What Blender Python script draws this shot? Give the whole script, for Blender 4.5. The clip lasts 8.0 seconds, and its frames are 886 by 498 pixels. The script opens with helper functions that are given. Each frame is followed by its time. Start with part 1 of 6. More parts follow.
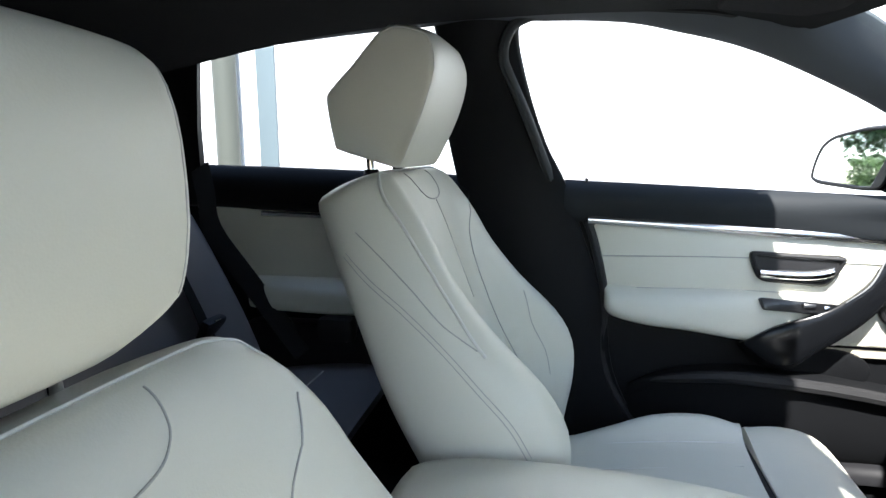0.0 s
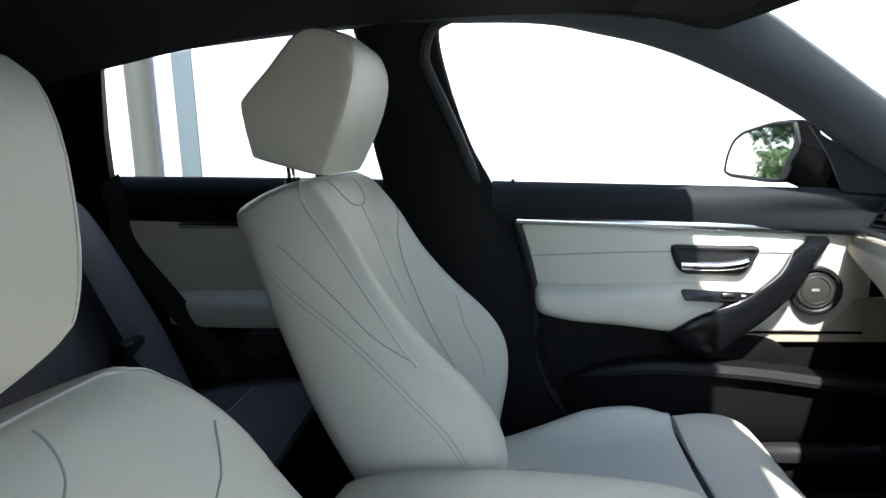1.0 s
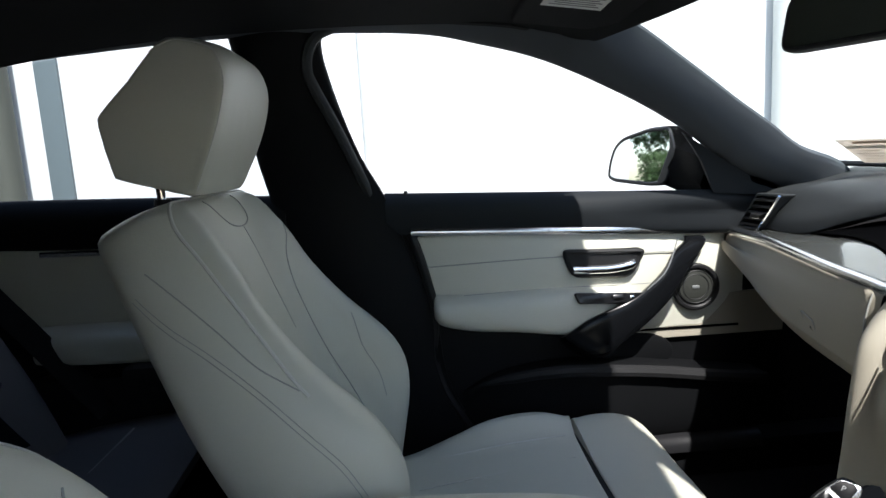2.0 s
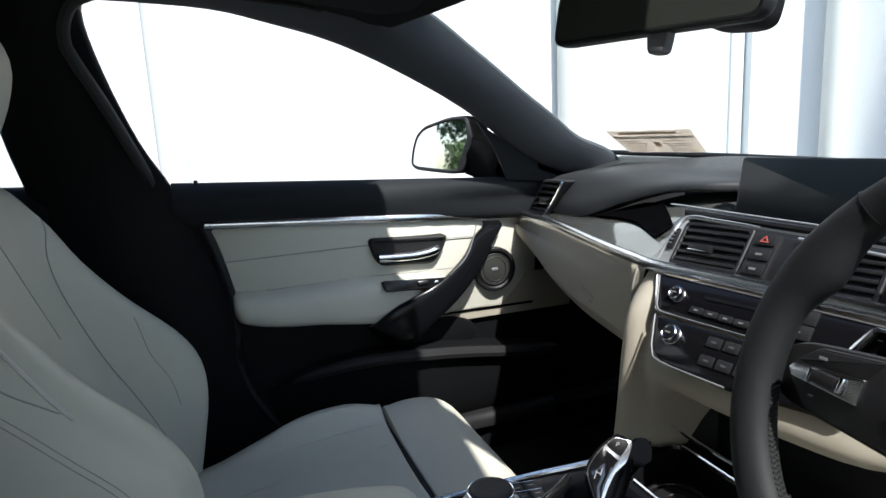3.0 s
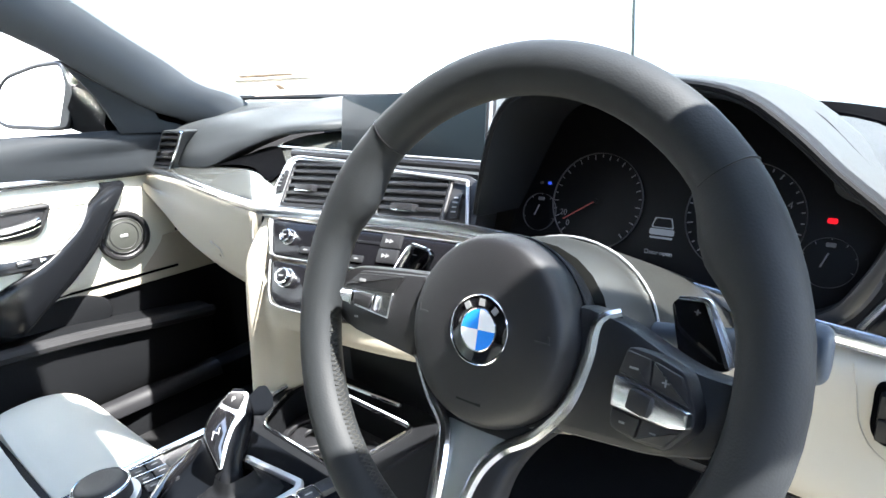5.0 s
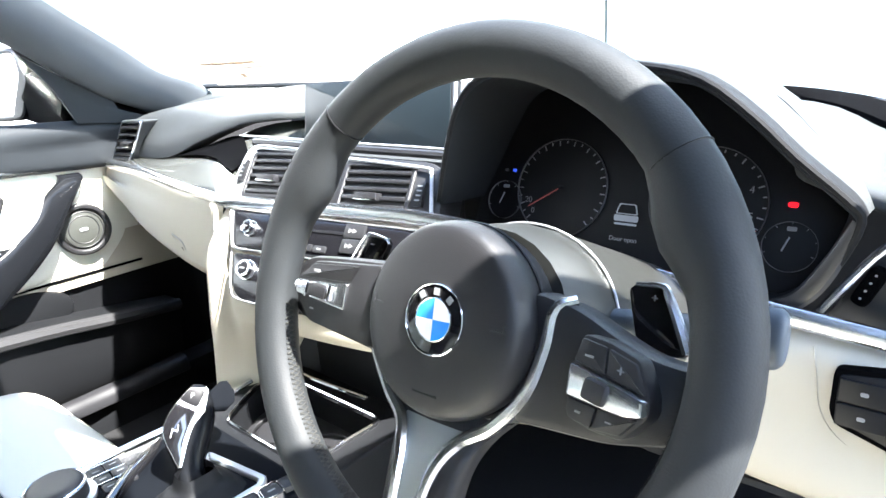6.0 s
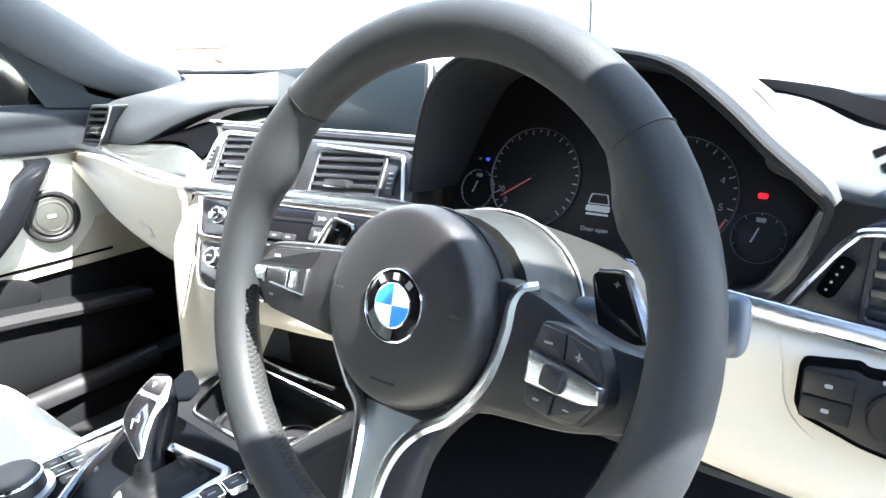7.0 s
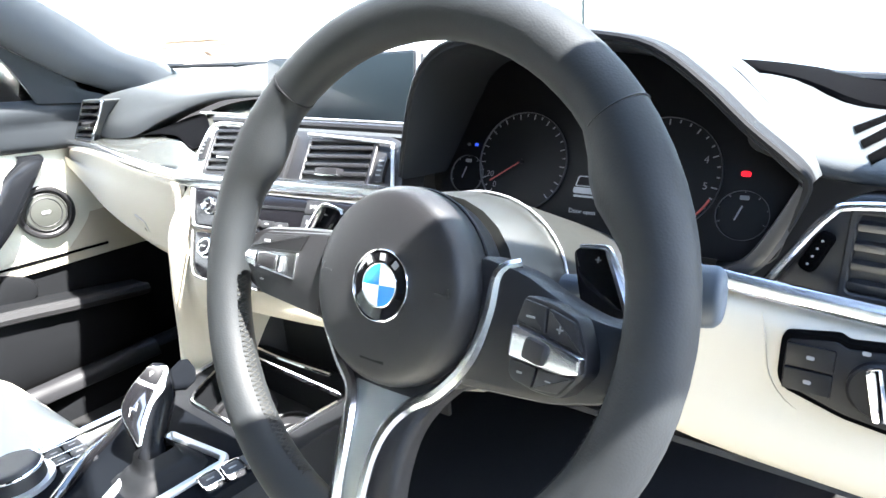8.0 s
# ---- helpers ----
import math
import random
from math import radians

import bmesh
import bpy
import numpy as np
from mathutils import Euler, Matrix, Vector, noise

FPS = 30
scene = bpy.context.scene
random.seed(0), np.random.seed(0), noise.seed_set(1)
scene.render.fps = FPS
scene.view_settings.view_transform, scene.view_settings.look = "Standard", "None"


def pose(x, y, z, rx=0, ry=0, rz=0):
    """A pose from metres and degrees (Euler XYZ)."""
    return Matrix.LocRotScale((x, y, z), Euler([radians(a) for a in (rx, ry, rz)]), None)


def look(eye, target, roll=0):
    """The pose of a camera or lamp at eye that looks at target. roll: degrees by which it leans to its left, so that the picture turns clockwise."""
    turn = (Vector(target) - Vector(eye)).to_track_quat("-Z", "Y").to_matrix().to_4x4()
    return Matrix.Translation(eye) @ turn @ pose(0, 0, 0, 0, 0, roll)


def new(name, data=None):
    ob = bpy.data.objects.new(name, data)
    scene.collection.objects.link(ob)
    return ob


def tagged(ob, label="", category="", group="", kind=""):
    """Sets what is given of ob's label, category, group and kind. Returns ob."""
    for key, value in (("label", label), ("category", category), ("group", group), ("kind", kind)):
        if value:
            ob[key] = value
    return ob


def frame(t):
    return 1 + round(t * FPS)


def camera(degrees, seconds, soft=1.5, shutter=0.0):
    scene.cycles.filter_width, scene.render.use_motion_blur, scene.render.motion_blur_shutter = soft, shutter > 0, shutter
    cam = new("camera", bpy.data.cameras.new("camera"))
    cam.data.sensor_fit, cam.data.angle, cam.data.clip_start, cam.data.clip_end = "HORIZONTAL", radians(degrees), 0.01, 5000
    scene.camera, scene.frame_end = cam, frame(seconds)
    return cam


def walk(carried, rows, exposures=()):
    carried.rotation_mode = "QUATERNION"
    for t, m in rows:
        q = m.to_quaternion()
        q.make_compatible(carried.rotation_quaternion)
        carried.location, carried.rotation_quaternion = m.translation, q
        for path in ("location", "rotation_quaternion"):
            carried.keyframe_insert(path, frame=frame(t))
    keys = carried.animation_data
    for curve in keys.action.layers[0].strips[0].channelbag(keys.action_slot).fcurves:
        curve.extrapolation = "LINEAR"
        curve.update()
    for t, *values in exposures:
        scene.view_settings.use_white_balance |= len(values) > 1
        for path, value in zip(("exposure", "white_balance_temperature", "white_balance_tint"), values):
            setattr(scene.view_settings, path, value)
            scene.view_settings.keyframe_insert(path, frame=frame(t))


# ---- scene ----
from mathutils.bvhtree import BVHTree

# Car frame: x ahead, y to the car's left, z up; the steering wheel's hub stands near the origin's y = -0.37.
cam = camera(71.1, 8.0)
PATH = [
    (0, (-0.445, -0.631, 0.983), (-0.869, 1.298, 0.669), -0.5),
    (0.5, (-0.449, -0.618, 0.99), (-0.77, 1.338, 0.719), -1.3),
    (1, (-0.438, -0.612, 0.987), (-0.654, 1.351, 0.674), -2.0),
    (1.2, (-0.435, -0.609, 0.981), (-0.569, 1.357, 0.644), -2.4),
    (2.3, (-0.417, -0.572, 0.995), (-0.222, 1.398, 0.707), -3.5),
    (2.5, (-0.414, -0.568, 0.992), (-0.122, 1.389, 0.701), -3.4),
    (3, (-0.396, -0.562, 0.987), (0.272, 1.288, 0.623), -2.8),
    (3.5, (-0.362, -0.572, 0.982), (0.585, 1.137, 0.559), -2.7),
    (4, (-0.329, -0.586, 0.983), (0.815, 0.998, 0.554), -2.7),
    (4.5, (-0.3, -0.595, 0.979), (0.994, 0.836, 0.453), -4.3),
    (5, (-0.285, -0.606, 0.969), (1.13, 0.686, 0.395), -4.1),
    (5.2, (-0.280, -0.608, 0.967), (1.146, 0.656, 0.358), -4.8),
    (6.3, (-0.26, -0.61, 0.957), (1.204, 0.609, 0.347), -3.9),
    (6.5, (-0.255, -0.61, 0.953), (1.212, 0.596, 0.325), -3.6),
    (7, (-0.252, -0.616, 0.952), (1.229, 0.573, 0.327), -3.1),
    (7.5, (-0.262, -0.625, 0.948), (1.22, 0.56, 0.317), -3.0),
    (8, (-0.255, -0.628, 0.947), (1.223, 0.552, 0.296), -4.2),
]
EXPOSURES = [(0, 2.46), (1, 1.98), (2.5, 1.02), (3.0, 1.02), (3.5, 1.24), (4.0, 1.80), (4.5, 2.34), (5.0, 3.40), (5.2, 3.63), (6.5, 4.09), (8, 4.21)]
walk(cam, [(t, look(eye, target, roll)) for t, eye, target, roll in PATH], EXPOSURES)

# ---- light ----
SUN = Vector((0.07, -0.65, 0.95)).normalized()
world = bpy.data.worlds.new("world")
scene.world = world
world.use_nodes = True
wn = world.node_tree.nodes
sky = wn.new("ShaderNodeTexSky")
sky.sky_type = "NISHITA"
sky.sun_disc = False
sky.sun_elevation = math.asin(SUN.z)
sky.sun_rotation = math.atan2(SUN.x, SUN.y)
wn["Background"].inputs["Strength"].default_value = 0.15
world.node_tree.links.new(sky.outputs[0], wn["Background"].inputs["Color"])
sun = new("sun", bpy.data.lights.new("sun", "SUN"))
sun.data.energy, sun.data.angle, sun.data.color = 4.0, radians(1.0), (1.0, 0.98, 0.95)
sun.matrix_world = look(SUN * 20, (0, 0, 0))


# ---- materials ----
def material(name, color, rough=0.5, metal=0.0, spread=0.12, fine=900.0, coarse=9.0, bump=0.15, coat=0.0, spec=0.5):
    """A surface with grain and wear at two scales."""
    m = bpy.data.materials.new(name)
    m.use_nodes = True
    nt, b = m.node_tree, m.node_tree.nodes["Principled BSDF"]
    link = nt.links.new
    co = nt.nodes.new("ShaderNodeTexCoord")
    a, c = nt.nodes.new("ShaderNodeTexNoise"), nt.nodes.new("ShaderNodeTexNoise")
    a.inputs["Scale"].default_value, c.inputs["Scale"].default_value = fine, coarse
    a.inputs["Detail"].default_value, c.inputs["Detail"].default_value = 2, 4
    link(co.outputs["Object"], a.inputs["Vector"]), link(co.outputs["Object"], c.inputs["Vector"])
    mix = nt.nodes.new("ShaderNodeMix")
    mix.data_type = "RGBA"
    dark = [v * (1 - spread) for v in color]
    light = [min(1, v * (1 + spread * 0.6)) for v in color]
    mix.inputs[6].default_value, mix.inputs[7].default_value = (*dark, 1), (*light, 1)
    add = nt.nodes.new("ShaderNodeMath")
    add.operation = "MULTIPLY_ADD"
    link(c.outputs[0], add.inputs[0])
    add.inputs[1].default_value = 0.7
    half = nt.nodes.new("ShaderNodeMath")
    half.operation = "MULTIPLY"
    half.inputs[1].default_value = 0.3
    link(a.outputs[0], half.inputs[0]), link(half.outputs[0], add.inputs[2])
    link(add.outputs[0], mix.inputs[0]), link(mix.outputs[2], b.inputs["Base Color"])
    rr = nt.nodes.new("ShaderNodeMapRange")
    rr.inputs[3].default_value, rr.inputs[4].default_value = max(0.02, rough * 0.82), min(1, rough * 1.18)
    link(c.outputs[0], rr.inputs[0]), link(rr.outputs[0], b.inputs["Roughness"])
    b.inputs["Metallic"].default_value = metal
    b.inputs["Specular IOR Level"].default_value = spec
    b.inputs["Coat Weight"].default_value = coat
    b.inputs["Coat Roughness"].default_value = 0.06
    if bump:
        bp = nt.nodes.new("ShaderNodeBump")
        bp.inputs["Strength"].default_value, bp.inputs["Distance"].default_value = bump, 0.0006
        link(a.outputs[0], bp.inputs["Height"]), link(bp.outputs[0], b.inputs["Normal"])
    return m


def leather(name, color, rough=0.46, cell=420.0, bump=0.22, spec=0.5):
    """Grained leather: fine pebble cells, broad soft wrinkles."""
    m = material(name, color, rough, spread=0.07, fine=cell, coarse=6.0, bump=0, spec=spec)
    nt, b = m.node_tree, m.node_tree.nodes["Principled BSDF"]
    co = nt.nodes.new("ShaderNodeTexCoord")
    v, w = nt.nodes.new("ShaderNodeTexVoronoi"), nt.nodes.new("ShaderNodeTexNoise")
    v.inputs["Scale"].default_value, w.inputs["Scale"].default_value = cell, 14.0
    w.inputs["Detail"].default_value = 3
    nt.links.new(co.outputs["Object"], v.inputs["Vector"]), nt.links.new(co.outputs["Object"], w.inputs["Vector"])
    b1, b2 = nt.nodes.new("ShaderNodeBump"), nt.nodes.new("ShaderNodeBump")
    b1.inputs["Strength"].default_value, b1.inputs["Distance"].default_value = bump, 0.0005
    b2.inputs["Strength"].default_value, b2.inputs["Distance"].default_value = 0.28, 0.006
    nt.links.new(w.outputs[0], b2.inputs["Height"]), nt.links.new(v.outputs["Distance"], b1.inputs["Height"])
    nt.links.new(b2.outputs[0], b1.inputs["Normal"]), nt.links.new(b1.outputs[0], b.inputs["Normal"])
    return m


def glow(name, color, strength):
    m = material(name, color, 0.4, bump=0)
    b = m.node_tree.nodes["Principled BSDF"]
    b.inputs["Emission Color"].default_value, b.inputs["Emission Strength"].default_value = (*color, 1), strength
    return m


def pane_material(name, tint, gloss):
    m = bpy.data.materials.new(name)
    m.use_nodes = True
    nt = m.node_tree
    nt.nodes.remove(nt.nodes["Principled BSDF"])
    t, g, mix = nt.nodes.new("ShaderNodeBsdfTransparent"), nt.nodes.new("ShaderNodeBsdfGlossy"), nt.nodes.new("ShaderNodeMixShader")
    t.inputs[0].default_value, g.inputs["Roughness"].default_value = (*tint, 1), 0.02
    mix.inputs[0].default_value = gloss
    nt.links.new(t.outputs[0], mix.inputs[1]), nt.links.new(g.outputs[0], mix.inputs[2])
    nt.links.new(mix.outputs[0], nt.nodes["Material Output"].inputs[0])
    return m


CREAM = leather("oyster_leather", (0.60, 0.588, 0.505))
CREAM_HARD = material("oyster_trim", (0.385, 0.350, 0.283), 0.68, spread=0.06, fine=1200, bump=0.2)
THREAD = material("seam_thread", (0.36, 0.36, 0.335), 0.8, fine=2500)
# the oyster leather again, darkened to hold the rear cabin's shade
SHADED_CREAM = leather("oyster_leather_shaded", (0.175, 0.165, 0.168), 0.6, spec=0.2)
WELT = material("cream_welt", (0.66, 0.65, 0.60), 0.6, fine=1500)
BLACK_LEATHER = leather("black_leather", (0.0115, 0.0132, 0.0145), 0.62, 700, 0.15, 0.27)
BLACK = material("black_plastic", (0.0085, 0.0085, 0.0095), 0.5, fine=1400, bump=0.3, spec=0.4)
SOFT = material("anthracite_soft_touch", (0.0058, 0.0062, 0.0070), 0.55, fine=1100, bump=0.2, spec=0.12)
HOOD_SKIN = material("hood_lining", (0.0130, 0.0142, 0.0160), 0.6, fine=1100, bump=0.2, spec=0.08)
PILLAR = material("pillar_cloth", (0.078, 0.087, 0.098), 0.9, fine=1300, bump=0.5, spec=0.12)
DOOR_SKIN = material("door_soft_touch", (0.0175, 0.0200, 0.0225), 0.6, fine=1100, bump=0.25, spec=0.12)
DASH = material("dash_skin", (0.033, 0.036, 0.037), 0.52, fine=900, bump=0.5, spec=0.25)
LINING = material("roof_cloth", (0.015, 0.0155, 0.017), 0.95, fine=1300, bump=0.5, spec=0.06)
CARPET = material("carpet", (0.015, 0.015, 0.0155), 0.97, fine=700, bump=0.9, spec=0.1)
STITCH = material("grey_thread", (0.030, 0.030, 0.028), 0.8, bump=0, spec=0.2)
GLOSS = material("piano_black", (0.006, 0.006, 0.007), 0.08, spread=0.05, bump=0, coat=1.0)
ALU = material("satin_aluminium", (0.72, 0.73, 0.75), 0.24, 1.0, spread=0.06, fine=1600, bump=0.06)
CHROME = material("chrome", (0.85, 0.86, 0.88), 0.08, 1.0, spread=0.03, bump=0)
SILVER = material("silver_paint", (0.46, 0.475, 0.48), 0.42, 0.7, spread=0.05, fine=1800, bump=0.05)
SPOKE_SILVER = material("brushed_spoke_silver", (0.27, 0.285, 0.275), 0.48, 0.6, spread=0.08, fine=1800, bump=0.05)
GREY = material("grey_plastic", (0.16, 0.165, 0.17), 0.45, fine=1200, bump=0.25)
SCREEN = material("screen_glass", (0.010, 0.015, 0.018), 0.30, spread=0.1, bump=0, coat=0.15)
DIAL = material("dial_black", (0.004, 0.004, 0.005), 0.5, fine=1500, bump=0.1, spec=0.2)
TRIM = material("lacquered_black", (0.005, 0.0055, 0.0065), 0.26, spread=0.1, fine=1500, bump=0.02, spec=0.07)
FACE = material("gloss_control_panel", (0.005, 0.005, 0.006), 0.14, spread=0.08, fine=900, bump=0, spec=0.26)
HANDLE_LACQUER = material("handle_lacquer", (0.005, 0.0055, 0.0065), 0.2, spread=0.1, fine=1500, bump=0.02, spec=0.14)
CONSOLE_TRIM = material("dark_satin_trim", (0.0038, 0.0045, 0.0058), 0.45, spread=0.25, fine=700, coarse=25, bump=0.05, spec=0.01)
MARK = material("dial_marks", (0.22, 0.22, 0.23), 0.6, bump=0)
MARK_DIM = material("dial_marks_dim", (0.06, 0.06, 0.063), 0.6, bump=0)
SYMBOL = material("button_symbol", (0.17, 0.172, 0.175), 0.6, bump=0)
RED_LAMP = glow("red_lamp", (0.75, 0.006, 0.016), 0.13)
BLUE_LAMP = glow("blue_lamp", (0.03, 0.08, 0.7), 0.08)
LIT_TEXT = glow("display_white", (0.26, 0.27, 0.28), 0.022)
NEEDLE = material("needle_red", (0.5, 0.09, 0.07), 0.5, bump=0)
BLUE = material("roundel_blue", (0.02, 0.22, 0.72), 0.2, spread=0.05, bump=0, coat=0.6)
WHITE = material("roundel_white", (0.78, 0.79, 0.80), 0.2, spread=0.04, bump=0, coat=0.6)
PAPER = material("sticker_paper", (0.66, 0.58, 0.50), 0.8, fine=400, bump=0.1)
thin = PAPER.node_tree
glowing_back, blend = thin.nodes.new("ShaderNodeBsdfTranslucent"), thin.nodes.new("ShaderNodeMixShader")
glowing_back.inputs[0].default_value, blend.inputs[0].default_value = (0.68, 0.60, 0.52, 1), 0.5
thin.links.new(thin.nodes["Principled BSDF"].outputs[0], blend.inputs[1]), thin.links.new(glowing_back.outputs[0], blend.inputs[2])
thin.links.new(blend.outputs[0], thin.nodes["Material Output"].inputs[0])
PRINT = material("sticker_print", (0.57, 0.49, 0.42), 0.8, bump=0)
LABEL = material("label_white", (0.72, 0.72, 0.70), 0.7, bump=0)
SHROUD = material("shroud_grey", (0.0105, 0.0112, 0.0102), 0.42, fine=1200, bump=0.2)
STALK = material("stalk_blue_grey", (0.048, 0.060, 0.074), 0.5, fine=1200, bump=0.2, spec=0.3)
HANDLE = material("handle_black", (0.006, 0.006, 0.007), 0.3, fine=1200, bump=0.1)
GRILLE = material("speaker_mesh", (0.034, 0.036, 0.032), 0.6, fine=700, bump=0.8, spec=0.2)
SLAT = material("slat_dark_grey", (0.013, 0.013, 0.0145), 0.42, fine=1300, bump=0.15)
LACQUER = material("grey_green_lacquer", (0.060, 0.063, 0.058), 0.10, spread=0.12, fine=300, coarse=14, bump=0.0, coat=1.0)
REAR_TRIM = material("grey_rear_trim", (0.020, 0.020, 0.021), 0.7, fine=1200, bump=0.3, spec=0.15)
# for black parts, and for the painted dark of slots that aren't cut
VOID = material("matt_black_and_slot_shade", (0.0010, 0.0010, 0.0012), 0.9, fine=900, bump=0.2, spec=0.02)
GLASS = pane_material("window_glass", (0.94, 0.965, 0.95), 0.02)
TINTED = pane_material("tinted_glass", (0.66, 0.69, 0.69), 0.008)
MIRROR = material("mirror_silver", (0.86, 0.88, 0.88), 0.02, 1.0, spread=0.02, bump=0)
# partly diffuse: a green-grey reflection is put into the base colour
DIM_MIRROR = material("dim_mirror_painted_reflection", (0.17, 0.19, 0.16), 0.03, 0.7, spread=0.04, bump=0)
WALL = material("white_cladding", (0.78, 0.79, 0.80), 0.5, spread=0.07, fine=60, coarse=1.2, bump=0.1)
PANEL = material("panel_pale_blue_grey", (0.72, 0.77, 0.775), 0.45, spread=0.05, fine=50, coarse=0.8, bump=0.08)
POST = material("post_grey_green", (0.098, 0.101, 0.084), 0.5, spread=0.08, fine=80, coarse=2, bump=0.1)
POST_PALE = material("post_pale_grey", (0.66, 0.665, 0.64), 0.5, spread=0.08, fine=80, coarse=2, bump=0.1)
STRIPE = material("stripe_blue_grey", (0.15, 0.185, 0.20), 0.5, spread=0.06, fine=80, coarse=2, bump=0.1)
GROUND = material("forecourt_asphalt", (0.085, 0.085, 0.082), 0.85, spread=0.25, fine=90, coarse=1.5, bump=0.6)
LEAF = material("leaf_green", (0.055, 0.105, 0.03), 0.55, spread=0.5, fine=25, coarse=3, bump=0)
BARK = material("bark", (0.12, 0.09, 0.06), 0.9, spread=0.4, fine=60, coarse=5, bump=0.8)


# ---- shaping helpers ----
def empty(name, m=None, **tags):
    ob = new(name)
    if m is not None:
        ob.matrix_world = m
    return tagged(ob, **tags)


def part(name, bm, mat, parent=None, label="", sharp=38, **tags):
    """Links a bmesh as one mesh object, under a thing if one is given."""
    me = bpy.data.meshes.new(name)
    bmesh.ops.recalc_face_normals(bm, faces=bm.faces)
    bm.to_mesh(me)
    bm.free()
    me.polygons.foreach_set("use_smooth", [len(p.vertices) <= 6 for p in me.polygons])
    me.set_sharp_from_angle(angle=radians(sharp))
    for k in mat if isinstance(mat, (list, tuple)) else [mat]:
        me.materials.append(k)
    ob = new(name, me)
    ob.parent = parent
    return tagged(ob, label=label, **tags)


def spline(pts, n, closed=False):
    """Catmull-Rom through the points, n steps a span."""
    pts = [Vector(p) for p in pts]
    if n <= 1:
        return pts
    out, k = [], len(pts)
    for i in range(k if closed else k - 1):
        if closed:
            p0, p1, p2, p3 = (pts[(i + j) % k] for j in (-1, 0, 1, 2))
        else:
            p0, p1, p2, p3 = pts[max(i - 1, 0)], pts[i], pts[i + 1], pts[min(i + 2, k - 1)]
        for j in range(n):
            t = j / n
            out.append(0.5 * ((2 * p1) + (p2 - p0) * t + (2 * p0 - 5 * p1 + 4 * p2 - p3) * t * t + (3 * p1 - p0 - 3 * p2 + p3) * t ** 3))
    return out if closed else out + [pts[-1]]


def loft(rows, nu=4, nv=4, ring=False, caps=False, thick=0.0, bm=None):
    """A smooth skin through rows of points; ring: each row is closed; thick: a wall of that thickness."""
    rows = [spline(r, nu, ring) for r in rows]
    cols = [spline(c, nv) for c in zip(*rows)]
    grid = list(zip(*cols))
    bm = bm or bmesh.new()
    vs = [[bm.verts.new(p) for p in r] for r in grid]
    w = len(vs[0])
    faces = []
    for a, b in zip(vs, vs[1:]):
        for j in range(w if ring else w - 1):
            faces.append(bm.faces.new((a[j], a[(j + 1) % w], b[(j + 1) % w], b[j])))
    if caps and ring:
        bm.faces.new(vs[0][::-1]), bm.faces.new(vs[-1])
    if thick:
        bmesh.ops.recalc_face_normals(bm, faces=bm.faces)
        bmesh.ops.solidify(bm, geom=faces, thickness=thick)
    return bm


def outline_offset(pts, d):
    """A closed flat outline moved inwards by d."""
    k, out = len(pts), []
    area = sum(pts[i][0] * pts[(i + 1) % k][1] - pts[(i + 1) % k][0] * pts[i][1] for i in range(k))
    s = 1 if area > 0 else -1
    for i in range(k):
        a, b, c = Vector(pts[i - 1][:2]), Vector(pts[i][:2]), Vector(pts[(i + 1) % k][:2])
        e1, e2 = (b - a).normalized(), (c - b).normalized()
        n = (Vector((-e1.y, e1.x)) + Vector((-e2.y, e2.x))) * s
        n = n / max(n.length, 1e-6)
        out.append(b + n * d)
    return out


def rounded(pts, r, n=4):
    """Rounds the corners of a flat outline."""
    out, k = [], len(pts)
    for i in range(k):
        a, b, c = (Vector(pts[(i + j) % k]).to_2d() for j in (-1, 0, 1))
        d1, d2 = (a - b), (c - b)
        q = min(r, d1.length * 0.45, d2.length * 0.45)
        p1, p2 = b + d1.normalized() * q, b + d2.normalized() * q
        for j in range(n + 1):
            t = j / n
            out.append(p1 * (1 - t) ** 2 + b * 2 * t * (1 - t) + p2 * t * t)
    return out


def rect(w, h, r=0.0, n=4, cx=0.0, cy=0.0):
    pts = [(cx - w / 2, cy - h / 2), (cx + w / 2, cy - h / 2), (cx + w / 2, cy + h / 2), (cx - w / 2, cy + h / 2)]
    return rounded(pts, r, n) if r else [Vector(p) for p in pts]


def circle(r, n=40, cx=0.0, cy=0.0, ry=None):
    return [Vector((cx + r * math.cos(2 * math.pi * i / n), cy + (ry or r) * math.sin(2 * math.pi * i / n))) for i in range(n)]


def slab(pts, m, depth, bevel=0.002, bm=None):
    """A plate with the flat outline pts in the plane of m (its z looks outwards), depth thick, with a rounded front edge."""
    bm = bm or bmesh.new()
    levels = [(outline_offset(pts, bevel), 0.0), (outline_offset(pts, bevel * 0.3), -bevel * 0.3), (pts, -bevel), (pts, -depth)] if bevel else [(pts, 0.0), (pts, -depth)]
    loops = [[bm.verts.new(m @ Vector((p[0], p[1], z))) for p in lv] for lv, z in levels]
    bm.faces.new(loops[0]), bm.faces.new(loops[-1][::-1])
    k = len(pts)
    for a, b in zip(loops, loops[1:]):
        for i in range(k):
            bm.faces.new((a[i], b[i], b[(i + 1) % k], a[(i + 1) % k]))
    return bm


def ring_slab(outer, inner, m, depth, bevel=0.0012, bm=None):
    """A flat frame between two outlines with the same number of points."""
    bm = bm or bmesh.new()
    o2, i2 = outline_offset(outer, bevel), outline_offset(inner, -bevel)
    lv = [(outer, -depth), (outer, -bevel), (o2, 0.0), (i2, 0.0), (inner, -bevel), (inner, -depth)]
    loops = [[bm.verts.new(m @ Vector((p[0], p[1], z))) for p in pts] for pts, z in lv]
    k = len(outer)
    for a, b in zip(loops, loops[1:] + loops[:1]):
        for i in range(k):
            bm.faces.new((a[i], b[i], b[(i + 1) % k], a[(i + 1) % k]))
    return bm


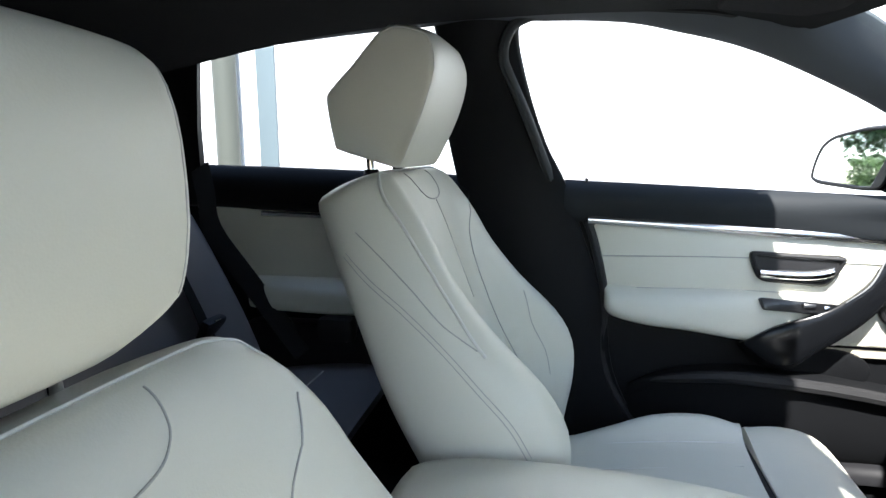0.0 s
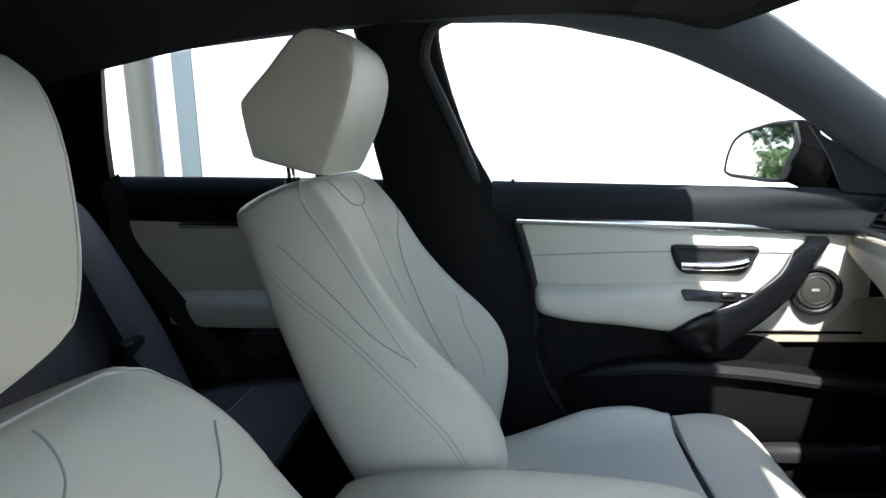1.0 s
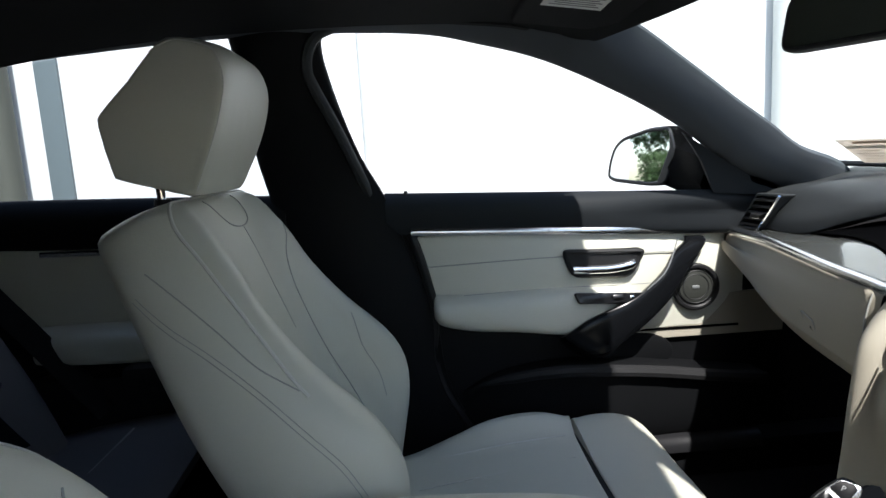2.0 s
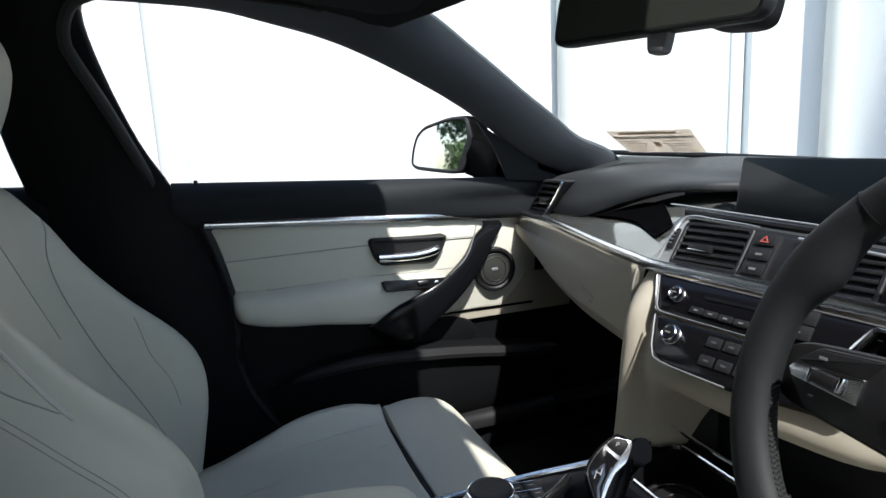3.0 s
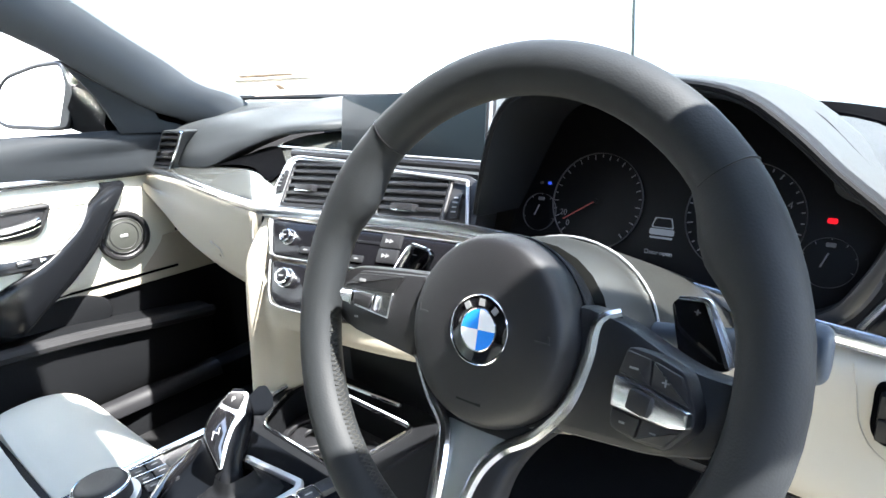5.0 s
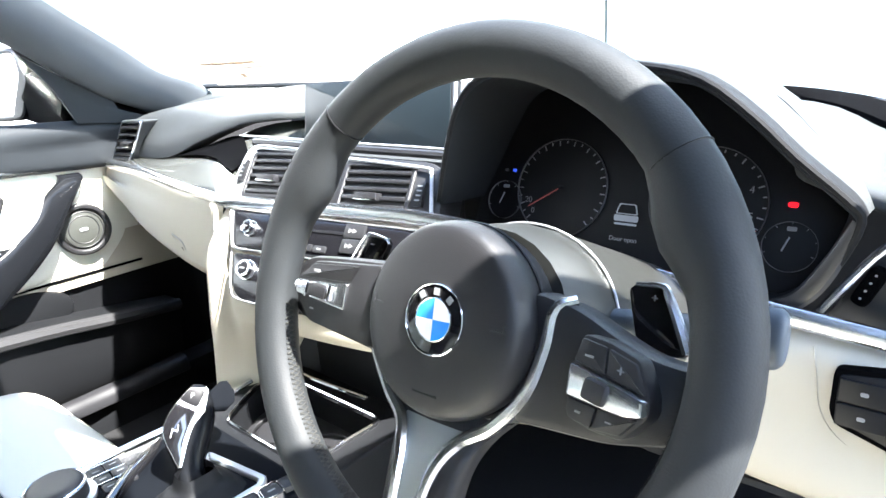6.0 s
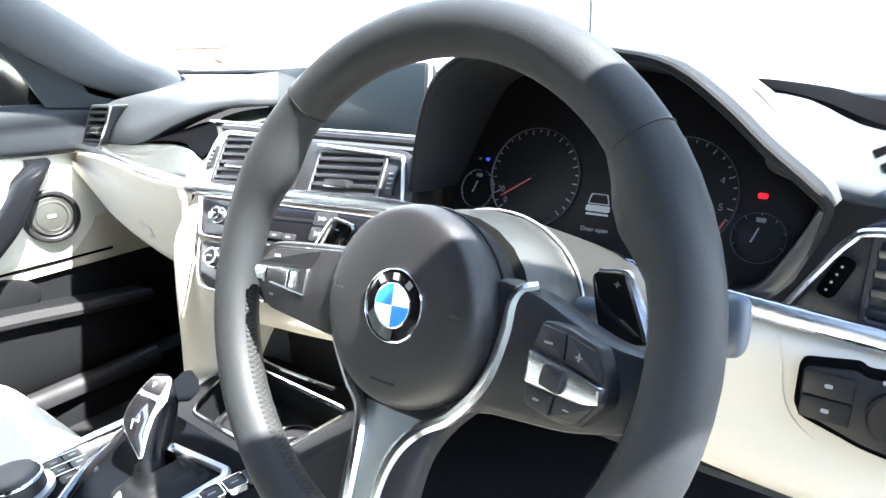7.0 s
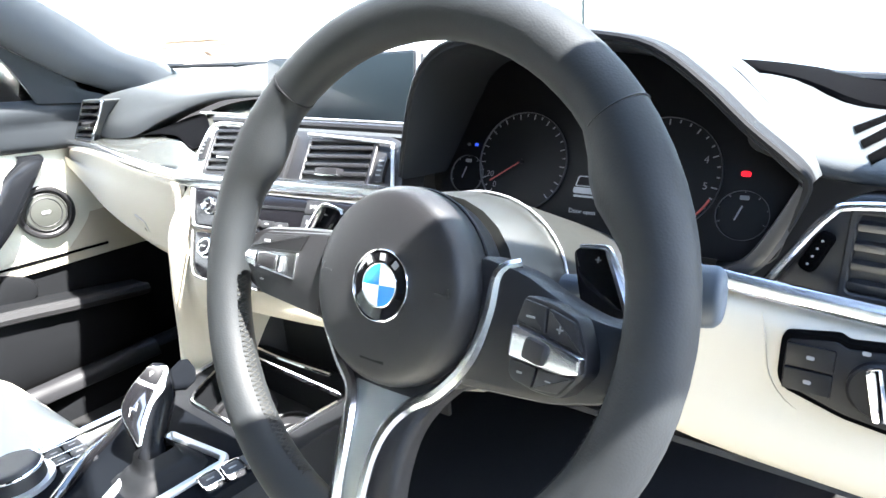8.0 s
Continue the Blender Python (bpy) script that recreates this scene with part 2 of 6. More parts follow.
def tube(path, r, seg=10, n=4, closed=False, flat=1.0, bm=None):
    """A round bar along a path; r is one radius or one for each point; flat squeezes it across its side."""
    radii = r if isinstance(r, (list, tuple)) else [r] * len(path)
    return tube_points(path, radii, seg, n, closed, flat, bm)


def tube_points(path, radii, seg, n, closed, flat, bm):
    pts = spline(path, n, closed)
    rs = [v.x for v in spline([(q, 0, 0) for q in radii], n, closed)]
    bm = bm or bmesh.new()
    rings, k = [], len(pts)
    side = None
    for i, p in enumerate(pts):
        d = (pts[(i + 1) % k] - pts[i - 1]) if closed else (pts[min(i + 1, k - 1)] - pts[max(i - 1, 0)])
        d.normalize()
        if side is None:
            side = d.cross(Vector((0, 0, 1)))
            if side.length < 0.05:
                side = d.cross(Vector((1, 0, 0)))
        side = (side - d * side.dot(d)).normalized()
        up = d.cross(side)
        rings.append([bm.verts.new(p + (side * math.cos(2 * math.pi * j / seg) * flat + up * math.sin(2 * math.pi * j / seg)) * rs[i]) for j in range(seg)])
    for i in range(k if closed else k - 1):
        a, b = rings[i], rings[(i + 1) % k]
        for j in range(seg):
            bm.faces.new((a[j], a[(j + 1) % seg], b[(j + 1) % seg], b[j]))
    if not closed:
        bm.faces.new(rings[0][::-1]), bm.faces.new(rings[-1])
    return bm


def block(size, m, bevel=0.004, seg=2, bm=None):
    """A box with rounded edges, centred on m."""
    bm = bm or bmesh.new()
    made = bmesh.ops.create_cube(bm, size=1.0, matrix=m @ Matrix.Diagonal((*size, 1)))
    if bevel:
        edges = list({e for v in made["verts"] for e in v.link_edges})
        bmesh.ops.bevel(bm, geom=edges, offset=bevel, segments=seg, profile=0.6, affect="EDGES")
    return bm


def plane_at(o, right, up):
    """A pose whose x runs along right and y along up; z looks out of the surface."""
    x = Vector(right).normalized()
    z = x.cross(Vector(up)).normalized()
    y = z.cross(x)
    return Matrix.Translation(o) @ Matrix((x, y, z)).transposed().to_4x4()


def words(name, text, size, m, mat, parent, label=""):
    """Lettering as a thin mesh in the plane of m."""
    cu = bpy.data.curves.new(name, "FONT")
    cu.body, cu.size, cu.extrude = text, size, 0.0001
    cu.align_x, cu.align_y = "CENTER", "CENTER"
    tmp = bpy.data.objects.new(name, cu)
    scene.collection.objects.link(tmp)
    me = bpy.data.meshes.new_from_object(tmp.evaluated_get(bpy.context.evaluated_depsgraph_get()))
    bpy.data.objects.remove(tmp)
    me.transform(m)
    me.materials.clear()
    me.materials.append(mat)
    ob = new(name, me)
    ob.parent = parent
    return tagged(ob, label=label)


# ---- outside: ground, building, hedge ----
ground = part("ground", slab(rect(400, 400), pose(0, 0, 0), 0.3, 0), GROUND, label="grey asphalt forecourt", kind="structure")

WALL_Y, FRONT_X = 4.45, 6.0
wall_left = part("wall_left", block((15.52, 0.25, 5.0), pose(-3.04, WALL_Y + 0.125, 2.5), 0), WALL, label="sunlit white clad building wall", kind="structure")
wall_front = part("wall_front", block((0.3, 10.0, 7.0), pose(FRONT_X + 0.165, -2.69, 3.5), 0), PANEL, label="pale blue-grey panelled building front", kind="structure")
for y0, y1 in ((2.30, 1.93), (1.92, 0.84), (0.83, -0.25), (-0.26, -1.6), (-1.61, -3.0), (-3.01, -4.5)):
    for z0, z1 in ((0.02, 1.385), (1.40, 2.75), (2.765, 4.9), (4.915, 6.95)):
        part("cladding_panel", slab(rect(y0 - y1, z1 - z0, 0.006, 2), plane_at((FRONT_X, (y0 + y1) / 2, (z0 + z1) / 2), (0, -1, 0), (0, 0, 1)), 0.02, 0.004), PANEL, wall_front)
# added out of view: cuts the low sky light from the driver's side
part("wall_yard", block((9.5, 0.3, 3.6), pose(-6.1, -4.2, 1.8), 0), POST, label="unseen grey wall added to block low sky light", kind="structure")
part("corner_joint", block((0.03, 0.022, 6.9), pose(FRONT_X + 0.012, 2.322, 3.46), 0), POST, wall_front, "dark joint at the corner")
curve = [(4.715 + 1.27 * math.sin(a), 2.34 + (WALL_Y - 2.34) * math.cos(a)) for a in [i * math.pi / 36 for i in range(19)]]
part("wall_curve", loft([[(x, y, z) for x, y in curve] for z in (0.0, 7.0)], 1, 1, thick=0.12), WALL, label="white wall curving round to the panelled front", kind="structure")


def building_post(x, y, width, mat):
    post = empty("building_post", pose(x, y, 0), label="round grey-green steel column before the white wall" if mat is POST else "round pale grey steel column before the white wall", category="column", group="columns along the wall")
    part("shaft", tube([(0, 0, 0.0), (0, 0, 4.8)], width / 2, 24, 1), mat, post)
    part("base_plate", block((width * 1.6, width * 1.6, 0.02), pose(0, 0, 0.01), 0.004), mat, post)
    part("collar", tube([(0, 0, 0.03), (0, 0, 0.07)], width / 2 + 0.012, 24, 1), mat, post)


for x, y, mat in ((-3.45, 4.34, POST), (-0.65, 4.34, POST_PALE), (2.63, 4.34, POST_PALE), (5.30, 3.90, POST_PALE)):
    building_post(x, y, 0.2, mat)
part("wall_stripe", block((0.17, 0.03, 4.9), pose(-3.11, WALL_Y - 0.015, 2.45), 0.004), STRIPE, wall_left, "blue-grey vertical cover strip")
part("wall_strip", block((0.16, 0.03, 4.9), pose(4.62, WALL_Y - 0.015, 2.45), 0.004), PANEL, wall_left, "pale vertical cover strip")


def leaf_cloud(count, inside, size, seed):
    """Many small leaf blades, scattered where inside() gives a place."""
    rng = random.Random(seed)
    verts, faces = [], []
    for _ in range(count):
        p = inside(rng)
        e = Euler((rng.uniform(0, 6.3), rng.uniform(0, 6.3), rng.uniform(0, 6.3))).to_matrix()
        s = size * rng.uniform(0.6, 1.4)
        k = len(verts)
        for q in ((-0.5, 0, 0), (0, 0.28, 0.08), (0.6, 0, 0), (0, -0.28, 0.08)):
            verts.append(p + e @ (Vector(q) * s))
        faces.append((k, k + 1, k + 2, k + 3))
    bm = bmesh.new()
    vs = [bm.verts.new(v) for v in verts]
    for f in faces:
        bm.faces.new([vs[i] for i in f])
    return bm


def hedge_place(rng):
    a = rng.random()
    x, y = rng.uniform(-11.3, -10.3), rng.uniform(0.6, 4.1)
    z = rng.uniform(0.1, 1.45) + 0.05 * math.sin(y * 5)
    if a < 0.5:
        x = -10.3 + rng.gauss(0, 0.07)
    elif a < 0.7:
        z = 1.45 + rng.gauss(0, 0.05)
    return Vector((x, y, z))


hedge = part("hedge", leaf_cloud(22000, hedge_place, 0.055, 3), LEAF, label="clipped green hedge behind the car", kind="stuff", category="hedge")
part("hedge_core", block((0.75, 3.4, 1.25), pose(-10.8, 2.35, 0.645), 0.1), LEAF, hedge)


def tree(x, y, h, seed):
    rng = random.Random(seed)
    t = empty("tree", pose(x, y, 0), label="leafy broad green tree beyond the hedge", category="tree", group="trees behind the car")
    bm = tube([(0, 0, 0), (0.05, 0, h * 0.25), (0, 0.06, h * 0.55), (0.02, 0.05, h * 0.85)], [0.2, 0.15, 0.1, 0.03], 10, 3)
    limbs = []
    for i in range(9):
        a, z0 = i * 2.4, h * (0.3 + 0.055 * i)
        end = Vector((math.cos(a) * h * 0.26, math.sin(a) * h * 0.26, z0 + h * 0.2))
        tube([(0, 0, z0), end * 0.5 + Vector((0, 0, z0 * 0.5)), end], [0.06, 0.04, 0.015], 6, 2, bm=bm)
        limbs.append(end)
    part("trunk", bm, BARK, t)
    blobs = [(e + Vector((rng.gauss(0, 0.25), rng.gauss(0, 0.25), rng.gauss(0, 0.25))), rng.uniform(0.12, 0.2) * h) for e in limbs for _ in (0, 1, 2)]

    def place(r):
        c, s = r.choice(blobs)
        v = Vector((r.gauss(0, 1), r.gauss(0, 1), r.gauss(0, 1))).normalized()
        return c + v * s * r.uniform(0.6, 1.0)
    part("crown", leaf_cloud(16000, place, 0.12, seed), LEAF, t)


for i, (x, y, h) in enumerate(((-13.6, 2.2, 4.6), (-14.2, 4.2, 5.2), (-13.7, 6.0, 4.6))):
    tree(x, y, h, 20 + i)


# ---- the car's shell ----
part("floor", slab([(-1.75, -0.74), (0.85, -0.74), (0.85, 0.80), (-1.75, 0.80)], pose(0, 0, 0.23), 0.06, 0.004), CARPET, label="dark carpeted car floor", kind="structure")
part("wall_firewall", block((0.04, 1.46, 0.62), pose(0.78, 0.02, 0.53), 0.004), CARPET, label="dark carpeted firewall", kind="structure")
# reaches the roof in place of hatch glass, to shut out sky light
part("wall_rear", block((0.05, 1.50, 0.96), pose(-1.70, 0.02, 0.70), 0.01), CARPET, label="unseen dark panel added to close the rear against light", kind="structure")
part("wall_right", block((1.15, 0.05, 0.76), pose(-1.15, -0.735, 0.61), 0.01), SOFT, label="dark rear side panel on the driver's side", kind="structure")
# unseen blank over the rear side window, added to darken the bench
part("wall_right_quarter", loft([[(-1.75, -0.745, 0.95), (-1.52, -0.745, 0.95), (-0.76, -0.74, 0.97)], [(-1.75, -0.68, 1.05), (-1.48, -0.67, 1.06), (-0.76, -0.68, 1.08)], [(-1.75, -0.56, 1.20), (-1.44, -0.56, 1.22), (-0.76, -0.57, 1.25)]], 2, 2, thick=0.02), SOFT, label="dark panel added over the driver's side rear window", kind="structure")
part("wall_left_quarter", loft([[(-1.75, 0.76, 0.85), (-1.52, 0.755, 0.87), (-1.335, 0.735, 0.90)], [(-1.75, 0.69, 1.02), (-1.50, 0.68, 1.04), (-1.300, 0.675, 1.045)], [(-1.75, 0.55, 1.18), (-1.48, 0.55, 1.20), (-1.235, 0.59, 1.20)]], 2, 2, thick=0.02), SOFT, label="dark quarter panel behind the rear door", kind="structure")
part("wall_kick_left", block((0.55, 0.05, 0.66), pose(0.605, 0.838, 0.56), 0.004), CARPET, label="dark carpeted side wall of the passenger footwell", kind="structure")
part("sill_left", block((2.55, 0.08, 0.14), pose(-0.45, 0.76, 0.24), 0.02), SOFT, label="dark door sill on the passenger side", kind="structure")
part("sill_right", block((1.5, 0.10, 0.12), pose(0.1, -0.73, 0.26), 0.02), SOFT, label="dark door sill", kind="structure")

roof_rows = []
for x, z, d in ((0.036, 1.214, 0.012), (-0.06, 1.243, 0.018), (-0.25, 1.265, 0.022), (-0.55, 1.28, 0.03), (-0.9, 1.275, 0.04), (-1.25, 1.225, 0.045), (-1.75, 1.13, 0.05)):
    roof_rows.append([(x - 0.10 * (y / 0.5) ** 2 * (1 if x > -0.2 else 0.2), y, z - d * (y / 0.5) ** 2) for y in (-0.58, -0.5, -0.3, 0, 0.3, 0.5, 0.53)])
part("ceiling", loft(roof_rows, 4, 4, thick=0.03), LINING, label="anthracite cloth roof lining", kind="structure")

# side windows of the passenger side, from the rear lower corner round by the top
FRONT_WIN = [(-0.472, 0.737, 0.914), (-0.520, 0.672, 1.045), (-0.556, 0.626, 1.132), (-0.563, 0.613, 1.157), (-0.560, 0.602, 1.180), (-0.543, 0.593, 1.200), (-0.512, 0.588, 1.214), (-0.458, 0.585, 1.220),
             (-0.377, 0.590, 1.210), (-0.277, 0.600, 1.190), (-0.179, 0.612, 1.166), (-0.085, 0.629, 1.132), (0.030, 0.655, 1.080),
             (0.100, 0.673, 1.044), (0.157, 0.689, 1.011), (0.215, 0.712, 0.965), (0.245, 0.745, 0.885)]
REAR_WIN = [(-1.333, 0.722, 0.947), (-1.300, 0.680, 1.03), (-1.252, 0.613, 1.165), (-1.232, 0.605, 1.180), (-1.183, 0.601, 1.187), (-1.0, 0.592, 1.205),
            (-0.836, 0.584, 1.221), (-0.715, 0.586, 1.218), (-0.695, 0.600, 1.19), (-0.706, 0.676, 1.038), (-0.690, 0.734, 0.922)]

rail = [
    ((-1.50, 0.640, 1.10), (-1.50, 0.50, 1.14)), ((-1.252, 0.607, 1.178), (-1.25, 0.50, 1.185)), ((-1.0, 0.592, 1.205), (-1.0, 0.50, 1.225)), ((-0.70, 0.584, 1.22), (-0.7, 0.50, 1.245)),
    ((-0.53, 0.586, 1.219), (-0.53, 0.50, 1.248)), ((-0.377, 0.590, 1.210), (-0.37, 0.49, 1.245)), ((-0.277, 0.600, 1.190), (-0.22, 0.488, 1.236)),
    ((-0.179, 0.612, 1.166), (-0.11, 0.492, 1.222)), ((-0.085, 0.629, 1.132), (-0.012, 0.535, 1.203)), ((0.030, 0.655, 1.080), (0.105, 0.574, 1.135)),
    ((0.100, 0.673, 1.044), (0.170, 0.593, 1.094)), ((0.157, 0.689, 1.011), (0.224, 0.609, 1.059)), ((0.22, 0.708, 0.968), (0.305, 0.632, 1.010)),
    ((0.30, 0.728, 0.918), (0.380, 0.654, 0.962)), ((0.40, 0.745, 0.872), (0.480, 0.673, 0.924)), ((0.46, 0.78, 0.80), (0.56, 0.70, 0.86))]
rows = []
for (a, b) in rail:
    a, b = Vector(a), Vector(b)
    mid = (a + b) / 2 + Vector((-0.012, -0.018, -0.004))
    rows.append([a + Vector((0.004, 0.045, 0.012)), a, a * 0.75 + b * 0.25 + Vector((-0.008, -0.014, -0.004)), mid, a * 0.25 + b * 0.75 + Vector((-0.008, -0.012, -0.002)), b, b + Vector((0.003, 0.010, 0.008))])
part("trim_pillar_rail", loft(rows, 3, 4), PILLAR, label="dark windscreen pillar and roof rail trim", kind="structure")
# the same rail on the driver's side, unseen, set lower and outwards to place its shadow
rows = [[Vector((p.x, -0.035 - p.y, p.z - 0.06)) for p in r] for r in rows]
part("trim_pillar_rail_right", loft(rows, 3, 4), PILLAR, label="dark windscreen pillar and roof rail trim on the driver's side", kind="structure")

# header behind the windscreen's upper edge
rows = [[(0.046 - 0.35 * y * y, y, 1.219 - 0.03 * (y / 0.5) ** 2), (0.0 - 0.35 * y * y, y, 1.21 - 0.03 * (y / 0.5) ** 2), (-0.05 - 0.35 * y * y, y, 1.225 - 0.03 * (y / 0.5) ** 2), (-0.09 - 0.3 * y * y, y, 1.25 - 0.03 * (y / 0.5) ** 2)] for y in (-0.56, -0.4, -0.2, 0, 0.2, 0.4, 0.53)]
part("trim_header", loft(rows, 4, 3), LINING, label="dark trim along the windscreen's upper edge", kind="structure")

rows = []
for z, x0, x1, y in ((1.255, -0.73, -0.545, 0.565), (1.21, -0.72, -0.572, 0.585), (1.12, -0.72, -0.560, 0.63), (1.0, -0.715, -0.525, 0.69), (0.91, -0.70, -0.482, 0.715), (0.80, -0.69, -0.445, 0.722), (0.65, -0.68, -0.395, 0.725), (0.50, -0.67, -0.375, 0.728), (0.36, -0.66, -0.31, 0.73), (0.23, -0.66, -0.22, 0.73)):
    rows.append([(x0, y + 0.03, z), (x0, y, z), (x0 * 0.5 + x1 * 0.5, y - 0.022, z), (x1, y, z), (x1 + 0.006, y + 0.035, z)])
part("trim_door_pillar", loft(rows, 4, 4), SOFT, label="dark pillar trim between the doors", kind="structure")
seal = tube([(-0.474, 0.752, 0.850)] + [(p[0] - 0.030, p[1] - 0.018, p[2]) for p in FRONT_WIN[:4]] + [(-0.588, 0.586, 1.188), (-0.568, 0.574, 1.215), (-0.525, 0.568, 1.230)], 0.0115, 8, 4, flat=0.8)
part("trim_window_seal", seal, DASH, label="grey rubber seal along the front side window", kind="structure")

# door pillar on the driver's side, behind the open door
rows = [[(x0, -y - 0.03, z), (x0, -y, z), ((x0 + x1) / 2, 0.015 - y, z), (x1, -y, z), (x1, -y - 0.03, z)] for z, x0, x1, y in ((1.22, -0.78, -0.58, 0.60), (1.0, -0.77, -0.54, 0.70), (0.8, -0.75, -0.46, 0.735), (0.5, -0.72, -0.39, 0.74), (0.22, -0.70, -0.26, 0.74))]
part("trim_door_pillar_right", loft(rows, 3, 3, thick=0.01), SOFT, label="dark pillar trim on the driver's side", kind="structure")


def glass(name, label, bm, mat=GLASS):
    ob = part(name, bm, mat, label=label, kind="structure")
    ob.visible_shadow = False
    return ob


def pane_from(points):
    bm = bmesh.new()
    vs = [bm.verts.new(Vector(p) + Vector((0, 0.012, 0.002))) for p in points]
    hub = bm.verts.new(sum((v.co for v in vs), Vector()) / len(vs))
    for a, b in zip(vs, vs[1:] + vs[:1]):
        bm.faces.new((a, b, hub))
    return bm


glass("window_1", "clear front side window on the passenger side", pane_from(FRONT_WIN))
glass("window_2", "lightly tinted rear side window on the passenger side", pane_from(REAR_WIN), TINTED)


def screen_z(x, y):
    return 0.91 + 0.492 * (0.66 - (x + 0.35 * y * y))


rows = []
for k in range(7):
    s = k / 6
    rows.append([(0.74 - 0.72 * s - 0.35 * y * y, y, 0.91 + 0.492 * (0.66 - (0.74 - 0.72 * s))) for y in (-0.70 + 0.12 * s, -0.45, -0.2, 0, 0.2, 0.45, 0.70 - 0.12 * s)])
glass("window_3", "clear raked windscreen", loft(rows, 3, 2, thick=0.004))
part("trim_cowl", loft([[(x - 0.35 * y * y, y, z + 0.04 * y) for y in (-0.70, -0.4, 0, 0.4, 0.70)] for x, z in ((0.66, 0.872), (0.74, 0.866), (0.86, 0.85), (0.98, 0.83))], 3, 2, thick=0.01), BLACK, label="black cowl below the windscreen", kind="structure")
# bonnet and outer flank, seen only past the glass
part("trim_sail_panel", loft([[(0.150, 0.702, 1.012), (0.235, 0.722, 0.960), (0.31, 0.735, 0.915)], [(0.20, 0.725, 0.95), (0.26, 0.735, 0.92), (0.33, 0.740, 0.885)], [(0.238, 0.745, 0.880), (0.31, 0.742, 0.872), (0.40, 0.735, 0.862)]], 3, 3, thick=0.012), DOOR_SKIN, label="dark triangular trim at the mirror", kind="structure")


# ---- passenger door ----
def sill_z(x):
    return 0.8905 - 0.051 * x


def strip_z(x):
    return 0.8105 - 0.057 * x


door = empty("door_1", pose(0, 0, 0), label="closed front passenger door with cream and black trim", kind="structure")
rows = []
for x in (-0.475, -0.40, -0.2, 0.0, 0.2, 0.36):
    s, b = sill_z(x), strip_z(x)
    lean = 0.0 if x < 0.2 else -0.012
    rows.append([(x, 0.775, s - 0.012), (x, 0.748, s), (x, 0.736, s - 0.003), (x, 0.722 + lean * 0.4, s - 0.018), (x, 0.717 + lean * 0.6, (s + b) / 2), (x, 0.725 + lean, b + 0.006), (x, 0.733 + lean, b - 0.004)])
part("upper_panel", loft(rows, 4, 3, thick=-0.004), DOOR_SKIN, door, "dark soft-touch upper panel")
path = [(x, 0.722, strip_z(x)) for x in (-0.424, -0.2, 0.0, 0.15, 0.262)]
part("trim_strip", tube(path, 0.0085, 10, 3, flat=0.6), ALU, door, "satin aluminium strip")

# backing panel
DOOR_M = plane_at((0, 0.745, 0), (1, 0, 0), (0, 0, 1))
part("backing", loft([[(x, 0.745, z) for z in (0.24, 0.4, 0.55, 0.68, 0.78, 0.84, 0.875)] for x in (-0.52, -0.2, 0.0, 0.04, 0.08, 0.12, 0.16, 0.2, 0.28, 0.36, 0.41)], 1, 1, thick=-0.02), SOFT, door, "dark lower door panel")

# cream insert with two seams
rows = []
for i in range(9):
    s = i / 8
    x0, x1 = -0.416 + 0.03 * s, 0.310 - 0.005 * s
    row = []
    for j in range(9):
        x = x0 + (x1 - x0) * j / 8
        top = strip_z(x) - 0.006
        z = top + ((0.640 if x < 0.02 else 0.585) - top) * s
        bulge = 0.010 * math.sin(math.pi * s) + 0.004 * math.sin(math.pi * j / 8)
        row.append((x, 0.735 - bulge + (0.012 if j in (0, 8) else 0), z))
    rows.append(row)
part("insert", loft(rows, 2, 2, thick=-0.006), CREAM, door, "oyster leather insert")
part("front_panel", loft([[(x, 0.740, 0.5565 - 0.004 * x), (x, 0.734, 0.559 - 0.004 * x), (x, 0.733, 0.58), (x, 0.733, 0.61), (x, 0.733, 0.602 + min(0.05, 0.8 * max(0.0, x + 0.02)))] for x in (-0.02, 0.0, 0.02, 0.05, 0.08, 0.11, 0.14, 0.17, 0.24, 0.31, 0.40)], 1, 1, thick=-0.012), CREAM_HARD, door)
for z0, x0, x1 in ((0.757, -0.395, 0.16), (0.688, -0.32, 0.13)):
    path = [(x, 0.7225 - 0.0005, z0 + 0.004 * math.sin((x + 0.4) * 6)) for x in (x0, x0 * 0.5 + x1 * 0.5, x1)]
    part("seam", tube(path, 0.0013, 6, 5), THREAD, door)

# armrest: swells out of the panel towards the seat
rows = []
for x, zt, zb, d in ((-0.386, 0.682, 0.656, 0.010), (-0.383, 0.687, 0.642, 0.034), (-0.366, 0.690, 0.628, 0.046), (-0.303, 0.690, 0.614, 0.052), (-0.209, 0.692, 0.605, 0.054), (-0.114, 0.693, 0.592, 0.052), (-0.017, 0.688, 0.586, 0.046), (0.068, 0.674, 0.586, 0.030), (0.12, 0.655, 0.594, 0.008)):
    rows.append([(x, 0.74, zb - 0.004), (x, 0.735 - d * 0.55, zb), (x, 0.735 - d * 0.95, zb + 0.012), (x, 0.735 - d, (zt + zb) / 2), (x, 0.735 - d * 0.85, zt - 0.014), (x, 0.735 - d * 0.4, zt - 0.002), (x, 0.74, zt + 0.004)])
part("armrest", loft(rows, 3, 4), CREAM, door, "padded oyster leather armrest")

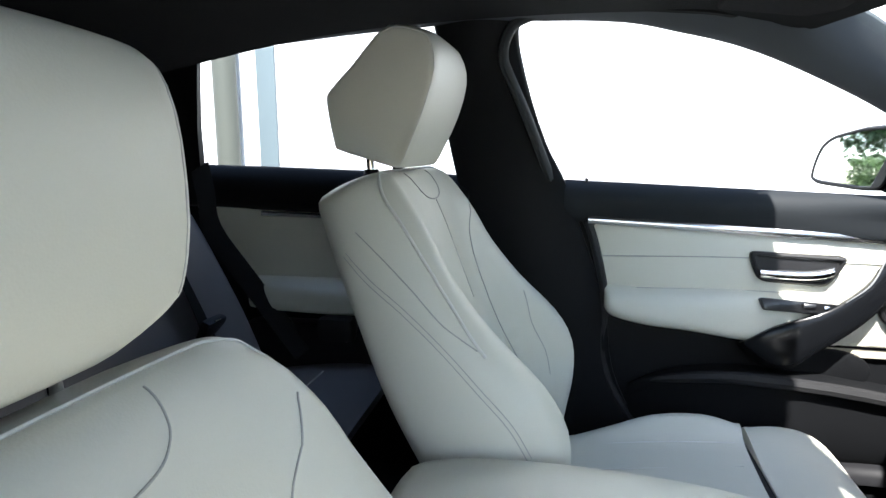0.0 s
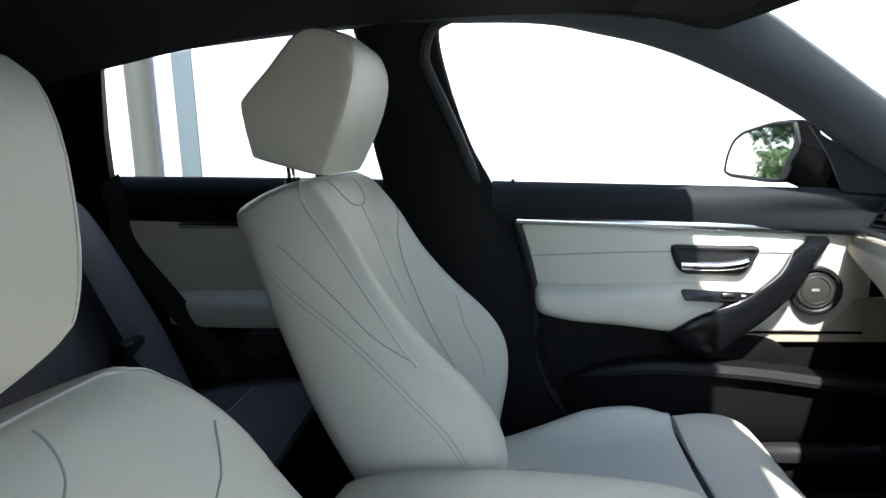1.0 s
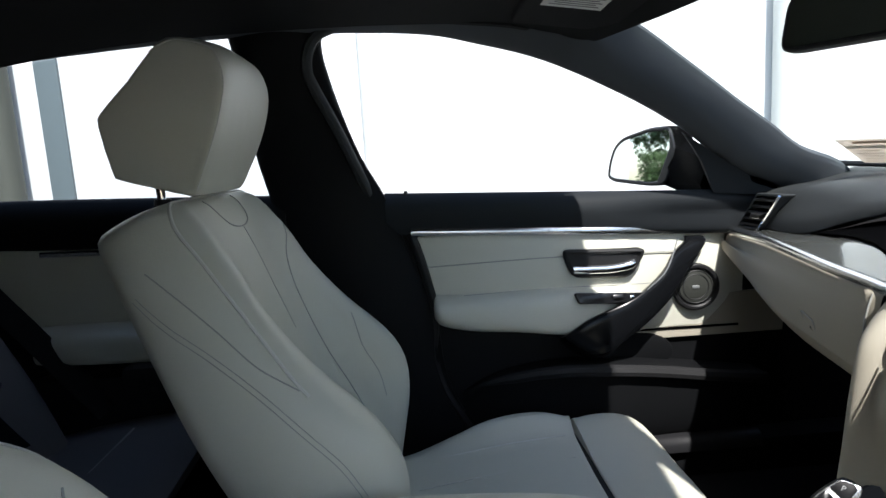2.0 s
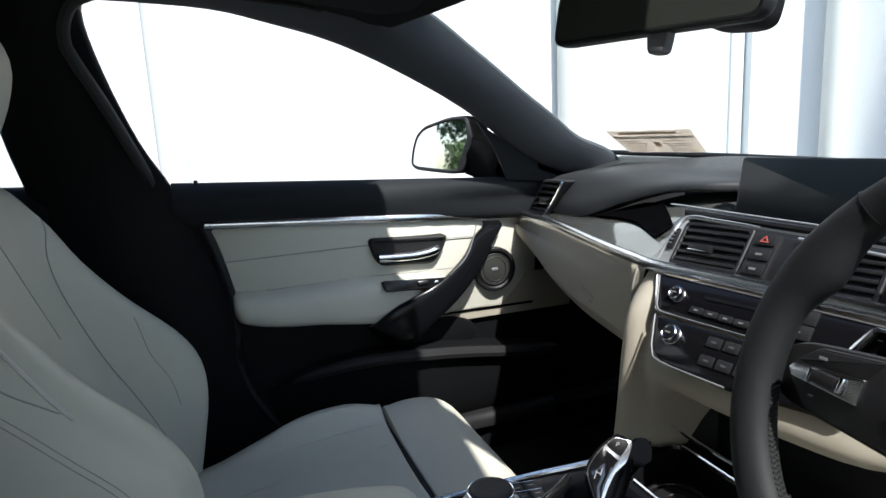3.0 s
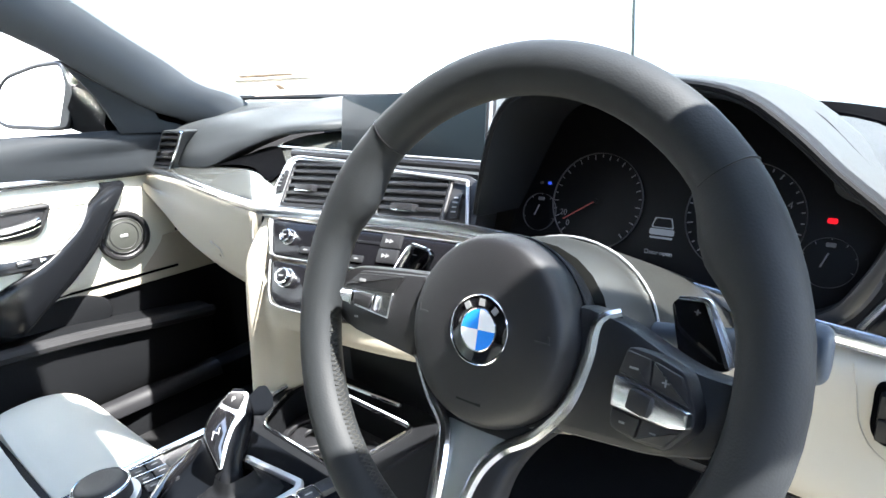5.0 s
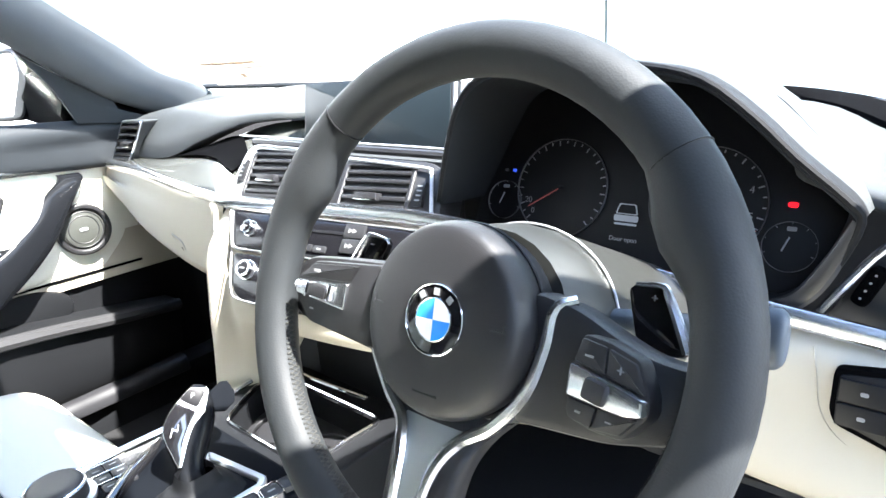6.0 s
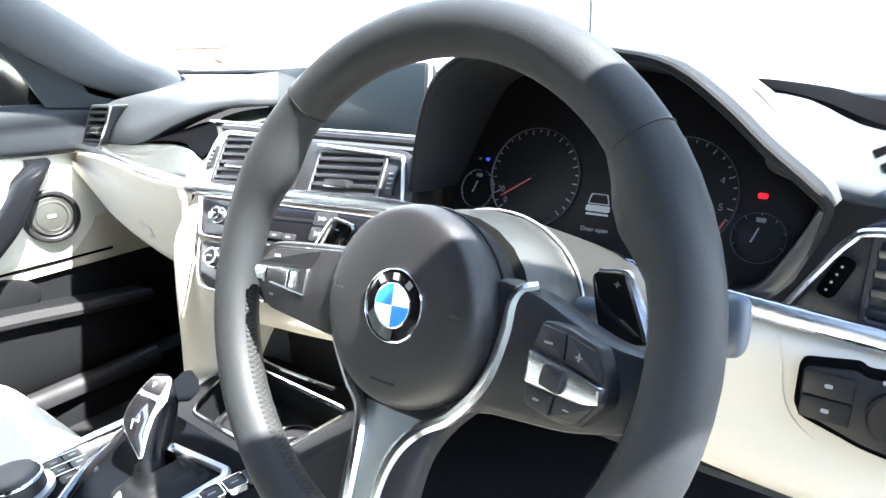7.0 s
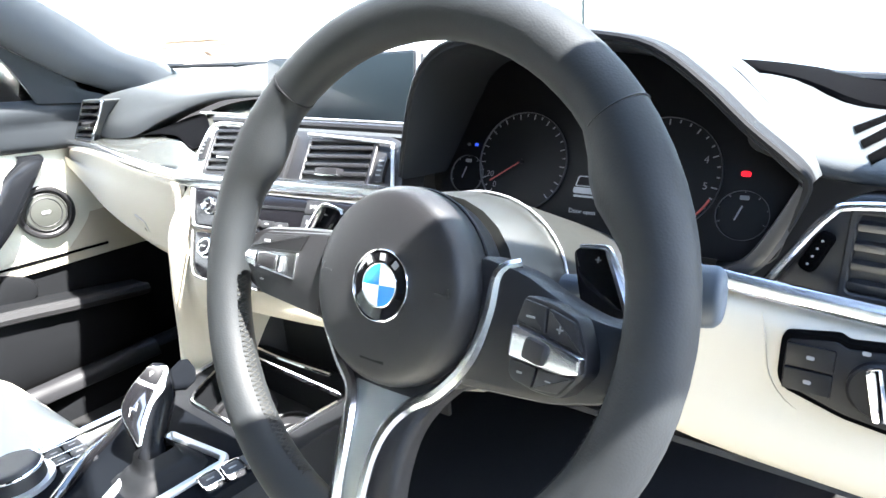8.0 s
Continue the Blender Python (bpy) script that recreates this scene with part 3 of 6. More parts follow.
m = plane_at((0, 0.712, 0), (1, 0, 0), (0, 0, 1))
rec = rounded([(-0.104, 0.776), (0.078, 0.767), (0.070, 0.745), (0.045, 0.706), (-0.082, 0.714), (-0.098, 0.745)], 0.018, 5)
rec_in = [Vector(p) for p in outline_offset(rec, 0.010)]
pull = part("handle_bowl", ring_slab(rec, rec_in, m, 0.03, 0.004), BLACK, door, "black bowl of the door opener")
part("bowl_floor", slab(rec, plane_at((0, 0.7175, 0), (1, 0, 0), (0, 0, 1)), 0.02, 0), BLACK, pull)
part("lever", loft([[(x, 0.7045 + dy, z0 + dz) for dy, dz in ((0.006, -0.009), (-0.002, -0.008), (-0.005, 0.0), (-0.002, 0.007), (0.006, 0.009))] for x, z0 in ((-0.084, 0.733), (-0.05, 0.731), (0.0, 0.730), (0.036, 0.7345), (0.05, 0.740))], 3, 3), CHROME, pull, "chrome opener lever")

sm = plane_at((-0.014, 0.676, 0.676), (1, 0, 0), (0, 0.35, 1))
sw = part("switch_plate", slab(rounded([(-0.074, 0.014), (0.085, 0.004), (0.06, -0.016), (-0.066, -0.010)], 0.006), sm, 0.03, 0.002), HANDLE, door, "gloss black window switch plate")
part("rocker", block((0.024, 0.009, 0.008), sm @ pose(0.015, -0.001, 0.002), 0.003), HANDLE, sw)
part("rocker", block((0.010, 0.006, 0.006), sm @ pose(0.045, -0.003, 0.002), 0.002), CHROME, sw)

# pull handle: a broad dark blade that sweeps down from the strip to the pocket
rows = []
for x, z, hx, hz, y in ((0.190, 0.786, 0.0205, -0.001, 0.730), (0.187, 0.775, 0.0215, -0.003, 0.714), (0.1510, 0.743, 0.0195, -0.013, 0.696), (0.1125, 0.697, 0.0135, -0.022, 0.678), (0.054, 0.6485, 0.018, -0.0235, 0.670), (-0.0235, 0.6065, 0.034, -0.0275, 0.670), (-0.066, 0.575, 0.038, -0.028, 0.676), (-0.092, 0.566, 0.026, -0.024, 0.692), (-0.108, 0.568, 0.008, -0.010, 0.722)):
    c, d = Vector((x, y, z)), Vector((hx, 0, hz))
    rows.append([c + d, c + d * 0.86 + Vector((0, -0.009, 0)), c + Vector((0, -0.012, 0)), c - d * 0.86 + Vector((0, -0.009, 0)), c - d, c - d * 0.8 + Vector((0, 0.014, 0)), c + Vector((0, 0.020, 0)), c + d * 0.8 + Vector((0, 0.014, 0))])
part("pull_handle", loft(rows, 2, 4, ring=True, caps=True), HANDLE_LACQUER, door, "black lacquered sweeping pull handle")
part("handle_edge", tube([(0.138, 0.690, 0.788), (0.124, 0.681, 0.754), (0.100, 0.668, 0.719), (0.060, 0.662, 0.688)], [0.0012, 0.0016, 0.0016, 0.0008], 6, 4), GREY, door)
# loudspeaker
sp = plane_at((0.190, 0.711, 0.674), (1, -0.05, 0), (0, 0, 1))
spk = part("speaker", ring_slab(circle(0.052, 48), circle(0.041, 48), sp, 0.03, 0.003), BLACK, door, "black round speaker surround")
part("speaker_grille", slab(circle(0.040, 48), sp @ pose(0, 0, -0.004), 0.012, 0.004), GRILLE, spk, "perforated dark grey grille")
for r in (0.036, 0.028):
    part("grille_ring", tube([sp @ Vector((r * math.cos(a), r * math.sin(a), -0.004)) for a in [i * math.pi / 12 for i in range(24)]], 0.0011, 6, 2, closed=True), BLACK, spk)
part("grille_badge", slab(rect(0.016, 0.007, 0.003), sp @ pose(0, 0, -0.0025), 0.003, 0.0008), SILVER, spk)

# lower part: light strip, map pocket, kick strip
part("lower_line", tube([(x, 0.7325, 0.5815 - 0.012 * x) for x in (-0.01, 0.02, 0.05, 0.08, 0.11, 0.14, 0.17, 0.24, 0.295)], 0.0030, 6, 1), VOID, door, "dark joint in the lower panel")
rows = []
for x, d, zt in ((-0.33, 0.01, 0.47), (-0.25, 0.04, 0.510), (-0.12, 0.065, 0.530), (0.05, 0.075, 0.522), (0.2, 0.075, 0.500), (0.33, 0.06, 0.480)):
    rows.append([(x, 0.742, zt - 0.002), (x, 0.742 - d * 0.85, zt), (x, 0.742 - d, zt - 0.008), (x, 0.742 - d * 0.98, zt - 0.024), (x, 0.742 - d * 0.9, zt - 0.03), (x, 0.742 - d * 0.86, 0.40), (x, 0.742 - d * 0.6, 0.345), (x, 0.745, 0.34)])
part("map_pocket", loft(rows, 3, 4), SOFT, door, "dark moulded door pocket")
part("pocket_rim", tube([(-0.315, 0.736, 0.470), (-0.27, 0.712, 0.493), (-0.22, 0.690, 0.508), (-0.12, 0.674, 0.520), (0.05, 0.665, 0.511), (0.2, 0.665, 0.490), (0.33, 0.68, 0.470)], [0.003, 0.007, 0.011, 0.013, 0.013, 0.013, 0.013], 8, 3), REAR_TRIM, door)
part("pocket_bulge", slab(circle(0.085, 32, 0.06, 0.53, 0.045), plane_at((0, 0.726, 0), (1, 0, 0), (0, 0, 1)), 0.02, 0.008), SOFT, door)
part("kick_strip", loft([[(x, 0.742, 0.350), (x, 0.690, 0.348), (x, 0.674, 0.340), (x, 0.668, 0.326), (x, 0.674, 0.312), (x, 0.742, 0.308)] for x in (-0.30, -0.1, 0.1, 0.25, 0.32)], 3, 2), SLAT, door, "grey lower trim strip")
part("rear_edge", tube([(-0.45, 0.735, 0.875), (-0.415, 0.735, 0.80), (-0.385, 0.735, 0.66), (-0.39, 0.735, 0.55), (-0.355, 0.735, 0.44), (-0.26, 0.735, 0.31)], 0.010, 8, 4), BLACK, door, "black rubber door seal")
part("lock_pin", tube([(-0.43, 0.738, 0.90), (-0.43, 0.738, 0.922)], 0.004, 8, 1), BLACK, door)

# the door's front third bows outwards below the sill
BOW_FROM = Vector((-0.392, -0.607, 0.972))
for ob in door.children_recursive:
    if ob.name.split(".")[0] not in ("handle_bowl", "bowl_floor", "lever", "switch_plate", "rocker"):
        for v in ob.data.vertices:
            k = max(0.0, min(1.0, v.co.x / 0.17))
            k = k * k * (3 - 2 * k) * max(0.0, min(1.0, (0.89 - v.co.z) / 0.05))
            v.co = BOW_FROM + (v.co - BOW_FROM) * (1 + 0.031 * k)
        ob.data.update()

# outside mirror on that door
mirror = empty("door_mirror", pose(0, 0, 0), label="dark outside mirror showing hedge and white wall", category="mirror")
MC = Vector((0.17, 0.985, 0.955))
mm = plane_at(MC, (0.445, -0.896, 0.0), (0.05, 0, 1))
shape = rounded([(-0.108, -0.050), (-0.085, -0.060), (0.030, -0.069), (0.086, -0.066), (0.118, 0.010), (0.098, 0.074), (0.028, 0.072), (-0.056, 0.054), (-0.086, 0.032), (-0.104, -0.012)], 0.018, 5)
rows = []
for s, z in ((1.0, 0.004), (1.03, -0.006), (1.0, -0.05), (0.86, -0.085), (0.5, -0.108), (0.1, -0.114)):
    rows.append([mm @ Vector((p[0] * s, p[1] * s, z)) for p in shape])
part("housing", loft(rows, 1, 3, ring=True, caps=True), VOID, mirror, "dark painted housing")
inner = [Vector((min(p[0], 0.064 + 0.45 * (p[1] + 0.052) - 2.6 * max(0.0, p[1]) ** 2), p[1])) for p in outline_offset(shape, 0.009)]
part("rim", ring_slab(shape, inner, mm @ pose(0, 0, 0.008), 0.012, 0.003), HANDLE, mirror)
part("mirror_glass", slab(inner, mm @ pose(0, 0, 0.0055), 0.001, 0), MIRROR, mirror, "mirror glass")
part("foot", loft([[(0.21, 0.92, 0.985), (0.29, 0.92, 0.985), (0.29, 0.92, 0.885), (0.21, 0.92, 0.885)], [(0.225, 0.83, 0.965), (0.33, 0.83, 0.955), (0.33, 0.83, 0.865), (0.225, 0.83, 0.865)], [(0.235, 0.755, 0.945), (0.38, 0.755, 0.935), (0.38, 0.755, 0.84), (0.235, 0.755, 0.84)]], 2, 3, ring=True, caps=True), VOID, mirror)

# ---- rear door ----
rdoor = empty("door_2", pose(0, 0, 0), label="closed rear passenger door with cream panel", kind="structure")
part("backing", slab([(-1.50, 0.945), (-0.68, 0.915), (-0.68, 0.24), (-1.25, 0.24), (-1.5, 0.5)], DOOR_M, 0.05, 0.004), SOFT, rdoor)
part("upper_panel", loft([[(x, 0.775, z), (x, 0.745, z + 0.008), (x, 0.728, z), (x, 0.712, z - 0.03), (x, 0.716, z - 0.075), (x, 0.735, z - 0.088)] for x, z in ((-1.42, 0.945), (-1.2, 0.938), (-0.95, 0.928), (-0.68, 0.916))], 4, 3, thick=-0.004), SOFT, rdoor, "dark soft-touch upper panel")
part("insert", slab(rounded([(-1.335, 0.862), (-1.19, 0.845), (-0.70, 0.825), (-0.70, 0.62), (-1.06, 0.605), (-1.225, 0.655), (-1.30, 0.75)], 0.03), plane_at((0, 0.728, 0), (1, 0, 0), (0, 0, 1)), 0.02, 0.006), CREAM, rdoor, "oyster leather insert")
part("trim_strip", tube([(-1.185, 0.718, 0.838), (-0.95, 0.718, 0.832), (-0.70, 0.718, 0.825)], 0.006, 8, 2, flat=0.6), ALU, rdoor, "aluminium strip")
rows = []
for x, d in ((-1.235, 0.006), (-1.20, 0.045), (-1.05, 0.07), (-0.9, 0.075), (-0.72, 0.07)):
    rows.append([(x, 0.74, 0.625), (x, 0.735 - d * 0.9, 0.612), (x, 0.735 - d, 0.645), (x, 0.735 - d * 0.85, 0.672), (x, 0.735 - d * 0.3, 0.684), (x, 0.74, 0.686)])
part("armrest", loft(rows, 3, 4), CREAM, rdoor, "padded cream armrest")
part("map_pocket", block((0.5, 0.07, 0.16), pose(-0.98, 0.72, 0.50), 0.02), BLACK, rdoor)


# ---- seats ----
def car_seat(name, m, sx, label, head_x=0.0, head_z=0.0, head_s=1.0, head_lean=0.0, round_foot=False, broad=0.0, welt_r=0.0024):
    """A sports seat. Local frame: x ahead, y across (sx = 1: the tunnel lies towards -y), z up from the ground; its middle is at y = 0."""
    seat = empty(name, m, label=label, category="car seat", group="front seats")

    def pt(x, y, z):
        return Vector((x, y * sx, z))

    def broaden(z):
        return max(0.0, min(1.0, (z - 0.60) / 0.20)) if z < 0.90 else 1.0 - (z - 0.90) / 0.046

    # backrest: sections from below upwards, each ring runs from the rear middle round by the tunnel side
    rows = []
    for z, xr, xm, xb, hw, hb in (
            (0.40, -0.605, -0.490, -0.475, 0.225, 0.175), (0.47, -0.632, -0.512, -0.462, 0.238, 0.178), (0.54, -0.662, -0.538, -0.452, 0.246, 0.180), (0.61, -0.695, -0.565, -0.457, 0.252, 0.178),
            (0.67, -0.722, -0.590, -0.490, 0.250, 0.172), (0.74, -0.752, -0.614, -0.558, 0.240, 0.166), (0.81, -0.782, -0.640, -0.612, 0.226, 0.158),
            (0.87, -0.806, -0.662, -0.645, 0.214, 0.150), (0.910, -0.820, -0.680, -0.672, 0.203, 0.142), (0.930, -0.798, -0.692, -0.687, 0.196, 0.135), (0.944, -0.765, -0.704, -0.701, 0.184, 0.128), (0.951, -0.742, -0.717, -0.715, 0.155, 0.11)):
        k = min(1.0, (xb - xr) / 0.11)
        hw += broad * broaden(z)
        rows.append([pt(xr, 0, z), pt(xr, -hw * 0.6, z), pt(xr + 0.018 * k, -hw * 0.92, z), pt((xr + xb) / 2 - 0.012 * k, -hw - 0.006, z), pt(xb - 0.028 * k, -hw, z), pt(xb, -hw * 0.90, z), pt(xb - 0.004 * k, -hb - 0.012, z),
                     pt(xm - 0.002, -hb * 0.72, z), pt(xm, 0, z), pt(xm - 0.002, hb * 0.72, z), pt(xb - 0.004 * k, hb + 0.012, z), pt(xb, hw * 0.90, z), pt(xb - 0.028 * k, hw, z), pt((xr + xb) / 2 - 0.012 * k, hw + 0.006, z), pt(xr + 0.018 * k, hw * 0.92, z), pt(xr, hw * 0.6, z)])
    back = part("backrest", loft(rows, 3, 3, ring=True, caps=True), CREAM, seat, "oyster leather backrest with bolsters")

    skin = BVHTree.FromPolygons([v.co for v in back.data.vertices], [p.vertices for p in back.data.polygons])

    def seam(name, pts, r=0.0010, mat=THREAD, lift=0.3):
        """A sewn line that lies on the backrest's skin."""
        line = []
        for p in spline([pt(*q) for q in pts], 6):
            near, normal, _, _ = skin.find_nearest(p)
            line.append(near + normal * r * lift)
        part(name, tube(line, r, 6, 1), mat, back)

    half = [(-0.557, 0.242, 0.718), (-0.578, 0.238, 0.745), (-0.616, 0.226, 0.800), (-0.654, 0.215, 0.853), (-0.682, 0.207, 0.893), (-0.698, 0.202, 0.914), (-0.708, 0.195, 0.930), (-0.718, 0.175, 0.944), (-0.726, 0.140, 0.951), (-0.730, 0.080, 0.953)]
    half = [(x, y + broad * broaden(z), z) for x, y, z in half]
    seam("welt", [(x, -y, z) for x, y, z in half] + [(-0.731, 0.0, 0.953)] + half[::-1], welt_r, WELT, 0.5)
    for s in (-1, 1):
        seam("seam", [(-0.738, s * 0.219, 0.875), (-0.699, s * 0.227, 0.841), (-0.656, s * 0.234, 0.800), (-0.613, s * 0.241, 0.757), (-0.567, s * 0.243, 0.727)], 0.0009)
        for d in (0.0, 0.0048):
            seam("stitch_line", [(-0.753 - d, s * 0.218, 0.846 - d), (-0.715 - d, s * 0.230, 0.812 - d), (-0.665 - d, s * 0.240, 0.775 - d), (-0.612 - d, s * 0.248, 0.729 - d), (-0.561 - d, s * 0.255, 0.678 - d), (-0.521 - d, s * 0.256, 0.635 - d), (-0.496 - d, s * 0.253, 0.592 - d)], 0.0006)
        if s > 0 or sx < 0:
            seam("seam", [(-0.668, s * 0.192, 0.895), (-0.655, s * 0.170, 0.868), (-0.646, s * 0.139, 0.838), (-0.632, s * 0.120, 0.781), (-0.590, s * 0.127, 0.669), (-0.550, s * 0.140, 0.580), (-0.512, s * 0.150, 0.480)], 0.0011)
        seam("seam", [(-0.543, s * 0.172, 0.716), (-0.530, s * 0.168, 0.655), (-0.500, s * 0.166, 0.600), (-0.490, s * 0.170, 0.550)], 0.0008)
    seam("seam", [(-0.676, 0.0, 0.903), (-0.661, 0.0, 0.863), (-0.632, 0.001, 0.790), (-0.612, 0.002, 0.740)], 0.0008)
    seam("seam", [(-0.711, -0.069, 0.950), (-0.695, -0.066, 0.934), (-0.686, -0.058, 0.920), (-0.680, -0.038, 0.909), (-0.677, 0.0, 0.905), (-0.680, 0.038, 0.909), (-0.686, 0.058, 0.920), (-0.695, 0.066, 0.934), (-0.711, 0.069, 0.950)], 0.0010)

    # cushion with side bolsters
    rows = []
    for x, zc, zb, hw in ((-0.56, 0.415, 0.42, 0.20), (-0.47, 0.408, 0.408, 0.225), (-0.38, 0.412, 0.432, 0.238), (-0.29, 0.420, 0.462, 0.246), (-0.20, 0.428, 0.470, 0.248), (-0.14, 0.430, 0.458, 0.246)):
        rows.append([pt(x, -hw, 0.30), pt(x, -hw - 0.004, zb - 0.06), pt(x, -hw * 0.97, zb - 0.012), pt(x, -hw * 0.84, zb), pt(x, -hw * 0.70, zc + 0.008), pt(x, -hw * 0.35, zc), pt(x, 0, zc - 0.002), pt(x, hw * 0.35, zc), pt(x, hw * 0.70, zc + 0.008), pt(x, hw * 0.84, zb), pt(x, hw * 0.97, zb - 0.012), pt(x, hw + 0.004, zb - 0.06), pt(x, hw, 0.30)])
    end = [[p + Vector((0.008, 0, -0.004 if p.z > 0.32 else 0)) for p in rows[-1]], [Vector((p.x + 0.010, p.y * 0.97, min(p.z, 0.40))) for p in rows[-1]]]
    cush = part("cushion", loft(rows + end, 3, 3), CREAM, seat, "oyster leather cushion")
    for s in (-1, 1):
        part("seam", tube([pt(-0.46, s * 0.158, 0.412), pt(-0.36, s * 0.168, 0.421), pt(-0.26, s * 0.173, 0.432), pt(-0.15, s * 0.172, 0.440)], 0.0012, 6, 4), WELT, cush)
        part("seam", tube([pt(-0.44, s * 0.07, 0.409), pt(-0.32, s * 0.085, 0.417), pt(-0.15, s * 0.10, 0.431)], 0.0010, 6, 4), WELT, cush)
    # thigh support
    rows = []
    for y, dz, x1 in ((-0.242, -0.035, -0.012), (-0.232, 0.008, 0.010), (-0.19, 0.014, 0.026), (-0.09, 0.0, 0.034), (0, -0.002, 0.036), (0.09, 0.0, 0.034), (0.19, 0.014, 0.026), (0.232, 0.008, 0.010), (0.242, -0.035, -0.012)):
        rows.append([pt(-0.122, y, 0.30), pt(-0.122, y, 0.42 + dz), pt(-0.112, y, 0.434 + dz), pt(-0.06, y, 0.439 + dz), pt(x1 - 0.03, y, 0.430 + dz), pt(x1 - 0.004, y, 0.405 + dz * 0.8), pt(x1, y, 0.372 + dz * 0.4), pt(x1 - 0.014, y, 0.335), pt(x1 - 0.05, y, 0.31)])
    part("thigh_support", loft(rows, 3, 3, thick=-0.003), CREAM, seat, "pull-out leather thigh support")
    part("support_gap", block((0.016, 0.44, 0.118), pose(-0.126, 0, 0.370), 0.003), BLACK, seat)
    part("seat_base", block((0.50, 0.44, 0.10), pose(-0.30, 0, 0.285), 0.02), BLACK, seat, "black seat base")
    part("side_valance", loft([[pt(x, -0.262, 0.26), pt(x, -0.270, 0.31), pt(x, -0.264, 0.36 - abs(x + 0.3) * 0.1), pt(x, -0.246, 0.37 - abs(x + 0.3) * 0.1)] for x in (-0.60, -0.45, -0.3, -0.15, -0.05)], 3, 3, thick=0.004), BLACK, seat)

    # headrest: a wedge with a flat front panel, leaning ahead at the top
    side = [(-0.811, 1.052), (-0.805, 1.071), (-0.768, 1.113), (-0.727, 1.157), (-0.702, 1.164), (-0.662, 1.155), (-0.649, 1.138), (-0.645, 1.105), (-0.658, 1.051), (-0.676, 1.008), (-0.6875, 0.9855), (-0.699, 0.963), (-0.712, 0.958), (-0.762, 0.973), (-0.797, 0.984), (-0.804, 0.994)]
    rows = []
    cx, cz = -0.725, 1.065
    girth = 1.8 - 0.8 * head_s

    def head_pt(x, y, z, s=1.0, ahead=0.0):
        drop = 0.007 * (abs(y) / 0.137) ** 4 if z > 1.09 else 0.0
        slim = 1 - 0.10 * max(0.0, (1.03 - z) / 0.07)
        lead = head_x + head_lean * max(0.0, z - 1.0)
        if round_foot:
            lead += 0.030 * max(0.0, min(1.0, (1.11 - z) / 0.14))
            z = z if z > 1.03 else 1.03 - (1.03 - z) * 0.69
            slim = 1.03 - 0.55 * (max(0.0, 1.012 - z) / 0.032) ** 2.4
        return pt(lead + cx + (x - cx) * s * head_s + (ahead if x > cx + 0.02 else 0), y * girth * slim, head_z + cz + (z - cz) * s * head_s - drop)

    for y, s, ahead in ((-0.1345, 0.80, 0.0), (-0.1340, 0.93, 0.0), (-0.1315, 0.972, 0.0), (-0.125, 0.993, 0.0), (-0.113, 1.0, 0.001), (-0.07, 1.002, 0.002), (0.0, 1.003, 0.003), (0.07, 1.002, 0.002), (0.113, 0.995, 0.0), (0.122, 0.985, 0.0), (0.1285, 0.965, 0.0), (0.1310, 0.92, 0.0), (0.1315, 0.80, 0.0)):
        rows.append([head_pt(x, y, z, s, ahead) for x, z in side])
    head = part("headrest", loft(rows, 2, 2, ring=True, caps=True), CREAM, seat, "wedge-shaped oyster leather headrest")
    shell = BVHTree.FromPolygons([v.co for v in head.data.vertices], [p.vertices for p in head.data.polygons])
    for s in (-1, 1):
        for inset in (0.0, 0.0045) if round_foot else (0.0,):
            path = [head_pt(x - inset * 0.4, s * (0.1315 - inset), z) for x, z in ((-0.735, 1.146), (-0.702, 1.160), (-0.663, 1.151), (-0.651, 1.136), (-0.648, 1.105), (-0.661, 1.051), (-0.679, 1.008), (-0.690, 0.985), (-0.700, 0.966))]
            part("seam", tube([shell.find_nearest(q)[0] for q in spline(path, 5)], 0.0012 if inset == 0 else 0.0006, 6, 1), WELT if inset == 0 else THREAD, head)
        post = part("headrest_post", tube([pt(-0.765 + head_x * 0.5, s * 0.075, 0.995 + head_z), pt(-0.762 + head_x * 0.4, s * 0.075, 0.92)], 0.006, 12, 1), CHROME, seat, "chrome headrest post")
        if not round_foot:
            part("post_sleeve", tube([pt(-0.762, s * 0.075, 0.955), pt(-0.762, s * 0.075, 0.940)], [0.011, 0.014], 14, 1), BLACK, post)
    part("belt_anchor", block((0.05, 0.012, 0.03), pose(-0.57, -0.262 * sx, 0.40), 0.004), BLACK, seat)
    return seat


car_seat("passenger_seat", pose(0, 0.372, 0), 1, "oyster leather front passenger sports seat with wedge headrest")
car_seat("driver_seat", pose(-0.012, -0.360, -0.118), -1, "oyster leather driver's sports seat, lowered, with wedge headrest", -0.062, 0.003, 1.18, -0.085, True, 0.026, 0.0017)

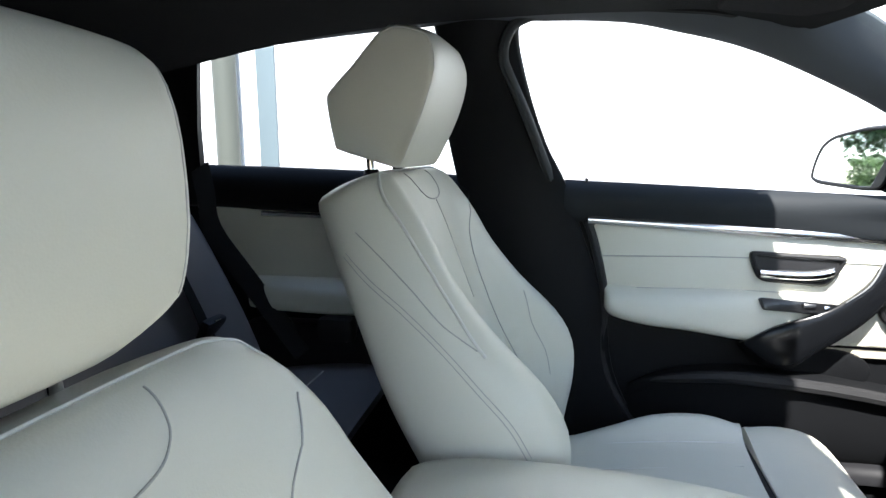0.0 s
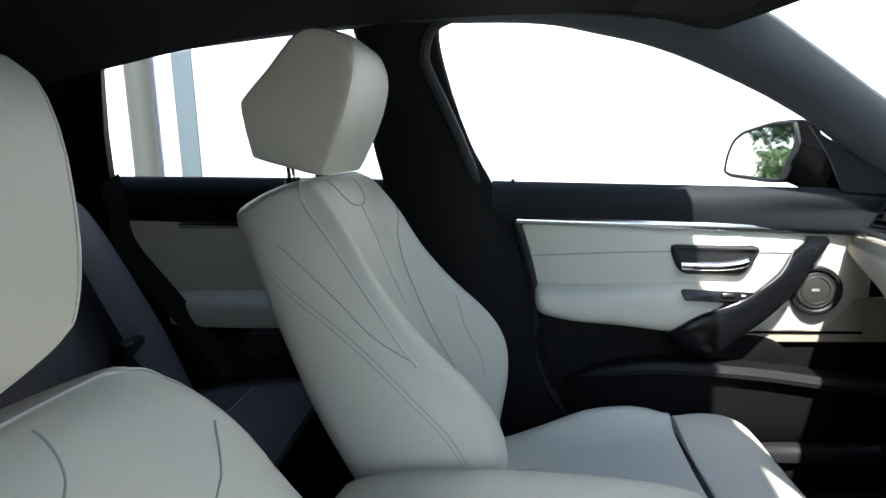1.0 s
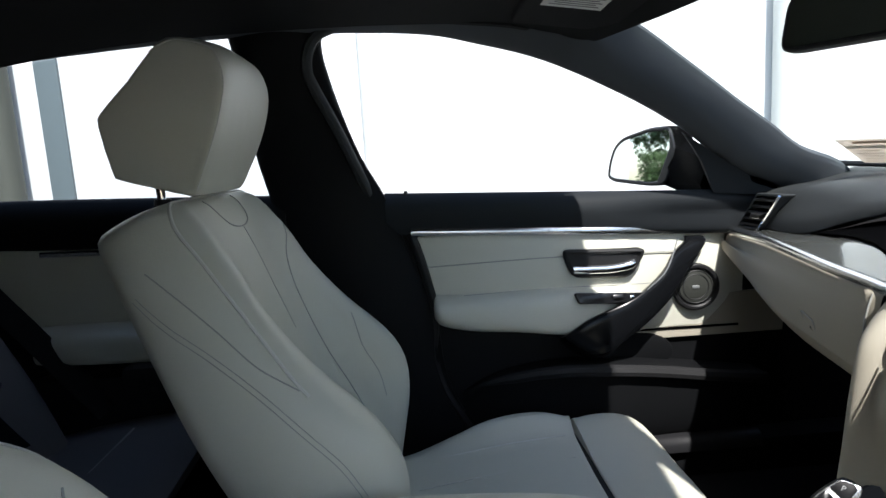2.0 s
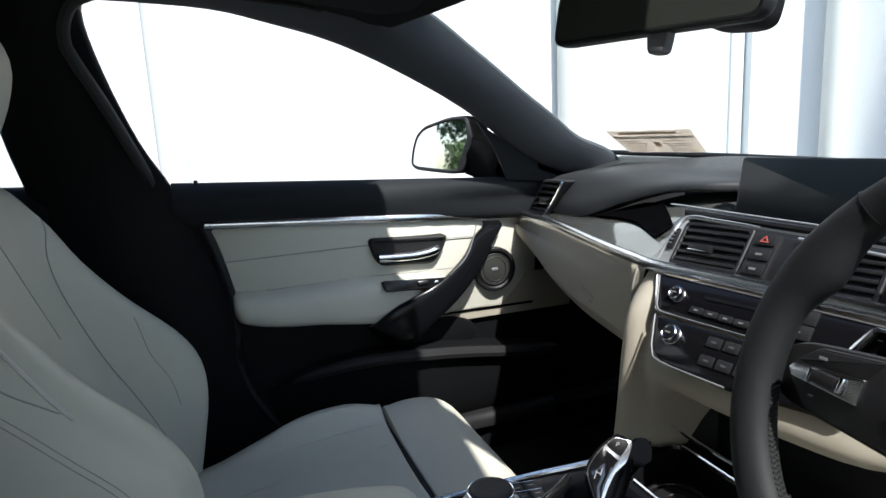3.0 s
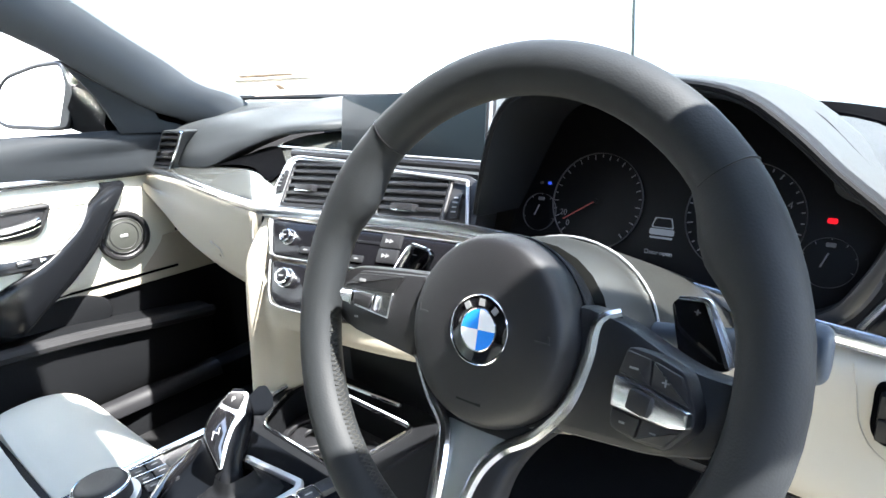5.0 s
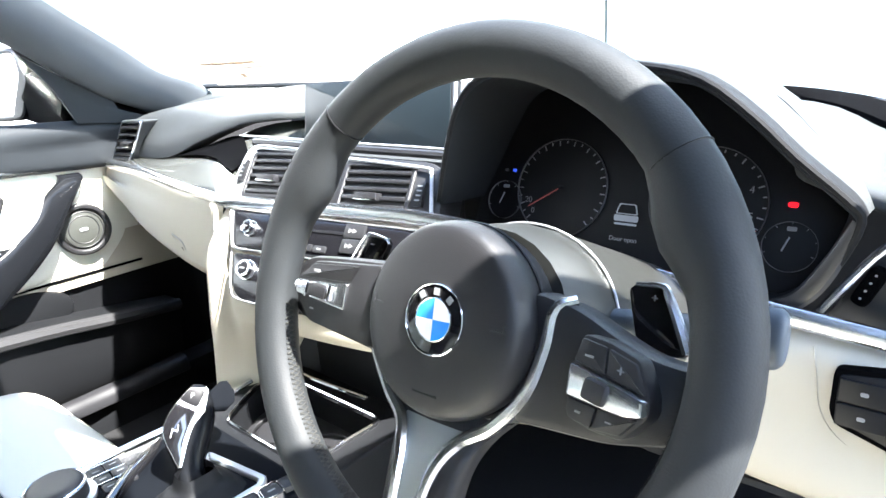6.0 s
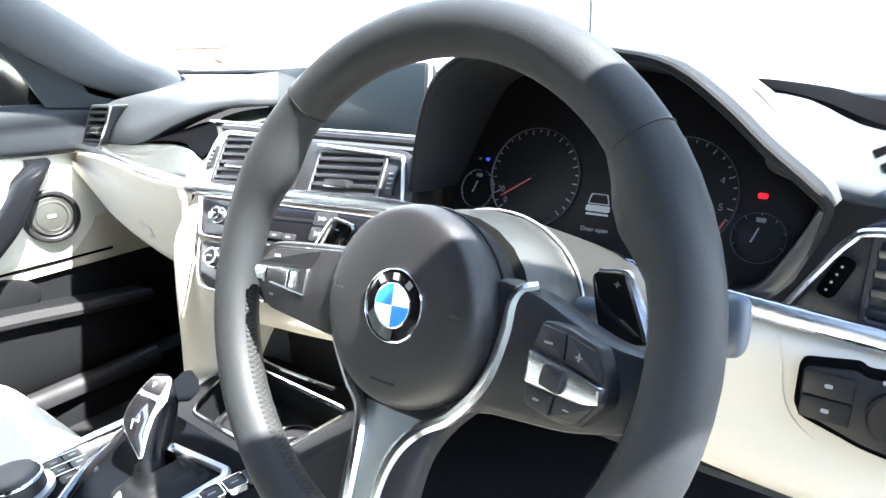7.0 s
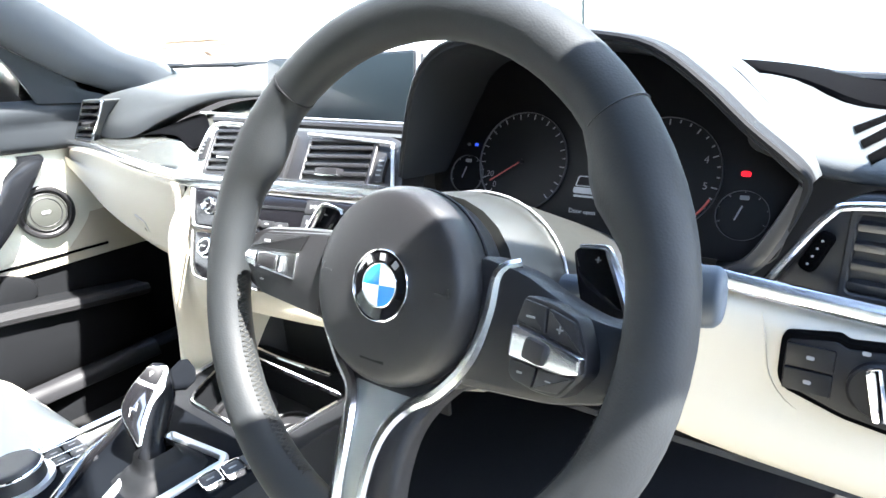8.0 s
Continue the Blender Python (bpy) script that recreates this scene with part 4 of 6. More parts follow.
# rear bench, with the shade behind the front seats put into its leather's colour
bench = empty("rear_bench", pose(0, 0, 0), label="oyster leather rear bench, painted darker for shade", category="rear seat")
rows = []
for y in (-0.66, -0.5, -0.3, -0.1, 0.0, 0.1, 0.3, 0.5, 0.64, 0.68):
    d = 0.02 * math.cos(y * 9.5)
    rows.append([(-1.0, y, 0.30), (-0.86, y, 0.44 + d * 0.3), (-0.90, y, 0.485 + d * 0.4), (-1.05, y, 0.490 - d * 0.3), (-1.2, y, 0.465 - d * 0.4), (-1.32, y, 0.44)])
part("cushion", loft(rows, 3, 3), SHADED_CREAM, bench)
rows = []
for y in (-0.60, -0.45, -0.3, -0.1, 0.0, 0.1, 0.3, 0.45, 0.56):
    d = 0.02 * math.cos(y * 9.5)
    rows.append([(-1.18 + d, y, 0.44), (-1.24 + d, y, 0.60), (-1.33 + d, y, 0.78), (-1.40, y, 0.90), (-1.46, y, 0.925), (-1.55, y, 0.90)])
part("backrest", loft(rows, 3, 3), SHADED_CREAM, bench)
part("side_bolster", loft([[(x0, 0.50, z), (x0 + 0.03, 0.55, z), (x0 + 0.035, 0.60, z), (x0 + 0.01, 0.645, z), (x0 - 0.05, 0.66, z)] for x0, z in ((-1.16, 0.47), (-1.21, 0.60), (-1.29, 0.76), (-1.36, 0.88), (-1.40, 0.915))], 3, 3), SHADED_CREAM, bench, "oyster side bolster, painted darker for shade")
part("seam", tube([(-1.0, 0.62, 0.492), (-1.0, 0.3, 0.490), (-1.0, 0.05, 0.490)], 0.002, 6, 4), THREAD, bench)

belt = empty("rear_seat_belt", pose(0, 0, 0), label="black rear seat belt with buckle", category="seat belt")
band = []
for p in ((-1.40, 0.55, 0.93), (-1.36, 0.53, 0.84), (-1.294, 0.515, 0.708), (-1.258, 0.507, 0.636), (-1.225, 0.50, 0.57), (-1.17, 0.49, 0.51)):
    q = Vector(p) + Vector((0.035, 0, 0.012))
    band.append([q + Vector((0, -0.024, 0.004)), q, q + Vector((0, 0.024, -0.004))])
part("webbing", loft(band, 2, 4, thick=0.002), SOFT, belt)
bk = part("buckle", block((0.022, 0.07, 0.05), pose(-1.205, 0.515, 0.612, 0, 25, 0), 0.008), BLACK, belt)
part("latch", block((0.006, 0.03, 0.012), pose(-1.192, 0.515, 0.626, 0, 25, 0), 0.002), CHROME, bk)
side_belt = empty("side_seat_belt", pose(0, 0, 0), label="black seat belt hanging by the rear door", category="seat belt")
band = []
for p in ((-1.312, 0.672, 0.95), (-1.302, 0.675, 0.882), (-1.291, 0.675, 0.80), (-1.208, 0.675, 0.687), (-1.131, 0.675, 0.586), (-1.073, 0.675, 0.511)):
    band.append([Vector(p) + Vector((-0.014, -0.012, -0.012)), Vector(p), Vector(p) + Vector((0.014, 0.016, 0.012))])
part("webbing", loft(band, 2, 4, thick=0.002), SOFT, side_belt)
part("retractor_cover", block((0.09, 0.05, 0.06), pose(-0.98, 0.665, 0.58), 0.02), BLACK, side_belt)


# ---- centre console ----
console = empty("centre_console", pose(0, 0, 0), label="dark centre console with gloss trim and cream armrest box", category="console")
CZ = 0.525
rows = []
for x, zt, hw in ((-0.72, 0.50, 0.085), (-0.60, 0.50, 0.09), (-0.30, 0.505, 0.10), (-0.12, CZ - 0.008, 0.118), (0.05, CZ - 0.004, 0.125), (0.068, CZ - 0.003, 0.126)):
    rows.append([(x, -hw - 0.025, 0.24), (x, -hw - 0.012, 0.40), (x, -hw, zt - 0.015), (x, -hw + 0.012, zt), (x, 0.005, zt), (x, hw - 0.002, zt), (x, hw + 0.01, zt - 0.015), (x, hw + 0.022, 0.40), (x, hw + 0.035, 0.24)])
part("tunnel", loft(rows, 1, 3), SOFT, console, "dark console body")
rows = []
for x, zt, hw in ((-0.665, 0.50, 0.07), (-0.655, 0.575, 0.080), (-0.61, 0.597, 0.088), (-0.50, 0.604, 0.092), (-0.36, 0.600, 0.092), (-0.255, 0.590, 0.090), (-0.215, 0.575, 0.085), (-0.20, 0.52, 0.08)):
    rows.append([(x, 0.012 - hw, 0.49), (x, 0.012 - hw, zt - 0.025), (x, 0.012 - hw * 0.88, zt - 0.004), (x, 0.012, zt + 0.004), (x, 0.012 + hw * 0.88, zt - 0.004), (x, 0.012 + hw, zt - 0.025), (x, 0.012 + hw, 0.49)])
part("armrest", loft(rows, 3, 3), CREAM, console, "padded cream armrest lid")

TOP = pose(0, 0, CZ)
plate = rounded([(-0.185, -0.108), (0.06, -0.124), (0.062, 0.10), (-0.03, 0.112), (-0.185, 0.118)], 0.02)
part("trim_plate", slab(plate, TOP @ pose(0, 0, 0.006), 0.014, 0.003), CONSOLE_TRIM, console, "dark satin trim plate")
part("edge_strip", tube([(-0.19, 0.124, CZ + 0.002), (-0.05, 0.120, CZ + 0.006), (0.06, 0.112, CZ + 0.008), (0.15, 0.118, CZ + 0.012)], 0.0045, 8, 4), ALU, console, "aluminium edge strip")

part("ridge", tube([(-0.125, 0.008, CZ + 0.003), (-0.099, 0.019, CZ + 0.007), (-0.075, 0.037, CZ + 0.009), (-0.052, 0.056, CZ + 0.009), (-0.020, 0.076, CZ + 0.008), (0.004, 0.098, CZ + 0.006)], [0.004, 0.007, 0.008, 0.008, 0.007, 0.004], 10, 4), GLOSS, console, "gloss black ridge beside the selector")
# gear selector with its frame
gate_out = rounded([(-0.088, -0.084), (0.026, -0.089), (0.036, -0.078), (0.025, 0.018), (-0.029, 0.001), (-0.082, -0.030)], 0.006)
gate_in = [Vector(p) for p in outline_offset(gate_out, 0.0095)]
part("selector_surround", ring_slab(gate_out, gate_in, TOP @ pose(0, 0, 0.011), 0.012, 0.002), SILVER, console, "silver selector surround")
part("gaiter", loft([[(x * s - 0.020, y * s - 0.035, z) for x, y in ((-0.045, -0.03), (0.0, -0.042), (0.045, -0.035), (0.045, 0.035), (0.0, 0.04), (-0.045, 0.035))] for s, z in ((1.15, CZ + 0.002), (0.98, CZ + 0.005), (0.80, CZ + 0.007), (0.62, CZ + 0.015), (0.46, CZ + 0.020), (0.36, CZ + 0.034))], 3, 3, ring=True), SOFT, console, "black leather gaiter")
sel = empty("gear_selector", pose(0, 0, 0), label="gloss black and chrome electronic gear selector", category="gear selector")
GP = plane_at((0.0, 0.0, 0.585), (0.914, -0.405, 0.0), (0.198, 0.448, 0.872))
grip_rows = []
for (lx, ly), (rx, ry), d in (((0.013, 0.0470), (0.022, 0.0440), 0.004), ((0.0078, 0.0445), (0.0268, 0.0385), 0.009), ((-0.0071, 0.0340), (0.0290, 0.0250), 0.014), ((-0.0182, 0.0232), (0.0288, 0.0112), 0.017), ((-0.0252, 0.0130), (0.0245, -0.0032), 0.018), ((-0.0287, 0.0020), (0.0180, -0.0169), 0.018),
                              ((-0.0277, -0.0112), (0.0115, -0.0304), 0.017), ((-0.0244, -0.0259), (0.0070, -0.0413), 0.015), ((-0.0228, -0.0401), (0.0078, -0.0541), 0.015), ((-0.0250, -0.0600), (0.0165, -0.0690), 0.020)):
    c, w = Vector(((lx + rx) / 2, (ly + ry) / 2, 0)), Vector(((rx - lx) / 2, (ry - ly) / 2, 0))
    grip_rows.append([GP @ (c + w * math.cos(a) + Vector((0, 0, d * max(-1.0, min(0.80, math.sin(a)))))) for a in [i * math.pi / 8 for i in range(16)]])
part("grip", loft(grip_rows, 2, 3, ring=True, caps=True), TRIM, sel, "gloss black grip")
bezel = rounded([(0.0085, 0.0438), (0.0262, 0.0385), (0.0274, 0.0345), (0.0182, 0.0140), (0.0042, 0.0030), (-0.0050, -0.0124), (-0.0160, -0.0361), (-0.0195, -0.0360), (-0.0255, -0.0112), (-0.0278, 0.0021), (-0.0243, 0.0130), (-0.0172, 0.0230), (-0.0060, 0.0335)], 0.003, 3)
part("bezel", slab(bezel, GP @ pose(0, 0, 0.0160), 0.008, 0.0015), ALU, sel, "bright silver bezel")
part("display", slab(rounded([(-0.0250, -0.0100), (-0.0268, 0.0021), (-0.0236, 0.0125), (-0.0168, 0.0220), (-0.0072, 0.0312), (0.0022, 0.0240), (0.0092, 0.0170), (-0.0005, 0.0042), (-0.0095, -0.0110), (-0.0175, -0.0335), (-0.0192, -0.0335)], 0.003, 3), GP @ pose(0, 0, 0.0168), 0.004, 0.0006), GLOSS, sel, "gloss black shift display")
part("park_button", slab(rounded([(-0.0035, 0.0345), (0.0088, 0.0428), (0.0215, 0.0392), (0.0222, 0.0335), (0.0118, 0.0208), (0.0040, 0.0270)], 0.003, 3), GP @ pose(0, 0, 0.0170), 0.004, 0.0006), DIAL, sel, "dark park button")
words("park_mark", "P", 0.008, GP @ pose(0.0095, 0.0343, 0.0173, 0, 0, -22), MARK, sel)
for x, y, w, h in ((-0.0185, 0.0020, 0.0010, 0.010), (-0.0150, 0.0040, 0.0070, 0.0010), (-0.0115, 0.0050, 0.0010, 0.008)):
    part("gear_mark", slab(rect(w, h), GP @ pose(x, y, 0.0172, 0, 0, -24), 0.0008, 0), MARK, sel)
part("release_button", slab(rounded([(0.0285, 0.0350), (0.0404, 0.0425), (0.0488, 0.0415), (0.0540, 0.0281), (0.0518, 0.0160), (0.0396, 0.0085), (0.0270, 0.0120)], 0.0012, 2), GP @ pose(0, 0, -0.006), 0.024, 0.0008), CONSOLE_TRIM, sel, "dark release button", sharp=15)
# buttons by the selector
for i, (x, y) in enumerate(((-0.002, -0.102), (0.022, -0.106), (0.043, -0.108))):
    b = part("console_button", slab(rect(0.020, 0.020, 0.004, 4), TOP @ pose(x, y, 0.013, 0, 0, -12), 0.012, 0.0015), BLACK, console, "black push button")
    if i < 2:
        part("button_frame", ring_slab(rect(0.023, 0.024, 0.005, 4), rect(0.020, 0.021, 0.004, 4), TOP @ pose(x, y, 0.014, 0, 0, -12), 0.01, 0.0006), CHROME, b)
        part("button_mark", slab(rect(0.008, 0.0022), TOP @ pose(x, y, 0.0134, 0, 0, -12), 0.001, 0), SYMBOL, b)

# rotary controller and its keys
KC = TOP @ pose(-0.118, 0.078, 0.0)
ctl = empty("rotary_controller", pose(0, 0, 0), label="black rotary controller with a silver ring", category="control knob")
part("knob", loft([[KC @ Vector((r * math.cos(a), r * math.sin(a), z)) for a in [i * math.pi / 12 for i in range(24)]] for r, z in ((0.030, 0.008), (0.029, 0.024), (0.027, 0.030), (0.022, 0.0325), (0.010, 0.032))], 1, 2, ring=True, caps=True), BLACK, ctl)
part("knob_ring", tube([KC @ Vector((0.0285 * math.cos(a), 0.0285 * math.sin(a), 0.0275)) for a in [i * math.pi / 12 for i in range(24)]], 0.0018, 8, 2, closed=True), CHROME, ctl, "chrome ring")
part("knob_base", tube([KC @ Vector((0, 0, 0.004)), KC @ Vector((0, 0, 0.011))], 0.037, 32, 1), SILVER, ctl, "silver base ring")
for i in range(3):
    for j in range(2):
        km = TOP @ pose(-0.073 + 0.019 * j, 0.056 + 0.020 * i, 0.0095, 0, 0, -8)
        k = part("control_key", slab(rect(0.017, 0.018, 0.003), km, 0.008, 0.0015), BLACK, ctl, "black menu key")
        part("key_mark", slab(rect(0.007, 0.002), km @ pose(0, 0, 0.0003), 0.0006, 0), SYMBOL, k)
    part("key_line", block((0.038, 0.0015, 0.003), TOP @ pose(-0.064, 0.066 + 0.020 * i, 0.0085, 0, 0, -8), 0.0005), CHROME, ctl)

# cup holders under the dash
cup_out = rounded([(0.072, -0.095), (0.190, -0.105), (0.195, 0.108), (0.150, 0.112), (0.075, 0.070)], 0.018)
cup_in = [Vector(p) for p in outline_offset(cup_out, 0.0035)]
cups = empty("cup_holder", pose(0, 0, 0), label="black double cup holder with a chrome frame", category="cup holder")
part("surround", ring_slab([Vector(p) for p in outline_offset(cup_out, -0.036)], cup_out, TOP @ pose(0, 0, 0.0035), 0.27, 0.002), SOFT, cups, "dark moulded surround")
part("tray", slab(cup_out, TOP @ pose(0, 0, -0.042), 0.01, 0), BLACK, cups)
part("chrome_frame", ring_slab(cup_out, cup_in, TOP @ pose(0, 0, 0.008), 0.008, 0.0015), CHROME, cups, "chrome frame")
for y in (-0.048, 0.042):
    ringm = TOP @ pose(0.135, y, -0.030)
    part("cup_ring", ring_slab(circle(0.042, 32), circle(0.036, 32), ringm, 0.006, 0.001), BLACK, cups)
    part("cup_floor", ring_slab(circle(0.030, 32), circle(0.012, 32), ringm @ pose(0, 0, -0.001), 0.005, 0.001), BLACK, cups)
part("tray_bar", tube([(0.175, -0.095, CZ + 0.04), (0.165, 0.0, CZ + 0.045), (0.175, 0.10, CZ + 0.04)], 0.003, 8, 3), CHROME, cups)


# ---- dashboard ----
dash = empty("dashboard", pose(0, 0, 0), label="dark dashboard with aluminium strip and cream lower half", category="dashboard")

STRIP = [(0.285, 0.745, 0.792), (0.260, 0.62, 0.797), (0.244, 0.53, 0.799), (0.225, 0.42, 0.796), (0.209, 0.31, 0.791), (0.197, 0.21, 0.788), (0.192, 0.156, 0.787), (0.212, 0.05, 0.786), (0.230, -0.06, 0.785),
         (0.247, -0.160, 0.783), (0.262, -0.25, 0.772), (0.266, -0.38, 0.758), (0.264, -0.50, 0.742), (0.262, -0.62, 0.732), (0.258, -0.70, 0.729)]
part("trim_strip", tube([Vector(p) + Vector((-0.006, 0, 0)) for p in STRIP], 0.0090, 10, 4, flat=0.6), ALU, dash, "satin aluminium strip")

# upper pad: rear edge under the windscreen, swept lower lip
LIP = {0.70: (0.300, 0.812), 0.60: (0.292, 0.806), 0.50: (0.292, 0.812), 0.40: (0.300, 0.842), 0.30: (0.315, 0.868), 0.22: (0.335, 0.876), 0.16: (0.395, 0.872), 0.0: (0.43, 0.862), -0.15: (0.44, 0.855), -0.30: (0.43, 0.845), -0.48: (0.36, 0.835), -0.56: (0.315, 0.818), -0.62: (0.300, 0.815), -0.70: (0.300, 0.812)}
rows = []
for y, (lx, lz) in LIP.items():
    xb = 0.70 - 0.35 * y * y
    zb = 0.888 + 0.040 * y
    zt = zb + 0.006 + 0.012 * math.cos(y * 2)
    if y < -0.5:
        zt -= 0.02
    if y > 0.40:
        zt -= 0.11 * (y - 0.40)
    rows.append([(xb + 0.03, y, zb - 0.03), (xb, y, zb), (xb - 0.10, y, zt), (lx + 0.10, y, zt - 0.004), (lx + 0.04, y, zt - 0.016), (lx + 0.008, y, lz + (zt - lz) * 0.42), (lx, y, lz + 0.008), (lx + 0.006, y, lz), (lx + 0.05, y, lz + 0.004)])
pad = part("upper_pad", loft(rows, 4, 4), DASH, dash, "grained anthracite upper pad")
part("windscreen_edge", tube([(0.655 - 0.35 * y * y, y, 0.898 + 0.040 * y) for y in (-0.68, -0.4, 0, 0.4, 0.66, 0.74)], 0.006, 8, 4), BLACK, dash)

# gloss trim between the pad and the strip
def between(table, y):
    keys = sorted(table)
    hi, lo = min(k for k in keys if k >= y), max(k for k in keys if k <= y)
    f = 0 if hi == lo else (y - lo) / (hi - lo)
    return [a * (1 - f) + b * f for a, b in zip(table[lo], table[hi])]


RUN = {p[1]: (p[0] + 0.004, p[2] + 0.004) for p in STRIP}


def fascia(y, s, lift=0.0):
    """A place on the silver fascia: s runs from the strip up to the pad's lip."""
    sx, sz = between(RUN, y)
    lx, lz = between(LIP, y)
    lx, lz = lx + 0.05, lz - 0.004
    return (sx * (1 - s) + lx * s - 0.7 * lift, y, sz * (1 - s) + lz * s + 0.004 * math.sin(math.pi * s) + 0.7 * lift)


part("fascia_trim", loft([[fascia(y, s) for s in (0.0, 0.3, 0.7, 1.0)] for y in (0.66, 0.53, 0.42, 0.31, 0.235, 0.18, 0.13)], 4, 4), LACQUER, dash, "dark grey-green lacquered fascia trim")
part("trim_spear", loft([[fascia(y, s0 + (s1 - s0) * k, 0.006) for k in (0.0, 0.5, 1.0)] for y, s0, s1 in ((0.57, 0.80, 0.90), (0.50, 0.60, 0.92), (0.42, 0.46, 0.92), (0.36, 0.42, 0.88), (0.30, 0.36, 0.72), (0.255, 0.27, 0.54), (0.215, 0.21, 0.38))], 3, 4, thick=0.0015), VOID, dash, "black spear in the trim")

# lower cream half on the passenger's side
rows = []
for (sx, y, sz), bx, bz in (((0.294, 0.785, 0.788), 0.283, 0.744), (STRIP[0], 0.274, 0.737), (STRIP[1], 0.247, 0.715), (STRIP[2], 0.230, 0.692), (STRIP[3], 0.215, 0.673), (STRIP[4], 0.206, 0.661), ((0.200, 0.225, 0.788), 0.200, 0.652), ((0.206, 0.196, 0.785), 0.206, 0.650)):
    rows.append([(sx + 0.01, y, sz - 0.006), (sx - 0.004, y, sz - 0.014), (sx - 0.008, y, sz - 0.035), ((sx + bx) / 2 - 0.009, y, (sz + bz) / 2), (bx - 0.004, y, bz + 0.012), (bx - 0.001, y, bz), (bx + 0.018, y, bz - 0.024), (bx + 0.032, y, bz - 0.036), (bx + 0.06, y, bz - 0.030)])
lower = part("lower_panel", loft(rows, 3, 4), CREAM_HARD, dash, "cream lower panel with glove box")
part("panel_gap", tube([(0.196, 0.208, 0.772), (0.188, 0.210, 0.735), (0.190, 0.212, 0.69), (0.199, 0.212, 0.654)], 0.0016, 6, 4), THREAD, lower)
lm = plane_at((0.2050, 0.352, 0.692), (-0.13, -1, 0), (-0.20, 0, 1))
flap = rounded([(-0.023, 0.016), (0.012, 0.007), (0.026, -0.033), (-0.006, -0.022)], 0.003)
part("glove_latch", slab([Vector(p) for p in outline_offset(flap, 0.0008)], lm @ pose(0, 0, 0.001), 0.012, 0.001), CREAM_HARD, lower)
part("latch_gap", ring_slab(flap, [Vector(p) for p in outline_offset(flap, 0.0010)], lm @ pose(0, 0, 0.0016), 0.010, 0.0002), THREAD, lower)
part("latch_slot", slab(rect(0.013, 0.003, 0.001), lm @ pose(0.007, -0.010, 0.0018, 0, 0, -48), 0.003, 0), BLACK, lower)
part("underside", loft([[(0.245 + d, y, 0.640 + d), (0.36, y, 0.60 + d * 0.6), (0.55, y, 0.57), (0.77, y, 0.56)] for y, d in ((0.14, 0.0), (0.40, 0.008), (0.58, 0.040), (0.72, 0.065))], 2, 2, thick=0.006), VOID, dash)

# cream housing of the centre stack, run down to the console
rows = []
for y, prof in ((0.200, ((0.232, 0.782), (0.218, 0.73), (0.208, 0.66), (0.200, 0.58), (0.196, 0.50), (0.196, 0.42))),
                (0.187, ((0.206, 0.781), (0.172, 0.73), (0.158, 0.66), (0.150, 0.58), (0.142, 0.50), (0.136, 0.42))),
                (0.171, ((0.199, 0.780), (0.152, 0.73), (0.138, 0.66), (0.130, 0.58), (0.121, 0.50), (0.115, 0.42))),
                (0.155, ((0.197, 0.780), (0.143, 0.73), (0.128, 0.66), (0.121, 0.58), (0.112, 0.50), (0.106, 0.42))),
                (0.141, ((0.197, 0.780), (0.150, 0.73), (0.133, 0.66), (0.127, 0.58), (0.118, 0.50), (0.112, 0.42))),
                (0.126, ((0.199, 0.780), (0.168, 0.73), (0.143, 0.668), (0.142, 0.60), (0.138, 0.51), (0.138, 0.42))),
                (0.080, ((0.206, 0.780), (0.168, 0.73), (0.128, 0.667), (0.142, 0.636), (0.20, 0.628), (0.26, 0.625))),
                (0.0, ((0.219, 0.780), (0.180, 0.73), (0.140, 0.664), (0.152, 0.634), (0.21, 0.626), (0.27, 0.623))),
                (-0.10, ((0.235, 0.780), (0.196, 0.73), (0.156, 0.660), (0.166, 0.634), (0.22, 0.626), (0.28, 0.623))),
                (-0.165, ((0.248, 0.778), (0.212, 0.73), (0.178, 0.662), (0.186, 0.634), (0.23, 0.626), (0.28, 0.623))),
                (-0.20, ((0.258, 0.775), (0.240, 0.73), (0.226, 0.67), (0.230, 0.636), (0.25, 0.628), (0.28, 0.625)))):
    rows.append([(x + 0.004, y, z) for x, z in prof])
part("stack_housing", loft(rows, 4, 3), CREAM_HARD, dash, "cream stack housing")
part("recess_back", loft([[(0.262 - 0.06 * (y > 0.1), y, z) for y in (0.135, 0.10, 0.0, -0.12, -0.21)] for z in (0.66, 0.58, 0.50)], 2, 2, thick=0.006), BLACK, dash, "black storage recess below the stack")
part("housing_side", loft([[(x, 0.200, z) for x in (0.20, 0.4, 0.76)] for z in (0.70, 0.55, 0.40, 0.25)], 2, 2, thick=0.01), CARPET, dash)

# cream knee panel on the driver's side
rows = []
for y, sx, sz, bz in ((-0.17, 0.250, 0.775, 0.610), (-0.26, 0.262, 0.764, 0.604), (-0.38, 0.266, 0.750, 0.594), (-0.50, 0.264, 0.734, 0.578), (-0.60, 0.262, 0.725, 0.574), (-0.71, 0.256, 0.720, 0.576)):
    rows.append([(sx + 0.01, y, sz), (sx - 0.008, y, sz - 0.010), (sx - 0.014, y, sz - 0.03), (sx - 0.016, y, (sz + bz) / 2), (sx - 0.022, y, bz + 0.03), (sx - 0.012, y, bz + 0.006), (sx + 0.02, y, bz - 0.004), (0.45, y, bz - 0.03)])
knee = part("knee_panel", loft(rows, 3, 4), CREAM_HARD, dash, "cream knee panel")
